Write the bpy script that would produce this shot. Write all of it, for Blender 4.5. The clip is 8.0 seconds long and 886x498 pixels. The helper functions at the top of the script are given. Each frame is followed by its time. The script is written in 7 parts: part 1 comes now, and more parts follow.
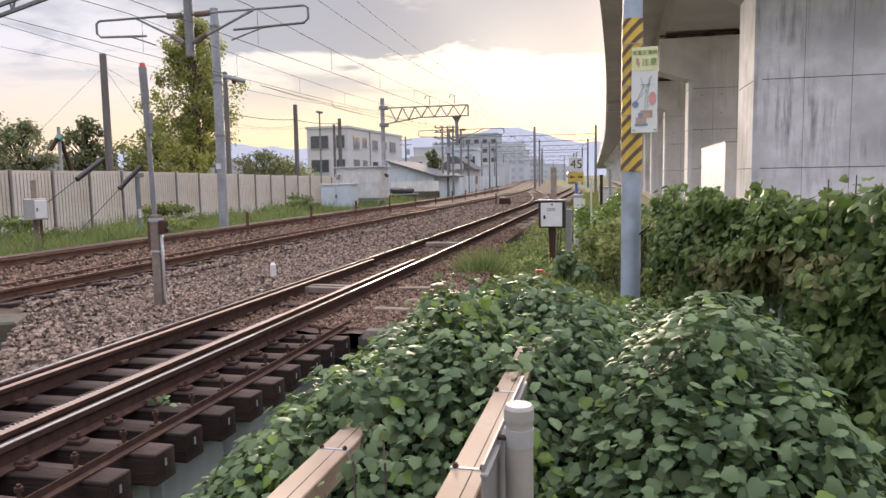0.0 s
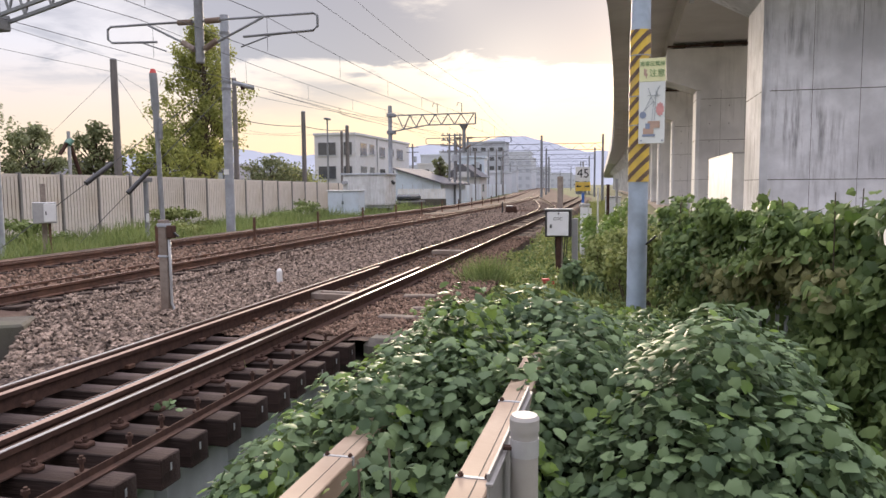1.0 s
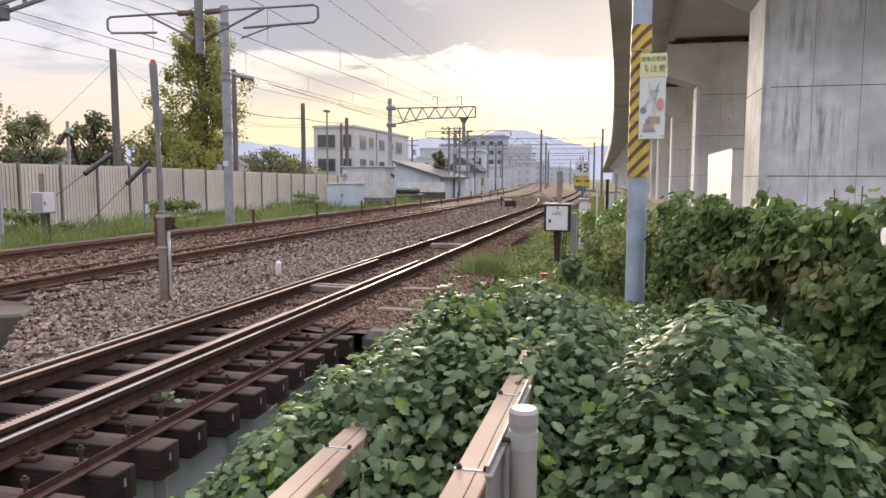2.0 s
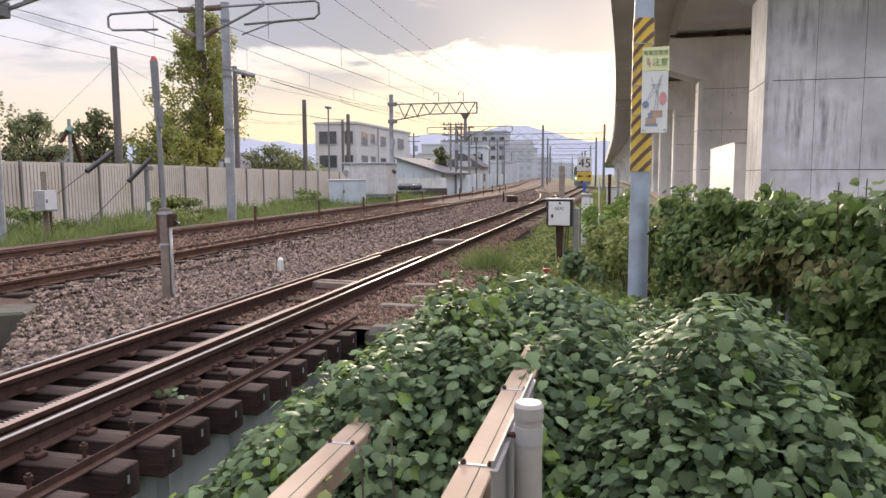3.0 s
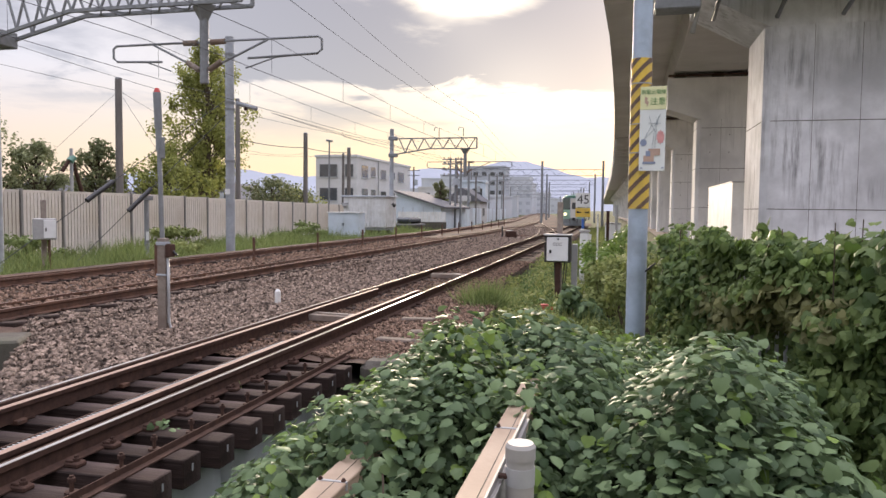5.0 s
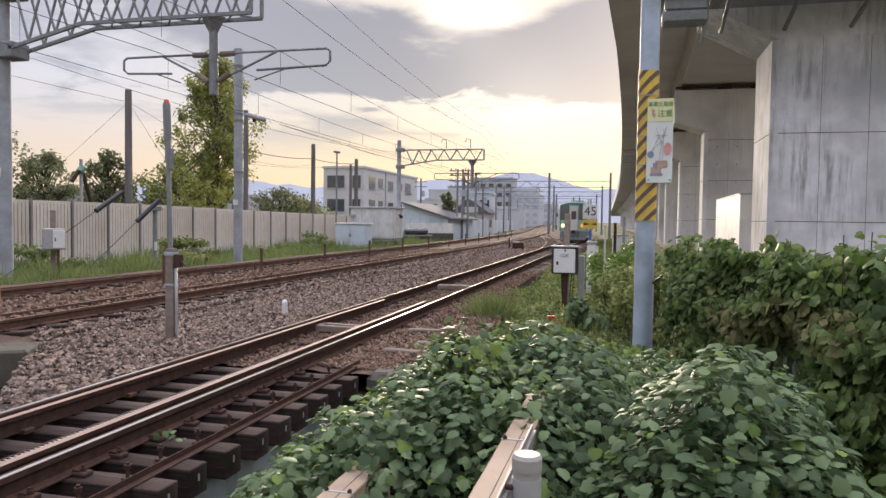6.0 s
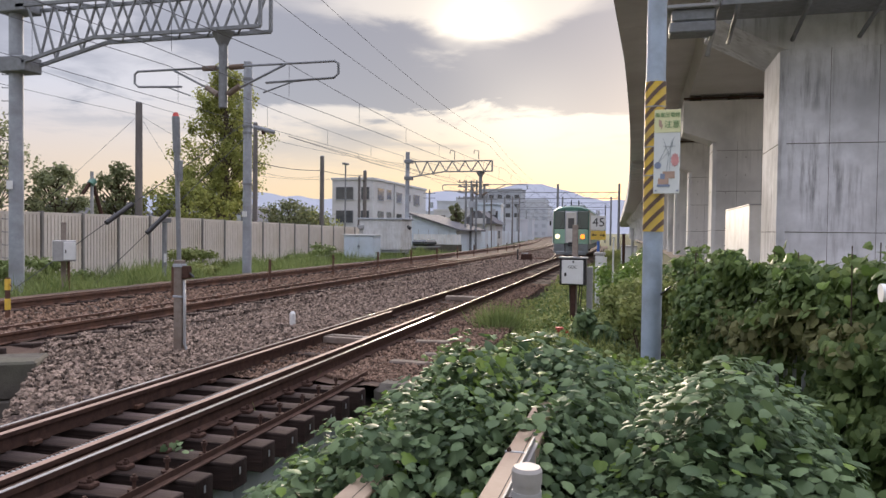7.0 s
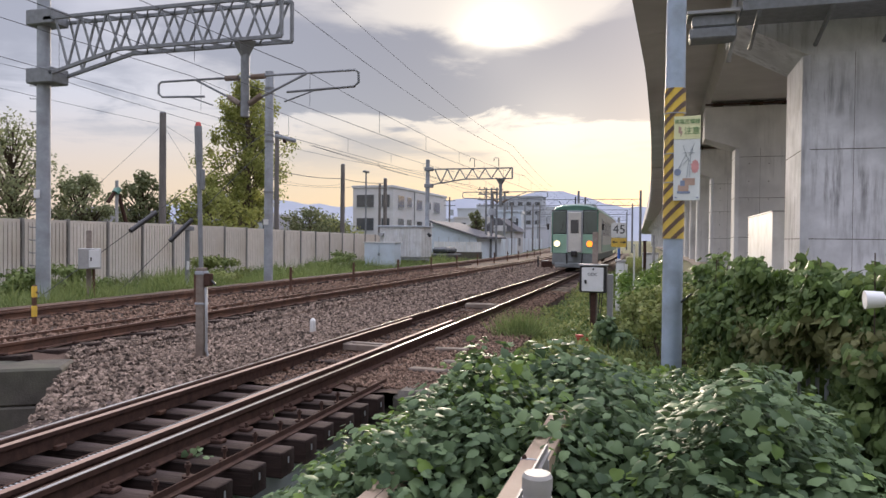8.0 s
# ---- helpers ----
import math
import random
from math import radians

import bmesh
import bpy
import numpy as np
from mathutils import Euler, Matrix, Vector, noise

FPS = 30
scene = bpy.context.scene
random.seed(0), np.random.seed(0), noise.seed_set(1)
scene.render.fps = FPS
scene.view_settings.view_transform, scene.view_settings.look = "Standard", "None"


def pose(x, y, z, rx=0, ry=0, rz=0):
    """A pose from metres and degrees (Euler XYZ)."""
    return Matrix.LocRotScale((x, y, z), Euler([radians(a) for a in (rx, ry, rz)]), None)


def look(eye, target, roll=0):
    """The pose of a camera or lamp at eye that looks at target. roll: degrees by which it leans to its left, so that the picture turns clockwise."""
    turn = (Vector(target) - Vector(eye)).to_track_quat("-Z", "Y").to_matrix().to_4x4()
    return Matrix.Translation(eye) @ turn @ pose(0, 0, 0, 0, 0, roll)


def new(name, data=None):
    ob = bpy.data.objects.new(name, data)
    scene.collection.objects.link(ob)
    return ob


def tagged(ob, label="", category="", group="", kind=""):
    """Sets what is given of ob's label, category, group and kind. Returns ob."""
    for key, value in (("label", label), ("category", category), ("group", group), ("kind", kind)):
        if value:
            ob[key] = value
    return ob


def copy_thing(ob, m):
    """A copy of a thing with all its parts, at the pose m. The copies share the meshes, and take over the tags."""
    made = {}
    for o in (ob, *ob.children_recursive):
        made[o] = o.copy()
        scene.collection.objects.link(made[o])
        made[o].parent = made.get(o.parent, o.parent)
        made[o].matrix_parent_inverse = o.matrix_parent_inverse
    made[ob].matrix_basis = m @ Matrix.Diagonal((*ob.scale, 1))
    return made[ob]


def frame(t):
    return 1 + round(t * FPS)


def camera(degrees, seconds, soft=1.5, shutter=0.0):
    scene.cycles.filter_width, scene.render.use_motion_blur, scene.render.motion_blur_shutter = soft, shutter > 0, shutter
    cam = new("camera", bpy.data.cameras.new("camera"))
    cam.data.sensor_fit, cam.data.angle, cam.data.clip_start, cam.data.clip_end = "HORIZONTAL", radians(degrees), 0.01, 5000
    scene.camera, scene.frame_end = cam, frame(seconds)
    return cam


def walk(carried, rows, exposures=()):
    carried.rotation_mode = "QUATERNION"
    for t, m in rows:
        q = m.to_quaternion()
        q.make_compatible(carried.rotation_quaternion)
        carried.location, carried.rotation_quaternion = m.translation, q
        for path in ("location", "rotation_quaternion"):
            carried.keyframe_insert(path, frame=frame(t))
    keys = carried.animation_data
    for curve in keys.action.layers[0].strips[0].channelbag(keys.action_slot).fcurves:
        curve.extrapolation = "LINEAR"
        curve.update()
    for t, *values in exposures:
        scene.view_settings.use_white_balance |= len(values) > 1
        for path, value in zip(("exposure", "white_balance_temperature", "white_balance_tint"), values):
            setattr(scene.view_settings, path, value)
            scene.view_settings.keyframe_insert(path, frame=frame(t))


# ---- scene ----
cam = camera(63.3, 8.0)
PATH = [
    (0, (0.003, 0.536, 1.524), (-0.46, 2.472, 1.327), -1.0),
    (0.5, (0.001, 0.526, 1.53), (-0.469, 2.461, 1.338), -0.8),
    (1, (0.003, 0.517, 1.533), (-0.476, 2.451, 1.357), -0.4),
    (1.5, (0.003, 0.507, 1.537), (-0.48, 2.44, 1.362), -0.1),
    (2, (0.0, 0.505, 1.535), (-0.475, 2.438, 1.341), 0.1),
    (3.5, (-0.007, 0.529, 1.526), (-0.489, 2.46, 1.321), -0.3),
    (4, (-0.005, 0.533, 1.533), (-0.48, 2.468, 1.357), -0.0),
    (4.5, (0.002, 0.532, 1.533), (-0.47, 2.471, 1.395), 0.4),
    (6, (0.004, 0.522, 1.532), (-0.494, 2.457, 1.452), 0.8),
    (6.5, (0.011, 0.524, 1.536), (-0.497, 2.457, 1.47), 0.7),
    (7, (0.022, 0.526, 1.533), (-0.5, 2.456, 1.484), 0.7),
    (7.5, (0.038, 0.521, 1.536), (-0.51, 2.444, 1.499), 0.7),
    (8, (0.045, 0.515, 1.534), (-0.532, 2.43, 1.505), 0.6),
]
EXPOSURES = [(0, 0.4, 6500, 17), (4.5, 0.4, 6500, 17), (6, 0.2, 6400, 16), (8, 0.07, 6200, 16)]
walk(cam, [(t, look(eye, target, roll)) for t, eye, target, roll in PATH], EXPOSURES)

# ---- world and sun ----
SUN_AZ = radians(-14)      # from +y towards +x
SUN_EL = radians(10)
SUN_DIR = Vector((math.sin(SUN_AZ) * math.cos(SUN_EL), math.cos(SUN_AZ) * math.cos(SUN_EL), math.sin(SUN_EL)))

GLOW_DIR = Vector((math.sin(radians(-12.6)), math.cos(radians(-12.6)), 0.27)).normalized()
GAP_DIR = Vector((math.sin(radians(-8.5)), math.cos(radians(-8.5)), 0.15)).normalized()
RIFT_DIR = Vector((math.sin(radians(-12)), math.cos(radians(-12)), 0.30)).normalized()


def make_world():
    w = bpy.data.worlds.new("evening_sky")
    w.use_nodes = True
    nt = w.node_tree
    N, L = nt.nodes, nt.links
    N.clear()

    def node(kind, **kw):
        n = N.new(kind)
        for k, v in kw.items():
            n.inputs[k].default_value = v
        return n

    def maths(op, a, b=None, c=None, clamp=False):
        n = N.new("ShaderNodeMath")
        n.operation, n.use_clamp = op, clamp
        for i, v in enumerate((a, b, c)):
            if v is None:
                continue
            if isinstance(v, (int, float)):
                n.inputs[i].default_value = v
            else:
                L.new(v, n.inputs[i])
        return n.outputs[0]

    def mix(f, a, b):
        n = N.new("ShaderNodeMix")
        n.data_type = "RGBA"
        for s, v in ((n.inputs[0], f), (n.inputs[6], a), (n.inputs[7], b)):
            if isinstance(v, (int, float)):
                s.default_value = v
            elif isinstance(v, tuple):
                s.default_value = (*v, 1)
            else:
                L.new(v, s)
        return n.outputs[2]

    def ramp(f, lo, hi):
        n = N.new("ShaderNodeMapRange")
        n.interpolation_type = "SMOOTHSTEP"
        L.new(f, n.inputs[0])
        n.inputs[1].default_value, n.inputs[2].default_value = lo, hi
        return n.outputs[0]

    tc = N.new("ShaderNodeTexCoord")
    sep = N.new("ShaderNodeSeparateXYZ")
    L.new(tc.outputs["Generated"], sep.inputs[0])
    x, y, z = sep.outputs
    zc = maths("MAXIMUM", z, 0.0)
    # cloud sheet seen in perspective
    zp = maths("ADD", zc, 0.09)
    comb = N.new("ShaderNodeCombineXYZ")
    L.new(maths("DIVIDE", x, zp), comb.inputs[0])
    L.new(maths("DIVIDE", y, zp), comb.inputs[1])
    big = node("ShaderNodeTexNoise", Scale=0.55, Detail=5.0, Roughness=0.52, Distortion=0.35)
    L.new(comb.outputs[0], big.inputs["Vector"])
    fine = node("ShaderNodeTexNoise", Scale=1.9, Detail=6.0, Roughness=0.6, Distortion=0.6)
    L.new(comb.outputs[0], fine.inputs["Vector"])
    dens = maths("ADD", maths("MULTIPLY", big.outputs[0], 0.75), maths("MULTIPLY", fine.outputs[0], 0.25))
    # nearness to the sun
    dot = N.new("ShaderNodeVectorMath")
    dot.operation = "DOT_PRODUCT"
    L.new(tc.outputs["Generated"], dot.inputs[0])
    dot.inputs[1].default_value = GLOW_DIR
    d = maths("MAXIMUM", dot.outputs["Value"], 0.0)
    glow_wide = maths("POWER", d, 14.0)
    glow = maths("POWER", d, 110.0)
    core = maths("POWER", d, 900.0)
    sky = N.new("ShaderNodeTexSky")
    sky.sky_type, sky.sun_disc = "NISHITA", False
    sky.sun_elevation, sky.sun_rotation = SUN_EL, -SUN_AZ
    nish = mix(1.0, (0, 0, 0), sky.outputs[0])
    # a bank of cloud hangs over a clear strip at the horizon
    wob = maths("ADD", z, maths("MULTIPLY", maths("SUBTRACT", fine.outputs[0], 0.5), 0.10))
    bank = maths("MULTIPLY", ramp(wob, 0.145, 0.19), maths("SUBTRACT", 1.0, ramp(wob, 0.245, 0.30)))
    rift_dot = N.new("ShaderNodeVectorMath")
    rift_dot.operation = "DOT_PRODUCT"
    L.new(tc.outputs["Generated"], rift_dot.inputs[0])
    rift_dot.inputs[1].default_value = RIFT_DIR
    rift = maths("POWER", maths("MAXIMUM", rift_dot.outputs["Value"], 0.0), 160.0)
    near_sun = maths("POWER", d, 7.0)
    lift = maths("SUBTRACT", maths("MULTIPLY", bank, maths("ADD", 0.03, maths("MULTIPLY", near_sun, 0.17))), maths("MULTIPLY", rift, 0.16))
    cloud = ramp(maths("ADD", dens, lift), 0.465, 0.585)
    low = ramp(z, 0.05, 0.19)
    low_tone = mix(near_sun, (0.91, 0.76, 0.68), (1.12, 0.82, 0.47))
    high_tone = mix(glow_wide, (0.84, 0.84, 0.91), (1.02, 0.90, 0.72))
    base = mix(low, low_tone, high_tone)
    cloud_tone = mix(glow_wide, (0.52, 0.52, 0.58), (0.36, 0.335, 0.35))
    warm = mix(maths("MULTIPLY", cloud, ramp(z, 0.06, 0.17)), base, cloud_tone)
    add = N.new("ShaderNodeMix")
    add.data_type, add.blend_type = "RGBA", "ADD"
    add.inputs[0].default_value = 1.0
    L.new(warm, add.inputs[6])
    thin = maths("SUBTRACT", 1.0, maths("MULTIPLY", cloud, 0.9))
    shine = maths("MULTIPLY", maths("ADD", maths("MULTIPLY", glow, 0.2), maths("MULTIPLY", core, 1.3)), thin)
    # a bright gap low under the bank
    gap = N.new("ShaderNodeVectorMath")
    gap.operation = "DOT_PRODUCT"
    L.new(tc.outputs["Generated"], gap.inputs[0])
    gap.inputs[1].default_value = GAP_DIR
    shine = maths("ADD", shine, maths("MULTIPLY", maths("POWER", maths("MAXIMUM", gap.outputs["Value"], 0.0), 300.0), 0.26))
    gl = N.new("ShaderNodeMix")
    gl.data_type = "RGBA"
    L.new(shine, gl.inputs[0])
    gl.clamp_factor = False
    gl.inputs[6].default_value = (0, 0, 0, 1)
    gl.inputs[7].default_value = (1.0, 0.88, 0.62, 1)
    L.new(gl.outputs[2], add.inputs[7])
    # an overcast sky grows brighter towards the zenith
    bg = node("ShaderNodeBackground")
    L.new(maths("ADD", 0.68, maths("MULTIPLY", ramp(z, 0.36, 1.0), 2.3)), bg.inputs["Strength"])
    L.new(add.outputs[2], bg.inputs[0])
    bg2 = node("ShaderNodeBackground", Strength=0.03)
    L.new(nish, bg2.inputs[0])
    both = N.new("ShaderNodeAddShader")
    L.new(bg.outputs[0], both.inputs[0])
    L.new(bg2.outputs[0], both.inputs[1])
    out = N.new("ShaderNodeOutputWorld")
    L.new(both.outputs[0], out.inputs[0])
    scene.world = w


make_world()
sun_lamp = bpy.data.lights.new("sun", "SUN")
sun_lamp.energy, sun_lamp.angle, sun_lamp.color = 3.4, radians(11), (1.0, 0.84, 0.62)
sun = new("sun", sun_lamp)
sun.matrix_world = look((0, 0, 0), -SUN_DIR)


# ---- materials ----
def material(name, color, color2=None, scale=6.0, rough=0.7, metal=0.0, bump=0.15, bump_scale=40.0, stretch=(1, 1, 1), stain=None, stain_scale=0.8, per=0.0, island=0.0, space="Object"):
    """Two colours mixed by grain, stains at a larger scale, relief, and an own shade for each object (per) or island."""
    m = bpy.data.materials.new(name)
    m.use_nodes = True
    nt = m.node_tree
    N, L = nt.nodes, nt.links
    b = N["Principled BSDF"]
    tc = N.new("ShaderNodeTexCoord")
    mp = N.new("ShaderNodeMapping")
    mp.inputs["Scale"].default_value = stretch
    L.new(tc.outputs[space], mp.inputs[0])
    n1 = N.new("ShaderNodeTexNoise")
    n1.inputs["Scale"].default_value, n1.inputs["Detail"].default_value, n1.inputs["Roughness"].default_value = scale, 6, 0.65
    L.new(mp.outputs[0], n1.inputs["Vector"])
    r = N.new("ShaderNodeValToRGB")
    r.color_ramp.elements[0].position, r.color_ramp.elements[1].position = 0.32, 0.68
    c2 = color2 or tuple(0.75 * c for c in color)
    r.color_ramp.elements[0].color, r.color_ramp.elements[1].color = (*c2, 1), (*color, 1)
    L.new(n1.outputs[0], r.inputs[0])
    col = r.outputs[0]
    if stain:
        n2 = N.new("ShaderNodeTexNoise")
        n2.inputs["Scale"].default_value, n2.inputs["Detail"].default_value = stain_scale, 5
        L.new(mp.outputs[0], n2.inputs["Vector"])
        r2 = N.new("ShaderNodeMapRange")
        r2.inputs[1].default_value, r2.inputs[2].default_value = 0.45, 0.7
        L.new(n2.outputs[0], r2.inputs[0])
        mx = N.new("ShaderNodeMix")
        mx.data_type = "RGBA"
        L.new(r2.outputs[0], mx.inputs[0])
        L.new(col, mx.inputs[6])
        mx.inputs[7].default_value = (*stain, 1)
        col = mx.outputs[2]
    if per or island:
        if per:
            src = N.new("ShaderNodeObjectInfo").outputs["Random"]
        else:
            src = N.new("ShaderNodeNewGeometry").outputs["Random Per Island"]
        v = N.new("ShaderNodeMapRange")
        v.inputs[3].default_value, v.inputs[4].default_value = 1 - (per or island), 1 + (per or island)
        L.new(src, v.inputs[0])
        hs = N.new("ShaderNodeHueSaturation")
        L.new(v.outputs[0], hs.inputs["Value"])
        L.new(col, hs.inputs["Color"])
        col = hs.outputs[0]
    L.new(col, b.inputs["Base Color"])
    b.inputs["Roughness"].default_value, b.inputs["Metallic"].default_value = rough, metal
    if rough >= 0.9:
        b.inputs["Specular IOR Level"].default_value = 0.15
    if bump:
        n3 = N.new("ShaderNodeTexNoise")
        n3.inputs["Scale"].default_value, n3.inputs["Detail"].default_value = bump_scale, 4
        L.new(mp.outputs[0], n3.inputs["Vector"])
        bp = N.new("ShaderNodeBump")
        bp.inputs["Strength"].default_value, bp.inputs["Distance"].default_value = bump, 0.02
        L.new(n3.outputs[0], bp.inputs["Height"])
        L.new(bp.outputs[0], b.inputs["Normal"])
    return m


def glow_material(name, color, strength):
    m = bpy.data.materials.new(name)
    m.use_nodes = True
    b = m.node_tree.nodes["Principled BSDF"]
    b.inputs["Base Color"].default_value = (*color, 1)
    b.inputs["Emission Color"].default_value = (*color, 1)
    b.inputs["Emission Strength"].default_value = strength
    return m


def leaf_material(name, dark, light, rough=0.45, through_light=0.35, spread=0.3):
    m = bpy.data.materials.new(name)
    m.use_nodes = True
    nt = m.node_tree
    N, L = nt.nodes, nt.links
    b = N["Principled BSDF"]
    rnd = N.new("ShaderNodeNewGeometry")
    tc = N.new("ShaderNodeTexCoord")
    n1 = N.new("ShaderNodeTexNoise")
    n1.inputs["Scale"].default_value, n1.inputs["Detail"].default_value = 1.3, 4
    L.new(tc.outputs["Object"], n1.inputs["Vector"])
    ad = N.new("ShaderNodeMath")
    ad.operation = "ADD"
    L.new(rnd.outputs["Random Per Island"], ad.inputs[0])
    L.new(n1.outputs[0], ad.inputs[1])
    r = N.new("ShaderNodeMapRange")
    r.inputs[1].default_value, r.inputs[2].default_value = 0.5 - spread, 1.7
    L.new(ad.outputs[0], r.inputs[0])
    mx = N.new("ShaderNodeMix")
    mx.data_type = "RGBA"
    L.new(r.outputs[0], mx.inputs[0])
    mx.inputs[6].default_value, mx.inputs[7].default_value = (*dark, 1), (*light, 1)
    L.new(mx.outputs[2], b.inputs["Base Color"])
    b.inputs["Roughness"].default_value = rough
    b.inputs["Specular IOR Level"].default_value = 0.22
    tr = N.new("ShaderNodeBsdfTranslucent")
    L.new(mx.outputs[2], tr.inputs[0])
    ms = N.new("ShaderNodeMixShader")
    ms.inputs[0].default_value = through_light
    L.new(b.outputs[0], ms.inputs[1])
    L.new(tr.outputs[0], ms.inputs[2])
    L.new(ms.outputs[0], N["Material Output"].inputs[0])
    return m


M_BALLAST = material("ballast_bed", (0.095, 0.072, 0.058), (0.04, 0.03, 0.025), 28, 0.95, bump=0.9, bump_scale=22, stain=(0.15, 0.095, 0.07), stain_scale=0.35)
M_STONE = material("ballast_stone", (0.26, 0.2, 0.16), (0.115, 0.085, 0.068), 9, 0.9, bump=0.3, island=0.85)
M_STONE_RUST = material("ballast_stone_rusty", (0.23, 0.155, 0.115), (0.11, 0.07, 0.05), 9, 0.9, bump=0.3, island=0.7)
M_SOIL = material("ground_soil", (0.13, 0.12, 0.07), (0.07, 0.085, 0.035), 0.6, 0.95, bump=0.5, bump_scale=3, stain=(0.09, 0.12, 0.045), stain_scale=0.12)
M_RUST = material("rusty_steel", (0.13, 0.065, 0.042), (0.06, 0.032, 0.024), 14, 0.72, 0.25, bump=0.2, stain=(0.17, 0.085, 0.05), stain_scale=2.2)
M_RAIL_DARK = material("rail_web_steel", (0.085, 0.048, 0.036), (0.045, 0.027, 0.022), 12, 0.9, 0.0, bump=0.2)
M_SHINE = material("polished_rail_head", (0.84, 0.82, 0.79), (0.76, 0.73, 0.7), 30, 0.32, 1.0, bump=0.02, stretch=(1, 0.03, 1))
# Gold-brown tone of the far glint is put into this worn head colour.
M_FARSHINE = material("far_rail_glint", (0.42, 0.33, 0.24), (0.32, 0.24, 0.17), 20, 0.5, 0.6, bump=0.03, stretch=(1, 0.05, 1))
M_GUARD = material("worn_guard_rail", (0.36, 0.25, 0.20), (0.25, 0.165, 0.13), 18, 0.7, 0.15, bump=0.1, stretch=(1, 0.08, 1))
M_SLEEPER = material("dark_timber_sleeper", (0.045, 0.029, 0.024), (0.02, 0.0145, 0.013), 7, 0.95, bump=0.5, bump_scale=30, stretch=(0.15, 2, 2), stain=(0.085, 0.065, 0.06), stain_scale=2, per=0.25)
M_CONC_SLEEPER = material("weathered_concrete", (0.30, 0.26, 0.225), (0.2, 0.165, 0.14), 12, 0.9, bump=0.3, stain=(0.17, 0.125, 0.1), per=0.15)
M_CONCRETE = material("viaduct_concrete", (0.71, 0.725, 0.75), (0.55, 0.565, 0.59), 2.6, 0.85, bump=0.2, bump_scale=16, stain=(0.41, 0.42, 0.435), stain_scale=0.55)
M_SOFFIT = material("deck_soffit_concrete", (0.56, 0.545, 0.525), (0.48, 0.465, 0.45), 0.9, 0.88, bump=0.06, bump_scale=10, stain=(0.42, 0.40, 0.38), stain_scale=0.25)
M_PIER_PALE = material("pale_pier_concrete", (0.74, 0.735, 0.72), (0.66, 0.655, 0.64), 1.4, 0.85, bump=0.08, bump_scale=14, stain=(0.47, 0.47, 0.465), stain_scale=0.5)


def add_streaks(m, dark, scale, stretch, lo, hi, amount):
    """Rain streaks that run down a surface, mixed over what the material shows."""
    nt = m.node_tree
    N, L = nt.nodes, nt.links
    b = N["Principled BSDF"]
    old = b.inputs["Base Color"].links[0].from_socket
    tc = N.new("ShaderNodeTexCoord")
    mp = N.new("ShaderNodeMapping")
    mp.inputs["Scale"].default_value = stretch
    L.new(tc.outputs["Object"], mp.inputs[0])
    n = N.new("ShaderNodeTexNoise")
    n.inputs["Scale"].default_value, n.inputs["Detail"].default_value, n.inputs["Roughness"].default_value = scale, 7, 0.7
    L.new(mp.outputs[0], n.inputs["Vector"])
    wide = N.new("ShaderNodeTexNoise")
    wide.inputs["Scale"].default_value, wide.inputs["Detail"].default_value = 0.7, 3
    L.new(tc.outputs["Object"], wide.inputs["Vector"])
    r = N.new("ShaderNodeMapRange")
    r.inputs[1].default_value, r.inputs[2].default_value, r.inputs[4].default_value = lo, hi, amount
    L.new(n.outputs[0], r.inputs[0])
    k = N.new("ShaderNodeMapRange")
    k.inputs[1].default_value, k.inputs[2].default_value = 0.42, 0.62
    L.new(wide.outputs[0], k.inputs[0])
    mu = N.new("ShaderNodeMath")
    mu.operation = "MULTIPLY"
    L.new(r.outputs[0], mu.inputs[0])
    L.new(k.outputs[0], mu.inputs[1])
    mx = N.new("ShaderNodeMix")
    mx.data_type = "RGBA"
    L.new(mu.outputs[0], mx.inputs[0])
    L.new(old, mx.inputs[6])
    mx.inputs[7].default_value = (*dark, 1)
    L.new(mx.outputs[2], b.inputs["Base Color"])


add_streaks(M_CONCRETE, (0.2, 0.2, 0.21), 3.4, (1.8, 1.8, 0.16), 0.47, 0.62, 0.85)
add_streaks(M_PIER_PALE, (0.33, 0.33, 0.33), 3.0, (1.6, 1.6, 0.1), 0.5, 0.66, 0.6)
M_CONC_DARK = material("old_concrete", (0.12, 0.11, 0.095), (0.07, 0.063, 0.055), 5, 0.92, bump=0.4, stain=(0.1, 0.1, 0.075), stain_scale=1.5)
M_GIRDER = material("pale_girder_paint", (0.54, 0.57, 0.58), (0.43, 0.46, 0.47), 4, 0.6, bump=0.08, stain=(0.35, 0.36, 0.36), stain_scale=1.4)
M_GALV = material("galvanised_steel", (0.42, 0.42, 0.42), (0.34, 0.34, 0.34), 9, 0.55, 0.3, bump=0.05, stain=(0.3, 0.32, 0.34), stain_scale=1.2)
M_SHAFT = material("mast_shaft_steel", (0.38, 0.41, 0.45), (0.3, 0.325, 0.355), 7, 0.7, 0.15, bump=0.06, stain=(0.24, 0.25, 0.265), stain_scale=1.5)
M_MAST = material("mast_steel", (0.25, 0.265, 0.28), (0.18, 0.19, 0.2), 7, 0.65, 0.3, bump=0.06)
M_POLE_BLUE = material("blue_grey_pole_paint", (0.40, 0.48, 0.58), (0.33, 0.40, 0.49), 5, 0.5, 0.1, bump=0.05, stain=(0.25, 0.29, 0.33), stain_scale=3)
M_WALL = material("beige_barrier", (0.66, 0.605, 0.55), (0.56, 0.51, 0.46), 3, 0.85, bump=0.15, bump_scale=12, stain=(0.5, 0.435, 0.36), stain_scale=0.4, per=0.06)
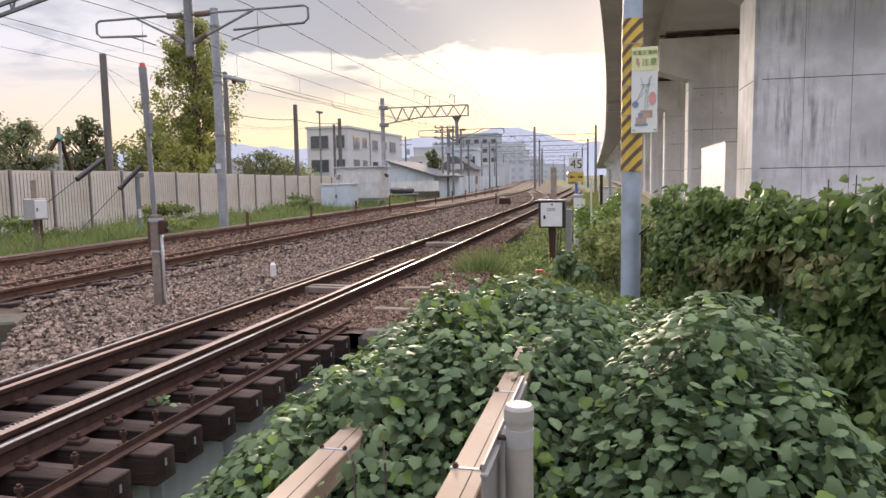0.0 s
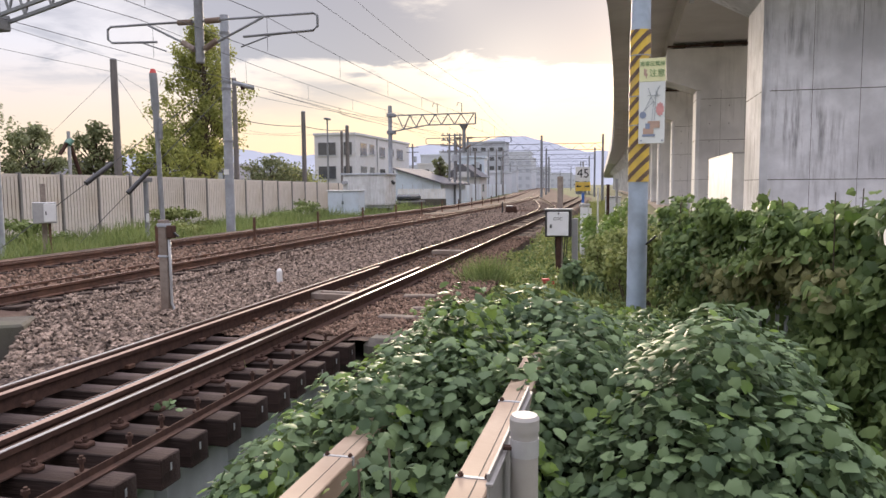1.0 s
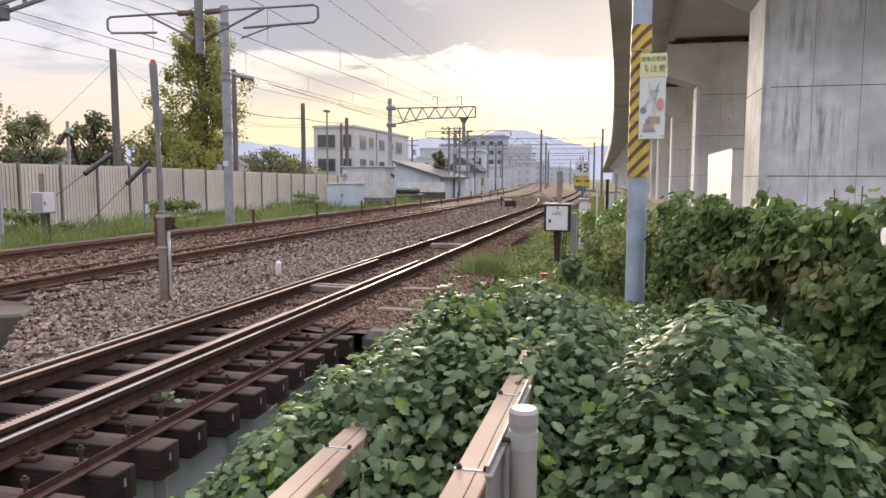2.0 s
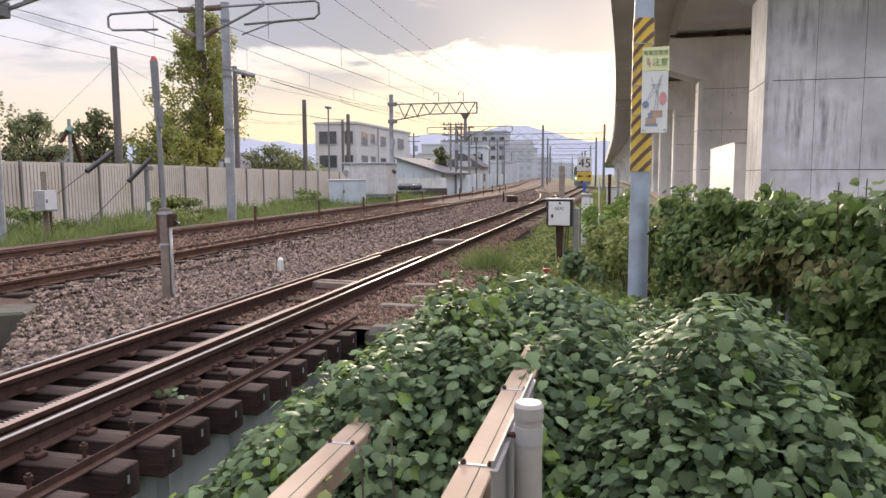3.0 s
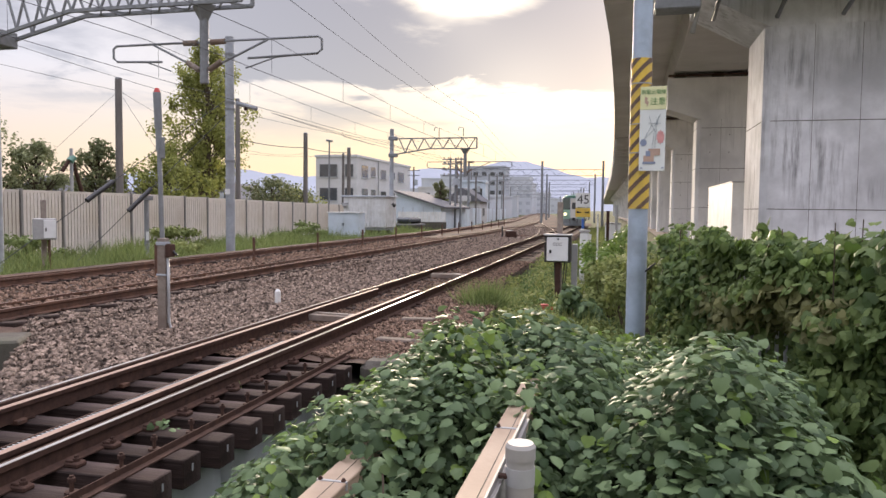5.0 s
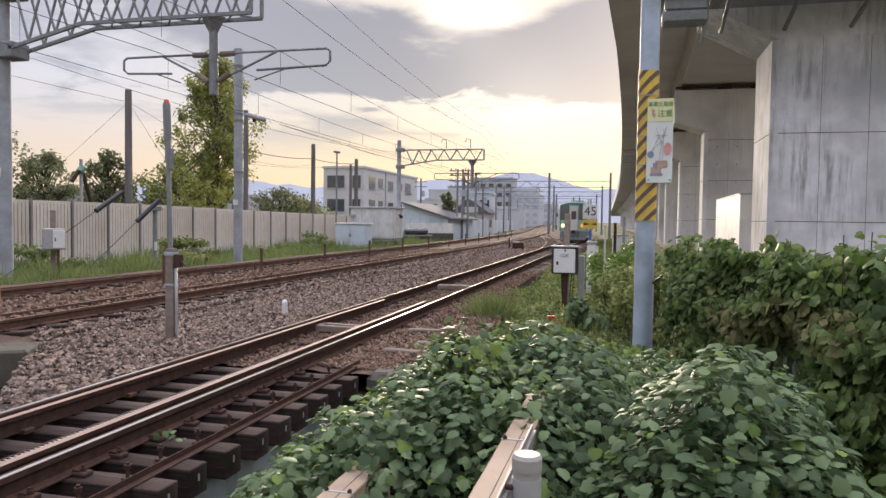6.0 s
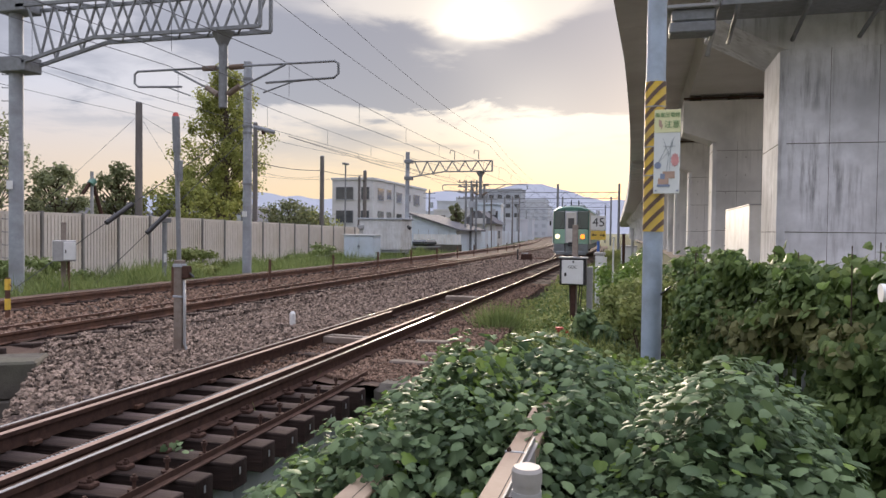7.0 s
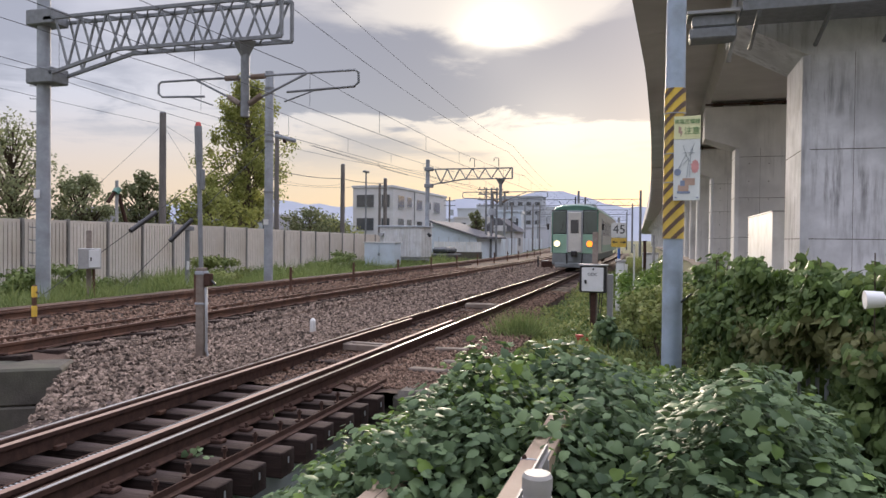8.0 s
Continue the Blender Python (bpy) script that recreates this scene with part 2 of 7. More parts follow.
M_WALLPOST = material("barrier_post_steel", (0.29, 0.28, 0.265), (0.21, 0.2, 0.19), 4, 0.6, 0.3, bump=0.05)
M_WHITE = material("white_paint", (0.74, 0.75, 0.75), (0.66, 0.67, 0.67), 5, 0.5, bump=0.04, stain=(0.55, 0.55, 0.53), stain_scale=1.5)
M_PLASTER = material("pale_plaster", (0.58, 0.58, 0.59), (0.5, 0.5, 0.51), 1.5, 0.9, bump=0.08, stain=(0.52, 0.51, 0.5), stain_scale=0.3)
M_BLUE_PANEL = material("pale_blue_panel", (0.58, 0.66, 0.74), (0.52, 0.6, 0.68), 3, 0.5, bump=0.04, stain=(0.47, 0.53, 0.58))
M_GREY_SIDING = material("grey_siding", (0.4, 0.43, 0.47), (0.34, 0.37, 0.4), 2, 0.7, bump=0.08)
M_ROOF = material("dark_roof", (0.15, 0.15, 0.16), (0.1, 0.1, 0.11), 3, 0.92, bump=0.2)
M_GLASS_DARK = material("window_glass", (0.07, 0.08, 0.09), (0.05, 0.055, 0.06), 2, 0.1, bump=0)
# Distance haze is mixed into these two wall colours.
M_HAZE = material("far_haze_pale_wall", (0.54, 0.57, 0.62), (0.48, 0.51, 0.56), 0.2, 0.9, bump=0)
M_HAZE_DARK = material("far_haze_grey_wall", (0.42, 0.45, 0.5), (0.37, 0.4, 0.45), 0.2, 0.9, bump=0)
# The ridge's blue-grey is air haze painted into the base colour.
M_MOUNT = material("far_mountain_haze", (0.34, 0.365, 0.42), (0.31, 0.335, 0.39), 0.004, 1.0, bump=0)
M_BLACK = material("black_plastic", (0.025, 0.025, 0.027), (0.018, 0.018, 0.02), 8, 0.45, bump=0.03)
M_YELLOW = material("yellow_paint", (0.75, 0.52, 0.07), (0.62, 0.41, 0.05), 9, 0.5, bump=0.05, stain=(0.5, 0.36, 0.1), stain_scale=3)
M_BEIGE_TROUGH = material("beige_duct_cover", (0.40, 0.305, 0.22), (0.32, 0.235, 0.165), 7, 0.7, bump=0.06, stain=(0.27, 0.19, 0.13), stain_scale=3.5)
M_BARK = material("bark", (0.12, 0.09, 0.065), (0.06, 0.048, 0.038), 6, 0.95, bump=0.7, stretch=(1, 1, 0.25))
M_WOODPOLE = material("grey_wood_pole", (0.2, 0.185, 0.175), (0.13, 0.12, 0.115), 6, 0.9, bump=0.3, stretch=(1, 1, 0.12))
M_OFFCUT = material("grimy_sleeper_end", (0.17, 0.14, 0.12), (0.1, 0.08, 0.07), 10, 0.9, bump=0.4, stain=(0.1, 0.075, 0.06), stain_scale=3)
M_SHADE = material("dark_shade_core", (0.022, 0.03, 0.013), (0.01, 0.015, 0.006), 9, 0.95, bump=0.6, bump_scale=30)
M_PIPE = material("weathered_zinc_pipe", (0.33, 0.32, 0.305), (0.25, 0.24, 0.225), 8, 0.6, 0.1, bump=0.05, stain=(0.38, 0.35, 0.31), stain_scale=5)
M_WIRE = material("dark_wire", (0.07, 0.07, 0.075), (0.05, 0.05, 0.055), 8, 0.6, 0.3, bump=0)
M_RED = material("red_paint", (0.5, 0.05, 0.04), (0.4, 0.04, 0.03), 8, 0.45, bump=0.03)
M_BLUE = material("blue_paint", (0.05, 0.16, 0.5), (0.04, 0.12, 0.42), 8, 0.45, bump=0.03)
L_VINE = leaf_material("vine_leaf", (0.013, 0.037, 0.017), (0.185, 0.262, 0.122), 0.52, 0.25)
L_VINE_YOUNG_LIT = leaf_material("young_and_lit_vine_leaf", (0.085, 0.155, 0.035), (0.23, 0.33, 0.075), 0.45, 0.4)
L_TREE_MID = leaf_material("leaf_mid_green", (0.12, 0.145, 0.075), (0.33, 0.35, 0.19), 0.55, 0.5)
L_DRY = leaf_material("olive_dry_leaf", (0.07, 0.085, 0.035), (0.24, 0.235, 0.10), 0.6, 0.35)
L_HEDGE = leaf_material("hedge_leaf", (0.032, 0.068, 0.024), (0.19, 0.255, 0.085), 0.55, 0.38)
L_TREE = leaf_material("ginkgo_leaf", (0.12, 0.15, 0.045), (0.38, 0.39, 0.115), 0.6, 0.55)
L_TREE_DARK = leaf_material("tree_leaf", (0.075, 0.10, 0.05), (0.24, 0.25, 0.12), 0.6, 0.35)
L_GRASS = leaf_material("grass_blade", (0.075, 0.12, 0.035), (0.25, 0.30, 0.11), 0.7, 0.35)
L_WEED = leaf_material("weed_blade", (0.085, 0.125, 0.035), (0.30, 0.33, 0.12), 0.65, 0.4)


# ---- mesh helpers ----
def part(name, bm, mat, parent=None, label=""):
    me = bpy.data.meshes.new(name)
    bm.to_mesh(me)
    bm.free()
    for m in (mat if isinstance(mat, (list, tuple)) else (mat,)):
        me.materials.append(m)
    ob = new(name, me)
    if parent:
        ob.parent = parent
    if label:
        tagged(ob, label)
    return ob


def thing(name, at=(0, 0, 0), rz=0, label="", category="", group="", kind=""):
    e = new(name)
    e.empty_display_size = 0.1
    e.matrix_basis = pose(*at, 0, 0, rz)
    return tagged(e, label, category, group, kind)


def box(bm, lo, hi, bevel=0.0, mat=0):
    lo, hi = Vector(lo), Vector(hi)
    r = bmesh.ops.create_cube(bm, size=1, matrix=Matrix.LocRotScale((lo + hi) / 2, None, hi - lo))
    vs = r["verts"]
    fs = {f for v in vs for f in v.link_faces}
    for f in fs:
        f.material_index = mat
    if bevel:
        es = {e for v in vs for e in v.link_edges}
        bmesh.ops.bevel(bm, geom=list(es), offset=bevel, segments=1, affect="EDGES")
    return bm


def rod(bm, a, b, r, r2=None, seg=10, mat=0, caps=True):
    a, b = Vector(a), Vector(b)
    q = (b - a).to_track_quat("Z", "Y")
    got = bmesh.ops.create_cone(bm, cap_ends=caps, segments=seg, radius1=r, radius2=r if r2 is None else r2, depth=(b - a).length,
                                matrix=Matrix.LocRotScale((a + b) / 2, q, None))
    for f in {f for v in got["verts"] for f in v.link_faces}:
        f.material_index = mat
        f.smooth = seg > 6 and len(f.verts) == 4
        if len(f.verts) != 4:
            for e in f.edges:
                e.smooth = False
    return bm


def bar(bm, a, b, w, h, mat=0):
    """A square bar from a to b."""
    a, b = Vector(a), Vector(b)
    q = (b - a).to_track_quat("Z", "Y")
    got = bmesh.ops.create_cube(bm, size=1, matrix=Matrix.LocRotScale((a + b) / 2, q, (w, h, (b - a).length)))
    for f in {f for v in got["verts"] for f in v.link_faces}:
        f.material_index = mat
    return bm


def B():
    return bmesh.new()


def tube(pts, r, seg=6):
    """One unbroken tube through the points."""
    b = B()
    pts = [Vector(p) for p in pts]
    rings = []
    for i, p in enumerate(pts):
        d = (pts[min(i + 1, len(pts) - 1)] - pts[max(i - 1, 0)]).normalized()
        q = d.to_track_quat("Z", "Y")
        rings.append([b.verts.new(p + q @ Vector((math.cos(2 * math.pi * k / seg) * r, math.sin(2 * math.pi * k / seg) * r, 0))) for k in range(seg)])
    for r0, r1 in zip(rings, rings[1:]):
        near = min(range(seg), key=lambda k: (r1[k].co - r0[0].co).length)
        for k in range(seg):
            f = b.faces.new((r0[k], r0[(k + 1) % seg], r1[(k + 1 + near) % seg], r1[(k + near) % seg]))
            f.smooth = True
    b.faces.new(rings[0][::-1]), b.faces.new(rings[-1])
    return b


def sweep(bm, section, stations, mats=None, cap=True):
    """A section of (u, z) swept through stations of (x, y, z, lean, heading)."""
    rings = []
    for (x, y, z, lean, head) in stations:
        c, s, ch, sh = math.cos(lean), math.sin(lean), math.cos(head), math.sin(head)
        rings.append([bm.verts.new((x + (u * c - w * s) * ch, y + (u * c - w * s) * sh, z + u * s + w * c)) for u, w in section])
    n = len(section)
    for r0, r1 in zip(rings, rings[1:]):
        for i in range(n):
            f = bm.faces.new((r0[i], r0[(i + 1) % n], r1[(i + 1) % n], r1[i]))
            if mats:
                f.material_index = mats[i]
    if cap:
        bm.faces.new(rings[0][::-1]), bm.faces.new(rings[-1])
    bmesh.ops.recalc_face_normals(bm, faces=bm.faces[:])
    return bm


def mesh_of(name, verts, faces, mat, smooth=False):
    me = bpy.data.meshes.new(name)
    me.from_pydata(verts, [], faces)
    for m in (mat if isinstance(mat, (list, tuple)) else (mat,)):
        me.materials.append(m)
    if smooth:
        me.shade_smooth()
    return me


def scatter(name, base_v, base_f, places, mat, parent=None, smooth=False):
    """Many copies of one small shape joined in one mesh. places: array of n 3x4 matrices."""
    base_v, places = np.asarray(base_v, float), np.asarray(places, float)
    n, k = len(places), len(base_v)
    v = np.einsum("nij,kj->nki", places[:, :, :3], base_v) + places[:, None, :, 3]
    f = [tuple(i + k * j for i in face) for j in range(n) for face in base_f]
    ob = new(name, mesh_of(name, v.reshape(-1, 3).tolist(), f, mat, smooth))
    if parent:
        ob.parent = parent
    return ob


def turns(rng, n, tilt=0.6):
    """Random turns: any heading, leaning by up to about tilt radians."""
    a, b, c = rng.uniform(0, 2 * np.pi, n), rng.normal(0, tilt, n), rng.normal(0, tilt, n)
    out = np.empty((n, 3, 3))
    for i in range(n):
        out[i] = np.array(Euler((b[i], c[i], a[i]), "XYZ").to_matrix())
    return out


def share(src, at, rz=0.0):
    """Another object on the same mesh under the same parent."""
    o = src.copy()
    scene.collection.objects.link(o)
    o.location, o.rotation_euler = at, (0, 0, rz)
    return o


# ---- lines of the plan ----
RAIL_B, RAIL_A = -3.5, -4.632          # rails of the near track
NEAR = -4.066
MID, FAR = -9.0, -12.4                 # the two tracks beyond, which bend away to the left
CANT = radians(5.0)
BRIDGE_END = 7.9                       # the open bridge deck ends here and ballast begins


def smooth_step(a, b, t):
    t = min(1.0, max(0.0, (t - a) / (b - a)))
    return t * t * (3 - 2 * t)


def bend(y):
    """How far the two main tracks have swung to the left."""
    if y < 45:
        return 0.0
    if y < 105:
        return (y - 45) ** 2 / 1200
    return 3 + 0.1 * (y - 105)


def near_x(y):
    return NEAR - (max(0.0, y - 15) ** 2) / 4800


def near_z(y):
    """The near track falls gently beyond the points."""
    return -0.0055 * max(0.0, y - 42)


# ---- ground, ballast and tracks ----
def grid_sheet(name, xs, ys, height, mat, smooth=True):
    v = [(x, y, height(x, y)) for y in ys for x in xs]
    n = len(xs)
    f = [(j * n + i, j * n + i + 1, (j + 1) * n + i + 1, (j + 1) * n + i) for j in range(len(ys) - 1) for i in range(n - 1)]
    return new(name, mesh_of(name, v, f, mat, smooth))


def ground_height(x, y):
    z = -0.62 + 0.06 * noise.noise((x * 0.4, y * 0.4, 3))
    ditch = (1 - smooth_step(7.6, 8.3, y))
    z -= 1.9 * ditch
    z += 0.5 * smooth_step(0.2, 3.0, x) * smooth_step(8, 11, y)
    return z


def spread(a, b, fine_lo, fine_hi, fine, coarse=1.35):
    """Stations that are fine between two values and widen outside."""
    s = list(np.arange(fine_lo, fine_hi + fine / 2, fine))
    step, v = fine, fine_hi
    while v < b:
        step *= coarse
        v = min(b, v + step)
        s.append(v)
    step, v = fine, fine_lo
    while v > a:
        step *= coarse
        v = max(a, v - step)
        s.insert(0, v)
    return [float(q) for q in s]


ground = grid_sheet("ground", spread(-3500, 3500, -30, 8, 0.5), spread(-600, 4500, -3, 40, 0.5), ground_height, M_SOIL)
tagged(ground, "brown soil with patchy grass reaching the horizon", "ground", kind="structure")


def bed_height(x, y):
    """Top of the ballast: level between rails, sloping off at the shoulders."""
    x0 = x + bend(y)
    z = -0.17 + 0.025 * noise.noise((x * 2.2, y * 2.2, 0)) + 0.02 * noise.noise((x * 6, y * 6, 5))
    mid = -0.06 * math.exp(-((x0 + 6.8) / 0.9) ** 2)
    left = -0.5 * smooth_step(-14.0, -15.2, x0) if x0 < -14 else 0
    if x0 < -7.6:
        z += 0.05
    fall = near_z(y) * smooth_step(MID - bend(y) + 1.6, near_x(y) - 1.0, x) if y > 42 else 0.0
    return z + mid + left + fall


def bed_sheet(name, xs, ys, right, mat):
    """xs run from the left shoulder to a right edge that may follow the near track."""
    v, n = [], len(xs)
    for y in ys:
        lo, hi = -15.2 - bend(y), right(y)
        for s in xs:
            x = lo + (hi - lo) * s
            drop = 0.55 * smooth_step(0.955, 1.0, s) if right(y) > -4 else 0.0
            v.append((x, y, bed_height(x, y) - drop))
    f = [(j * n + i, j * n + i + 1, (j + 1) * n + i + 1, (j + 1) * n + i) for j in range(len(ys) - 1) for i in range(n - 1)]
    ob = new(name, mesh_of(name, v, f, mat, True))
    return tagged(ob, "grey-brown crushed stone ballast bed under the tracks", "ballast", kind="structure")


S = [i / 90 for i in range(91)]
bed_sheet("ballast_bed", S, [BRIDGE_END + 0.35 * i for i in range(100)] + spread(43, 420, 43, 44, 0.5, 1.08)[3:], lambda y: near_x(y) + 2.45 - 0.75 * smooth_step(12, 19, y), M_BALLAST)
def shoulder_height(x, y):
    edge = 5.1 + (-4.86 - x) * 1.2 + 0.15 * noise.noise((x * 2, 0, 0))
    return bed_height(x, y) - 1.5 * smooth_step(0.0, 0.9, edge - y)


shoulder = grid_sheet("ballast_bed", [-7.7 + 0.08 * i for i in range(36)], [2.0 + 0.1 * i for i in range(60)], shoulder_height, M_BALLAST)
tagged(shoulder, "grey-brown ballast shoulder falling into the ditch", "ballast", kind="structure")


def stones():
    rng = np.random.default_rng(4)
    octa_v = [(0.5, 0, 0.05), (-0.5, 0.05, 0), (0.05, 0.42, 0), (0, -0.45, 0.05), (0.1, 0.05, 0.36), (-0.05, 0, -0.36)]
    octa_f = [(0, 2, 4), (2, 1, 4), (1, 3, 4), (3, 0, 4), (2, 0, 5), (1, 2, 5), (3, 1, 5), (0, 3, 5)]

    def batch(name, n, xr, yr, size, mat, ypow=1.0, keep=lambda x, y: True):
        x, u = rng.uniform(*xr, n), rng.uniform(0, 1, n) ** ypow
        y = yr[0] + (yr[1] - yr[0]) * u
        ok = np.array([keep(a, b) for a, b in zip(x, y)])
        x, y = x[ok], y[ok]
        m = turns(rng, len(x), 0.7) * (rng.uniform(0.6, 1.25, len(x)) * size)[:, None, None]
        z = np.array([bed_height(a, b) for a, b in zip(x, y)]) + rng.uniform(0.0, 0.018, len(x))
        ob = scatter(name, octa_v, octa_f, np.concatenate([m, np.stack([x, y, z], 1)[:, :, None]], 2), mat)
        tagged(ob, "loose grey-brown ballast stones", "ballast stones", kind="stuff")

    batch("ballast_stones", 16000, (-8.2, -4.86), (4.6, 14), 0.082, M_STONE, 1.0, lambda x, y: y > 5.0 + (-4.86 - x) * 1.2)
    batch("ballast_stones", 15000, (-8.2, -4.86), (14, 36), 0.1, M_STONE, 1.3)
    batch("ballast_stones", 12000, (-8.8, -5.2), (34, 75), 0.13, M_STONE, 1.4)
    batch("ballast_stones", 9000, (-11.6, -8.6), (8, 40), 0.1, M_STONE_RUST, 1.4)
    batch("ballast_stones", 4500, (-4.5, -3.6), (BRIDGE_END, 30), 0.06, M_STONE_RUST, 1.4)
    batch("ballast_stones", 12000, (-3.4, -2.05), (BRIDGE_END + 0.2, 24), 0.066, M_STONE_RUST, 1.5, lambda x, y: x < -2.0 - 0.75 * smooth_step(12, 19, y))


stones()

RAIL = [(-0.0325, 0), (0.0325, 0), (0.0325, -0.035), (0.008, -0.05), (0.008, -0.125), (0.061, -0.143), (0.061, -0.153), (-0.061, -0.153), (-0.061, -0.143),
        (-0.008, -0.125), (-0.008, -0.05), (-0.0325, -0.035)]


def rail_line(name, off, centre, y0, y1, step, cant=0.0, shiny=0.012, label="", level=lambda y: 0.0):
    """One running rail: steel body, and the worn strip on its head as a part."""
    top = thing(name, (0, 0, 0), 0, label, "rail", "running rails")
    ys, y = [], y0
    while y < y1:
        ys.append(y)
        y += step if y < 60 else step * 4
    ys.append(y1)
    st = []
    for y in ys:
        c = centre(y)
        slope = (centre(y + 0.5) - centre(y - 0.5))
        st.append((c + off * math.cos(cant), y, off * math.sin(cant) + level(y), cant, -math.atan(slope)))
    part("rail_body", sweep(B(), RAIL, st), M_RAIL_DARK if not cant else M_RUST, top)
    a, b = shiny
    def strip(rows, lo, hi, mat):
        if len(rows) > 1:
            part("running_surface", sweep(B(), [(lo, 0.0005), (hi, 0.0005), (hi, 0.0035), (lo, 0.0035)], rows), mat, top, "worn strip along the head")
    if cant or y0 > 20:
        strip(st, a, b, M_FARSHINE if not cant else M_GUARD)
    else:
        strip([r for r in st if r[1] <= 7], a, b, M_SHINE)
        # Farther strips get narrower and duller, painting a fainter glint with distance.
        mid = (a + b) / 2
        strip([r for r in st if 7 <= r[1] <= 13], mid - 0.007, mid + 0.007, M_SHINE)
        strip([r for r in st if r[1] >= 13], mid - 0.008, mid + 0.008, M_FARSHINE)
    return top


rail_line("rail", 0.566, near_x, -3, 260, 2.0, 0, (-0.004, 0.027), "rusty steel rail with a polished head on dark sleepers", near_z)
rail_line("rail", -0.566, near_x, -3, 260, 2.0, 0, (-0.027, 0.004), "rusty steel rail with a polished head on dark sleepers", near_z)
for c in (MID, FAR):
    for off in (0.566, -0.566):
        rail_line("rail", off, lambda y, c=c: c - bend(y), -4, 400, 2.0, CANT, (-0.02, 0.02), "brown rusty rail of a canted main track")


def guard_rails():
    """Guard angles inside both rails across the bridge."""
    for x, s in ((RAIL_B - 0.175, -1), (RAIL_A + 0.15, 1)):
        g = thing("guard_rail", (x, 0, 0), 0, "worn brown guard rail bolted beside the running rail", "guard rail", "guard rails")
        part("guard_bar", sweep(B(), [(-0.03, 0), (0.03, 0), (0.03, -0.03), (0.008, -0.04), (0.008, -0.14), (-0.008, -0.14), (-0.008, -0.04), (-0.03, -0.03)],
                                [(0, -3, 0.0, 0, 0), (0, 13.5, 0.0, 0, 0)]), M_RAIL_DARK, g)
        part("worn_top", box(B(), (-0.029, -3, 0.0005), (0.029, 13.5, 0.003)), M_GUARD, g, "worn brown top")
        for k in range(11):
            part("guard_bracket", box(B(), (-0.05, -1.0 + k * 1.2, -0.158), (0.05, -0.9 + k * 1.2, -0.12), 0.006), M_RUST, g)


guard_rails()


# ---- noise barrier ----
def barrier():
    w = thing("noise_barrier", (-21, 0, 0), 0, "beige ribbed noise barrier wall with steel posts", "wall", kind="structure")
    pan = B()
    box(pan, (-0.05, 0.07, -0.6), (0.05, 1.93, 2.0))
    for k in range(11):
        box(pan, (0.05, 0.08 + k * 0.168, -0.6), (0.085, 0.2 + k * 0.168, 1.96))
    box(pan, (-0.06, 0.07, 2.0), (0.06, 1.93, 2.06))
    for z in (0.1, 0.72, 1.34):
        box(pan, (0.05, 0.07, z), (0.078, 1.93, z + 0.03))
    post = box(B(), (-0.08, -0.045, -0.6), (0.12, 0.045, 2.1), 0.01)
    p0, q0 = part("panel", pan, M_WALL, w), part("post", post, M_WALLPOST, w)
    for i in range(24):
        y = 6 + 2 * i
        z = 0.0 if y < 27 else -(y - 27) * 0.012
        if i == 0:
            p0.location, q0.location = (0, y, z), (0, y, z)
            continue
        for src in (p0, q0):
            o = src.copy()
            scene.collection.objects.link(o)
            o.location = (0, y, z)


barrier()


# ---- viaduct ----
EDGE = [(5, -1.05), (18.7, -0.68), (26.7, -0.5), (36.5, -0.48), (47, -0.53), (62, -0.7), (90, -1.08), (124, -1.72), (190, -3.4), (341, -7.5), (640, -16.5)]


def edge_x(y):
    return float(np.interp(y, [p[0] for p in EDGE], [p[1] for p in EDGE]))


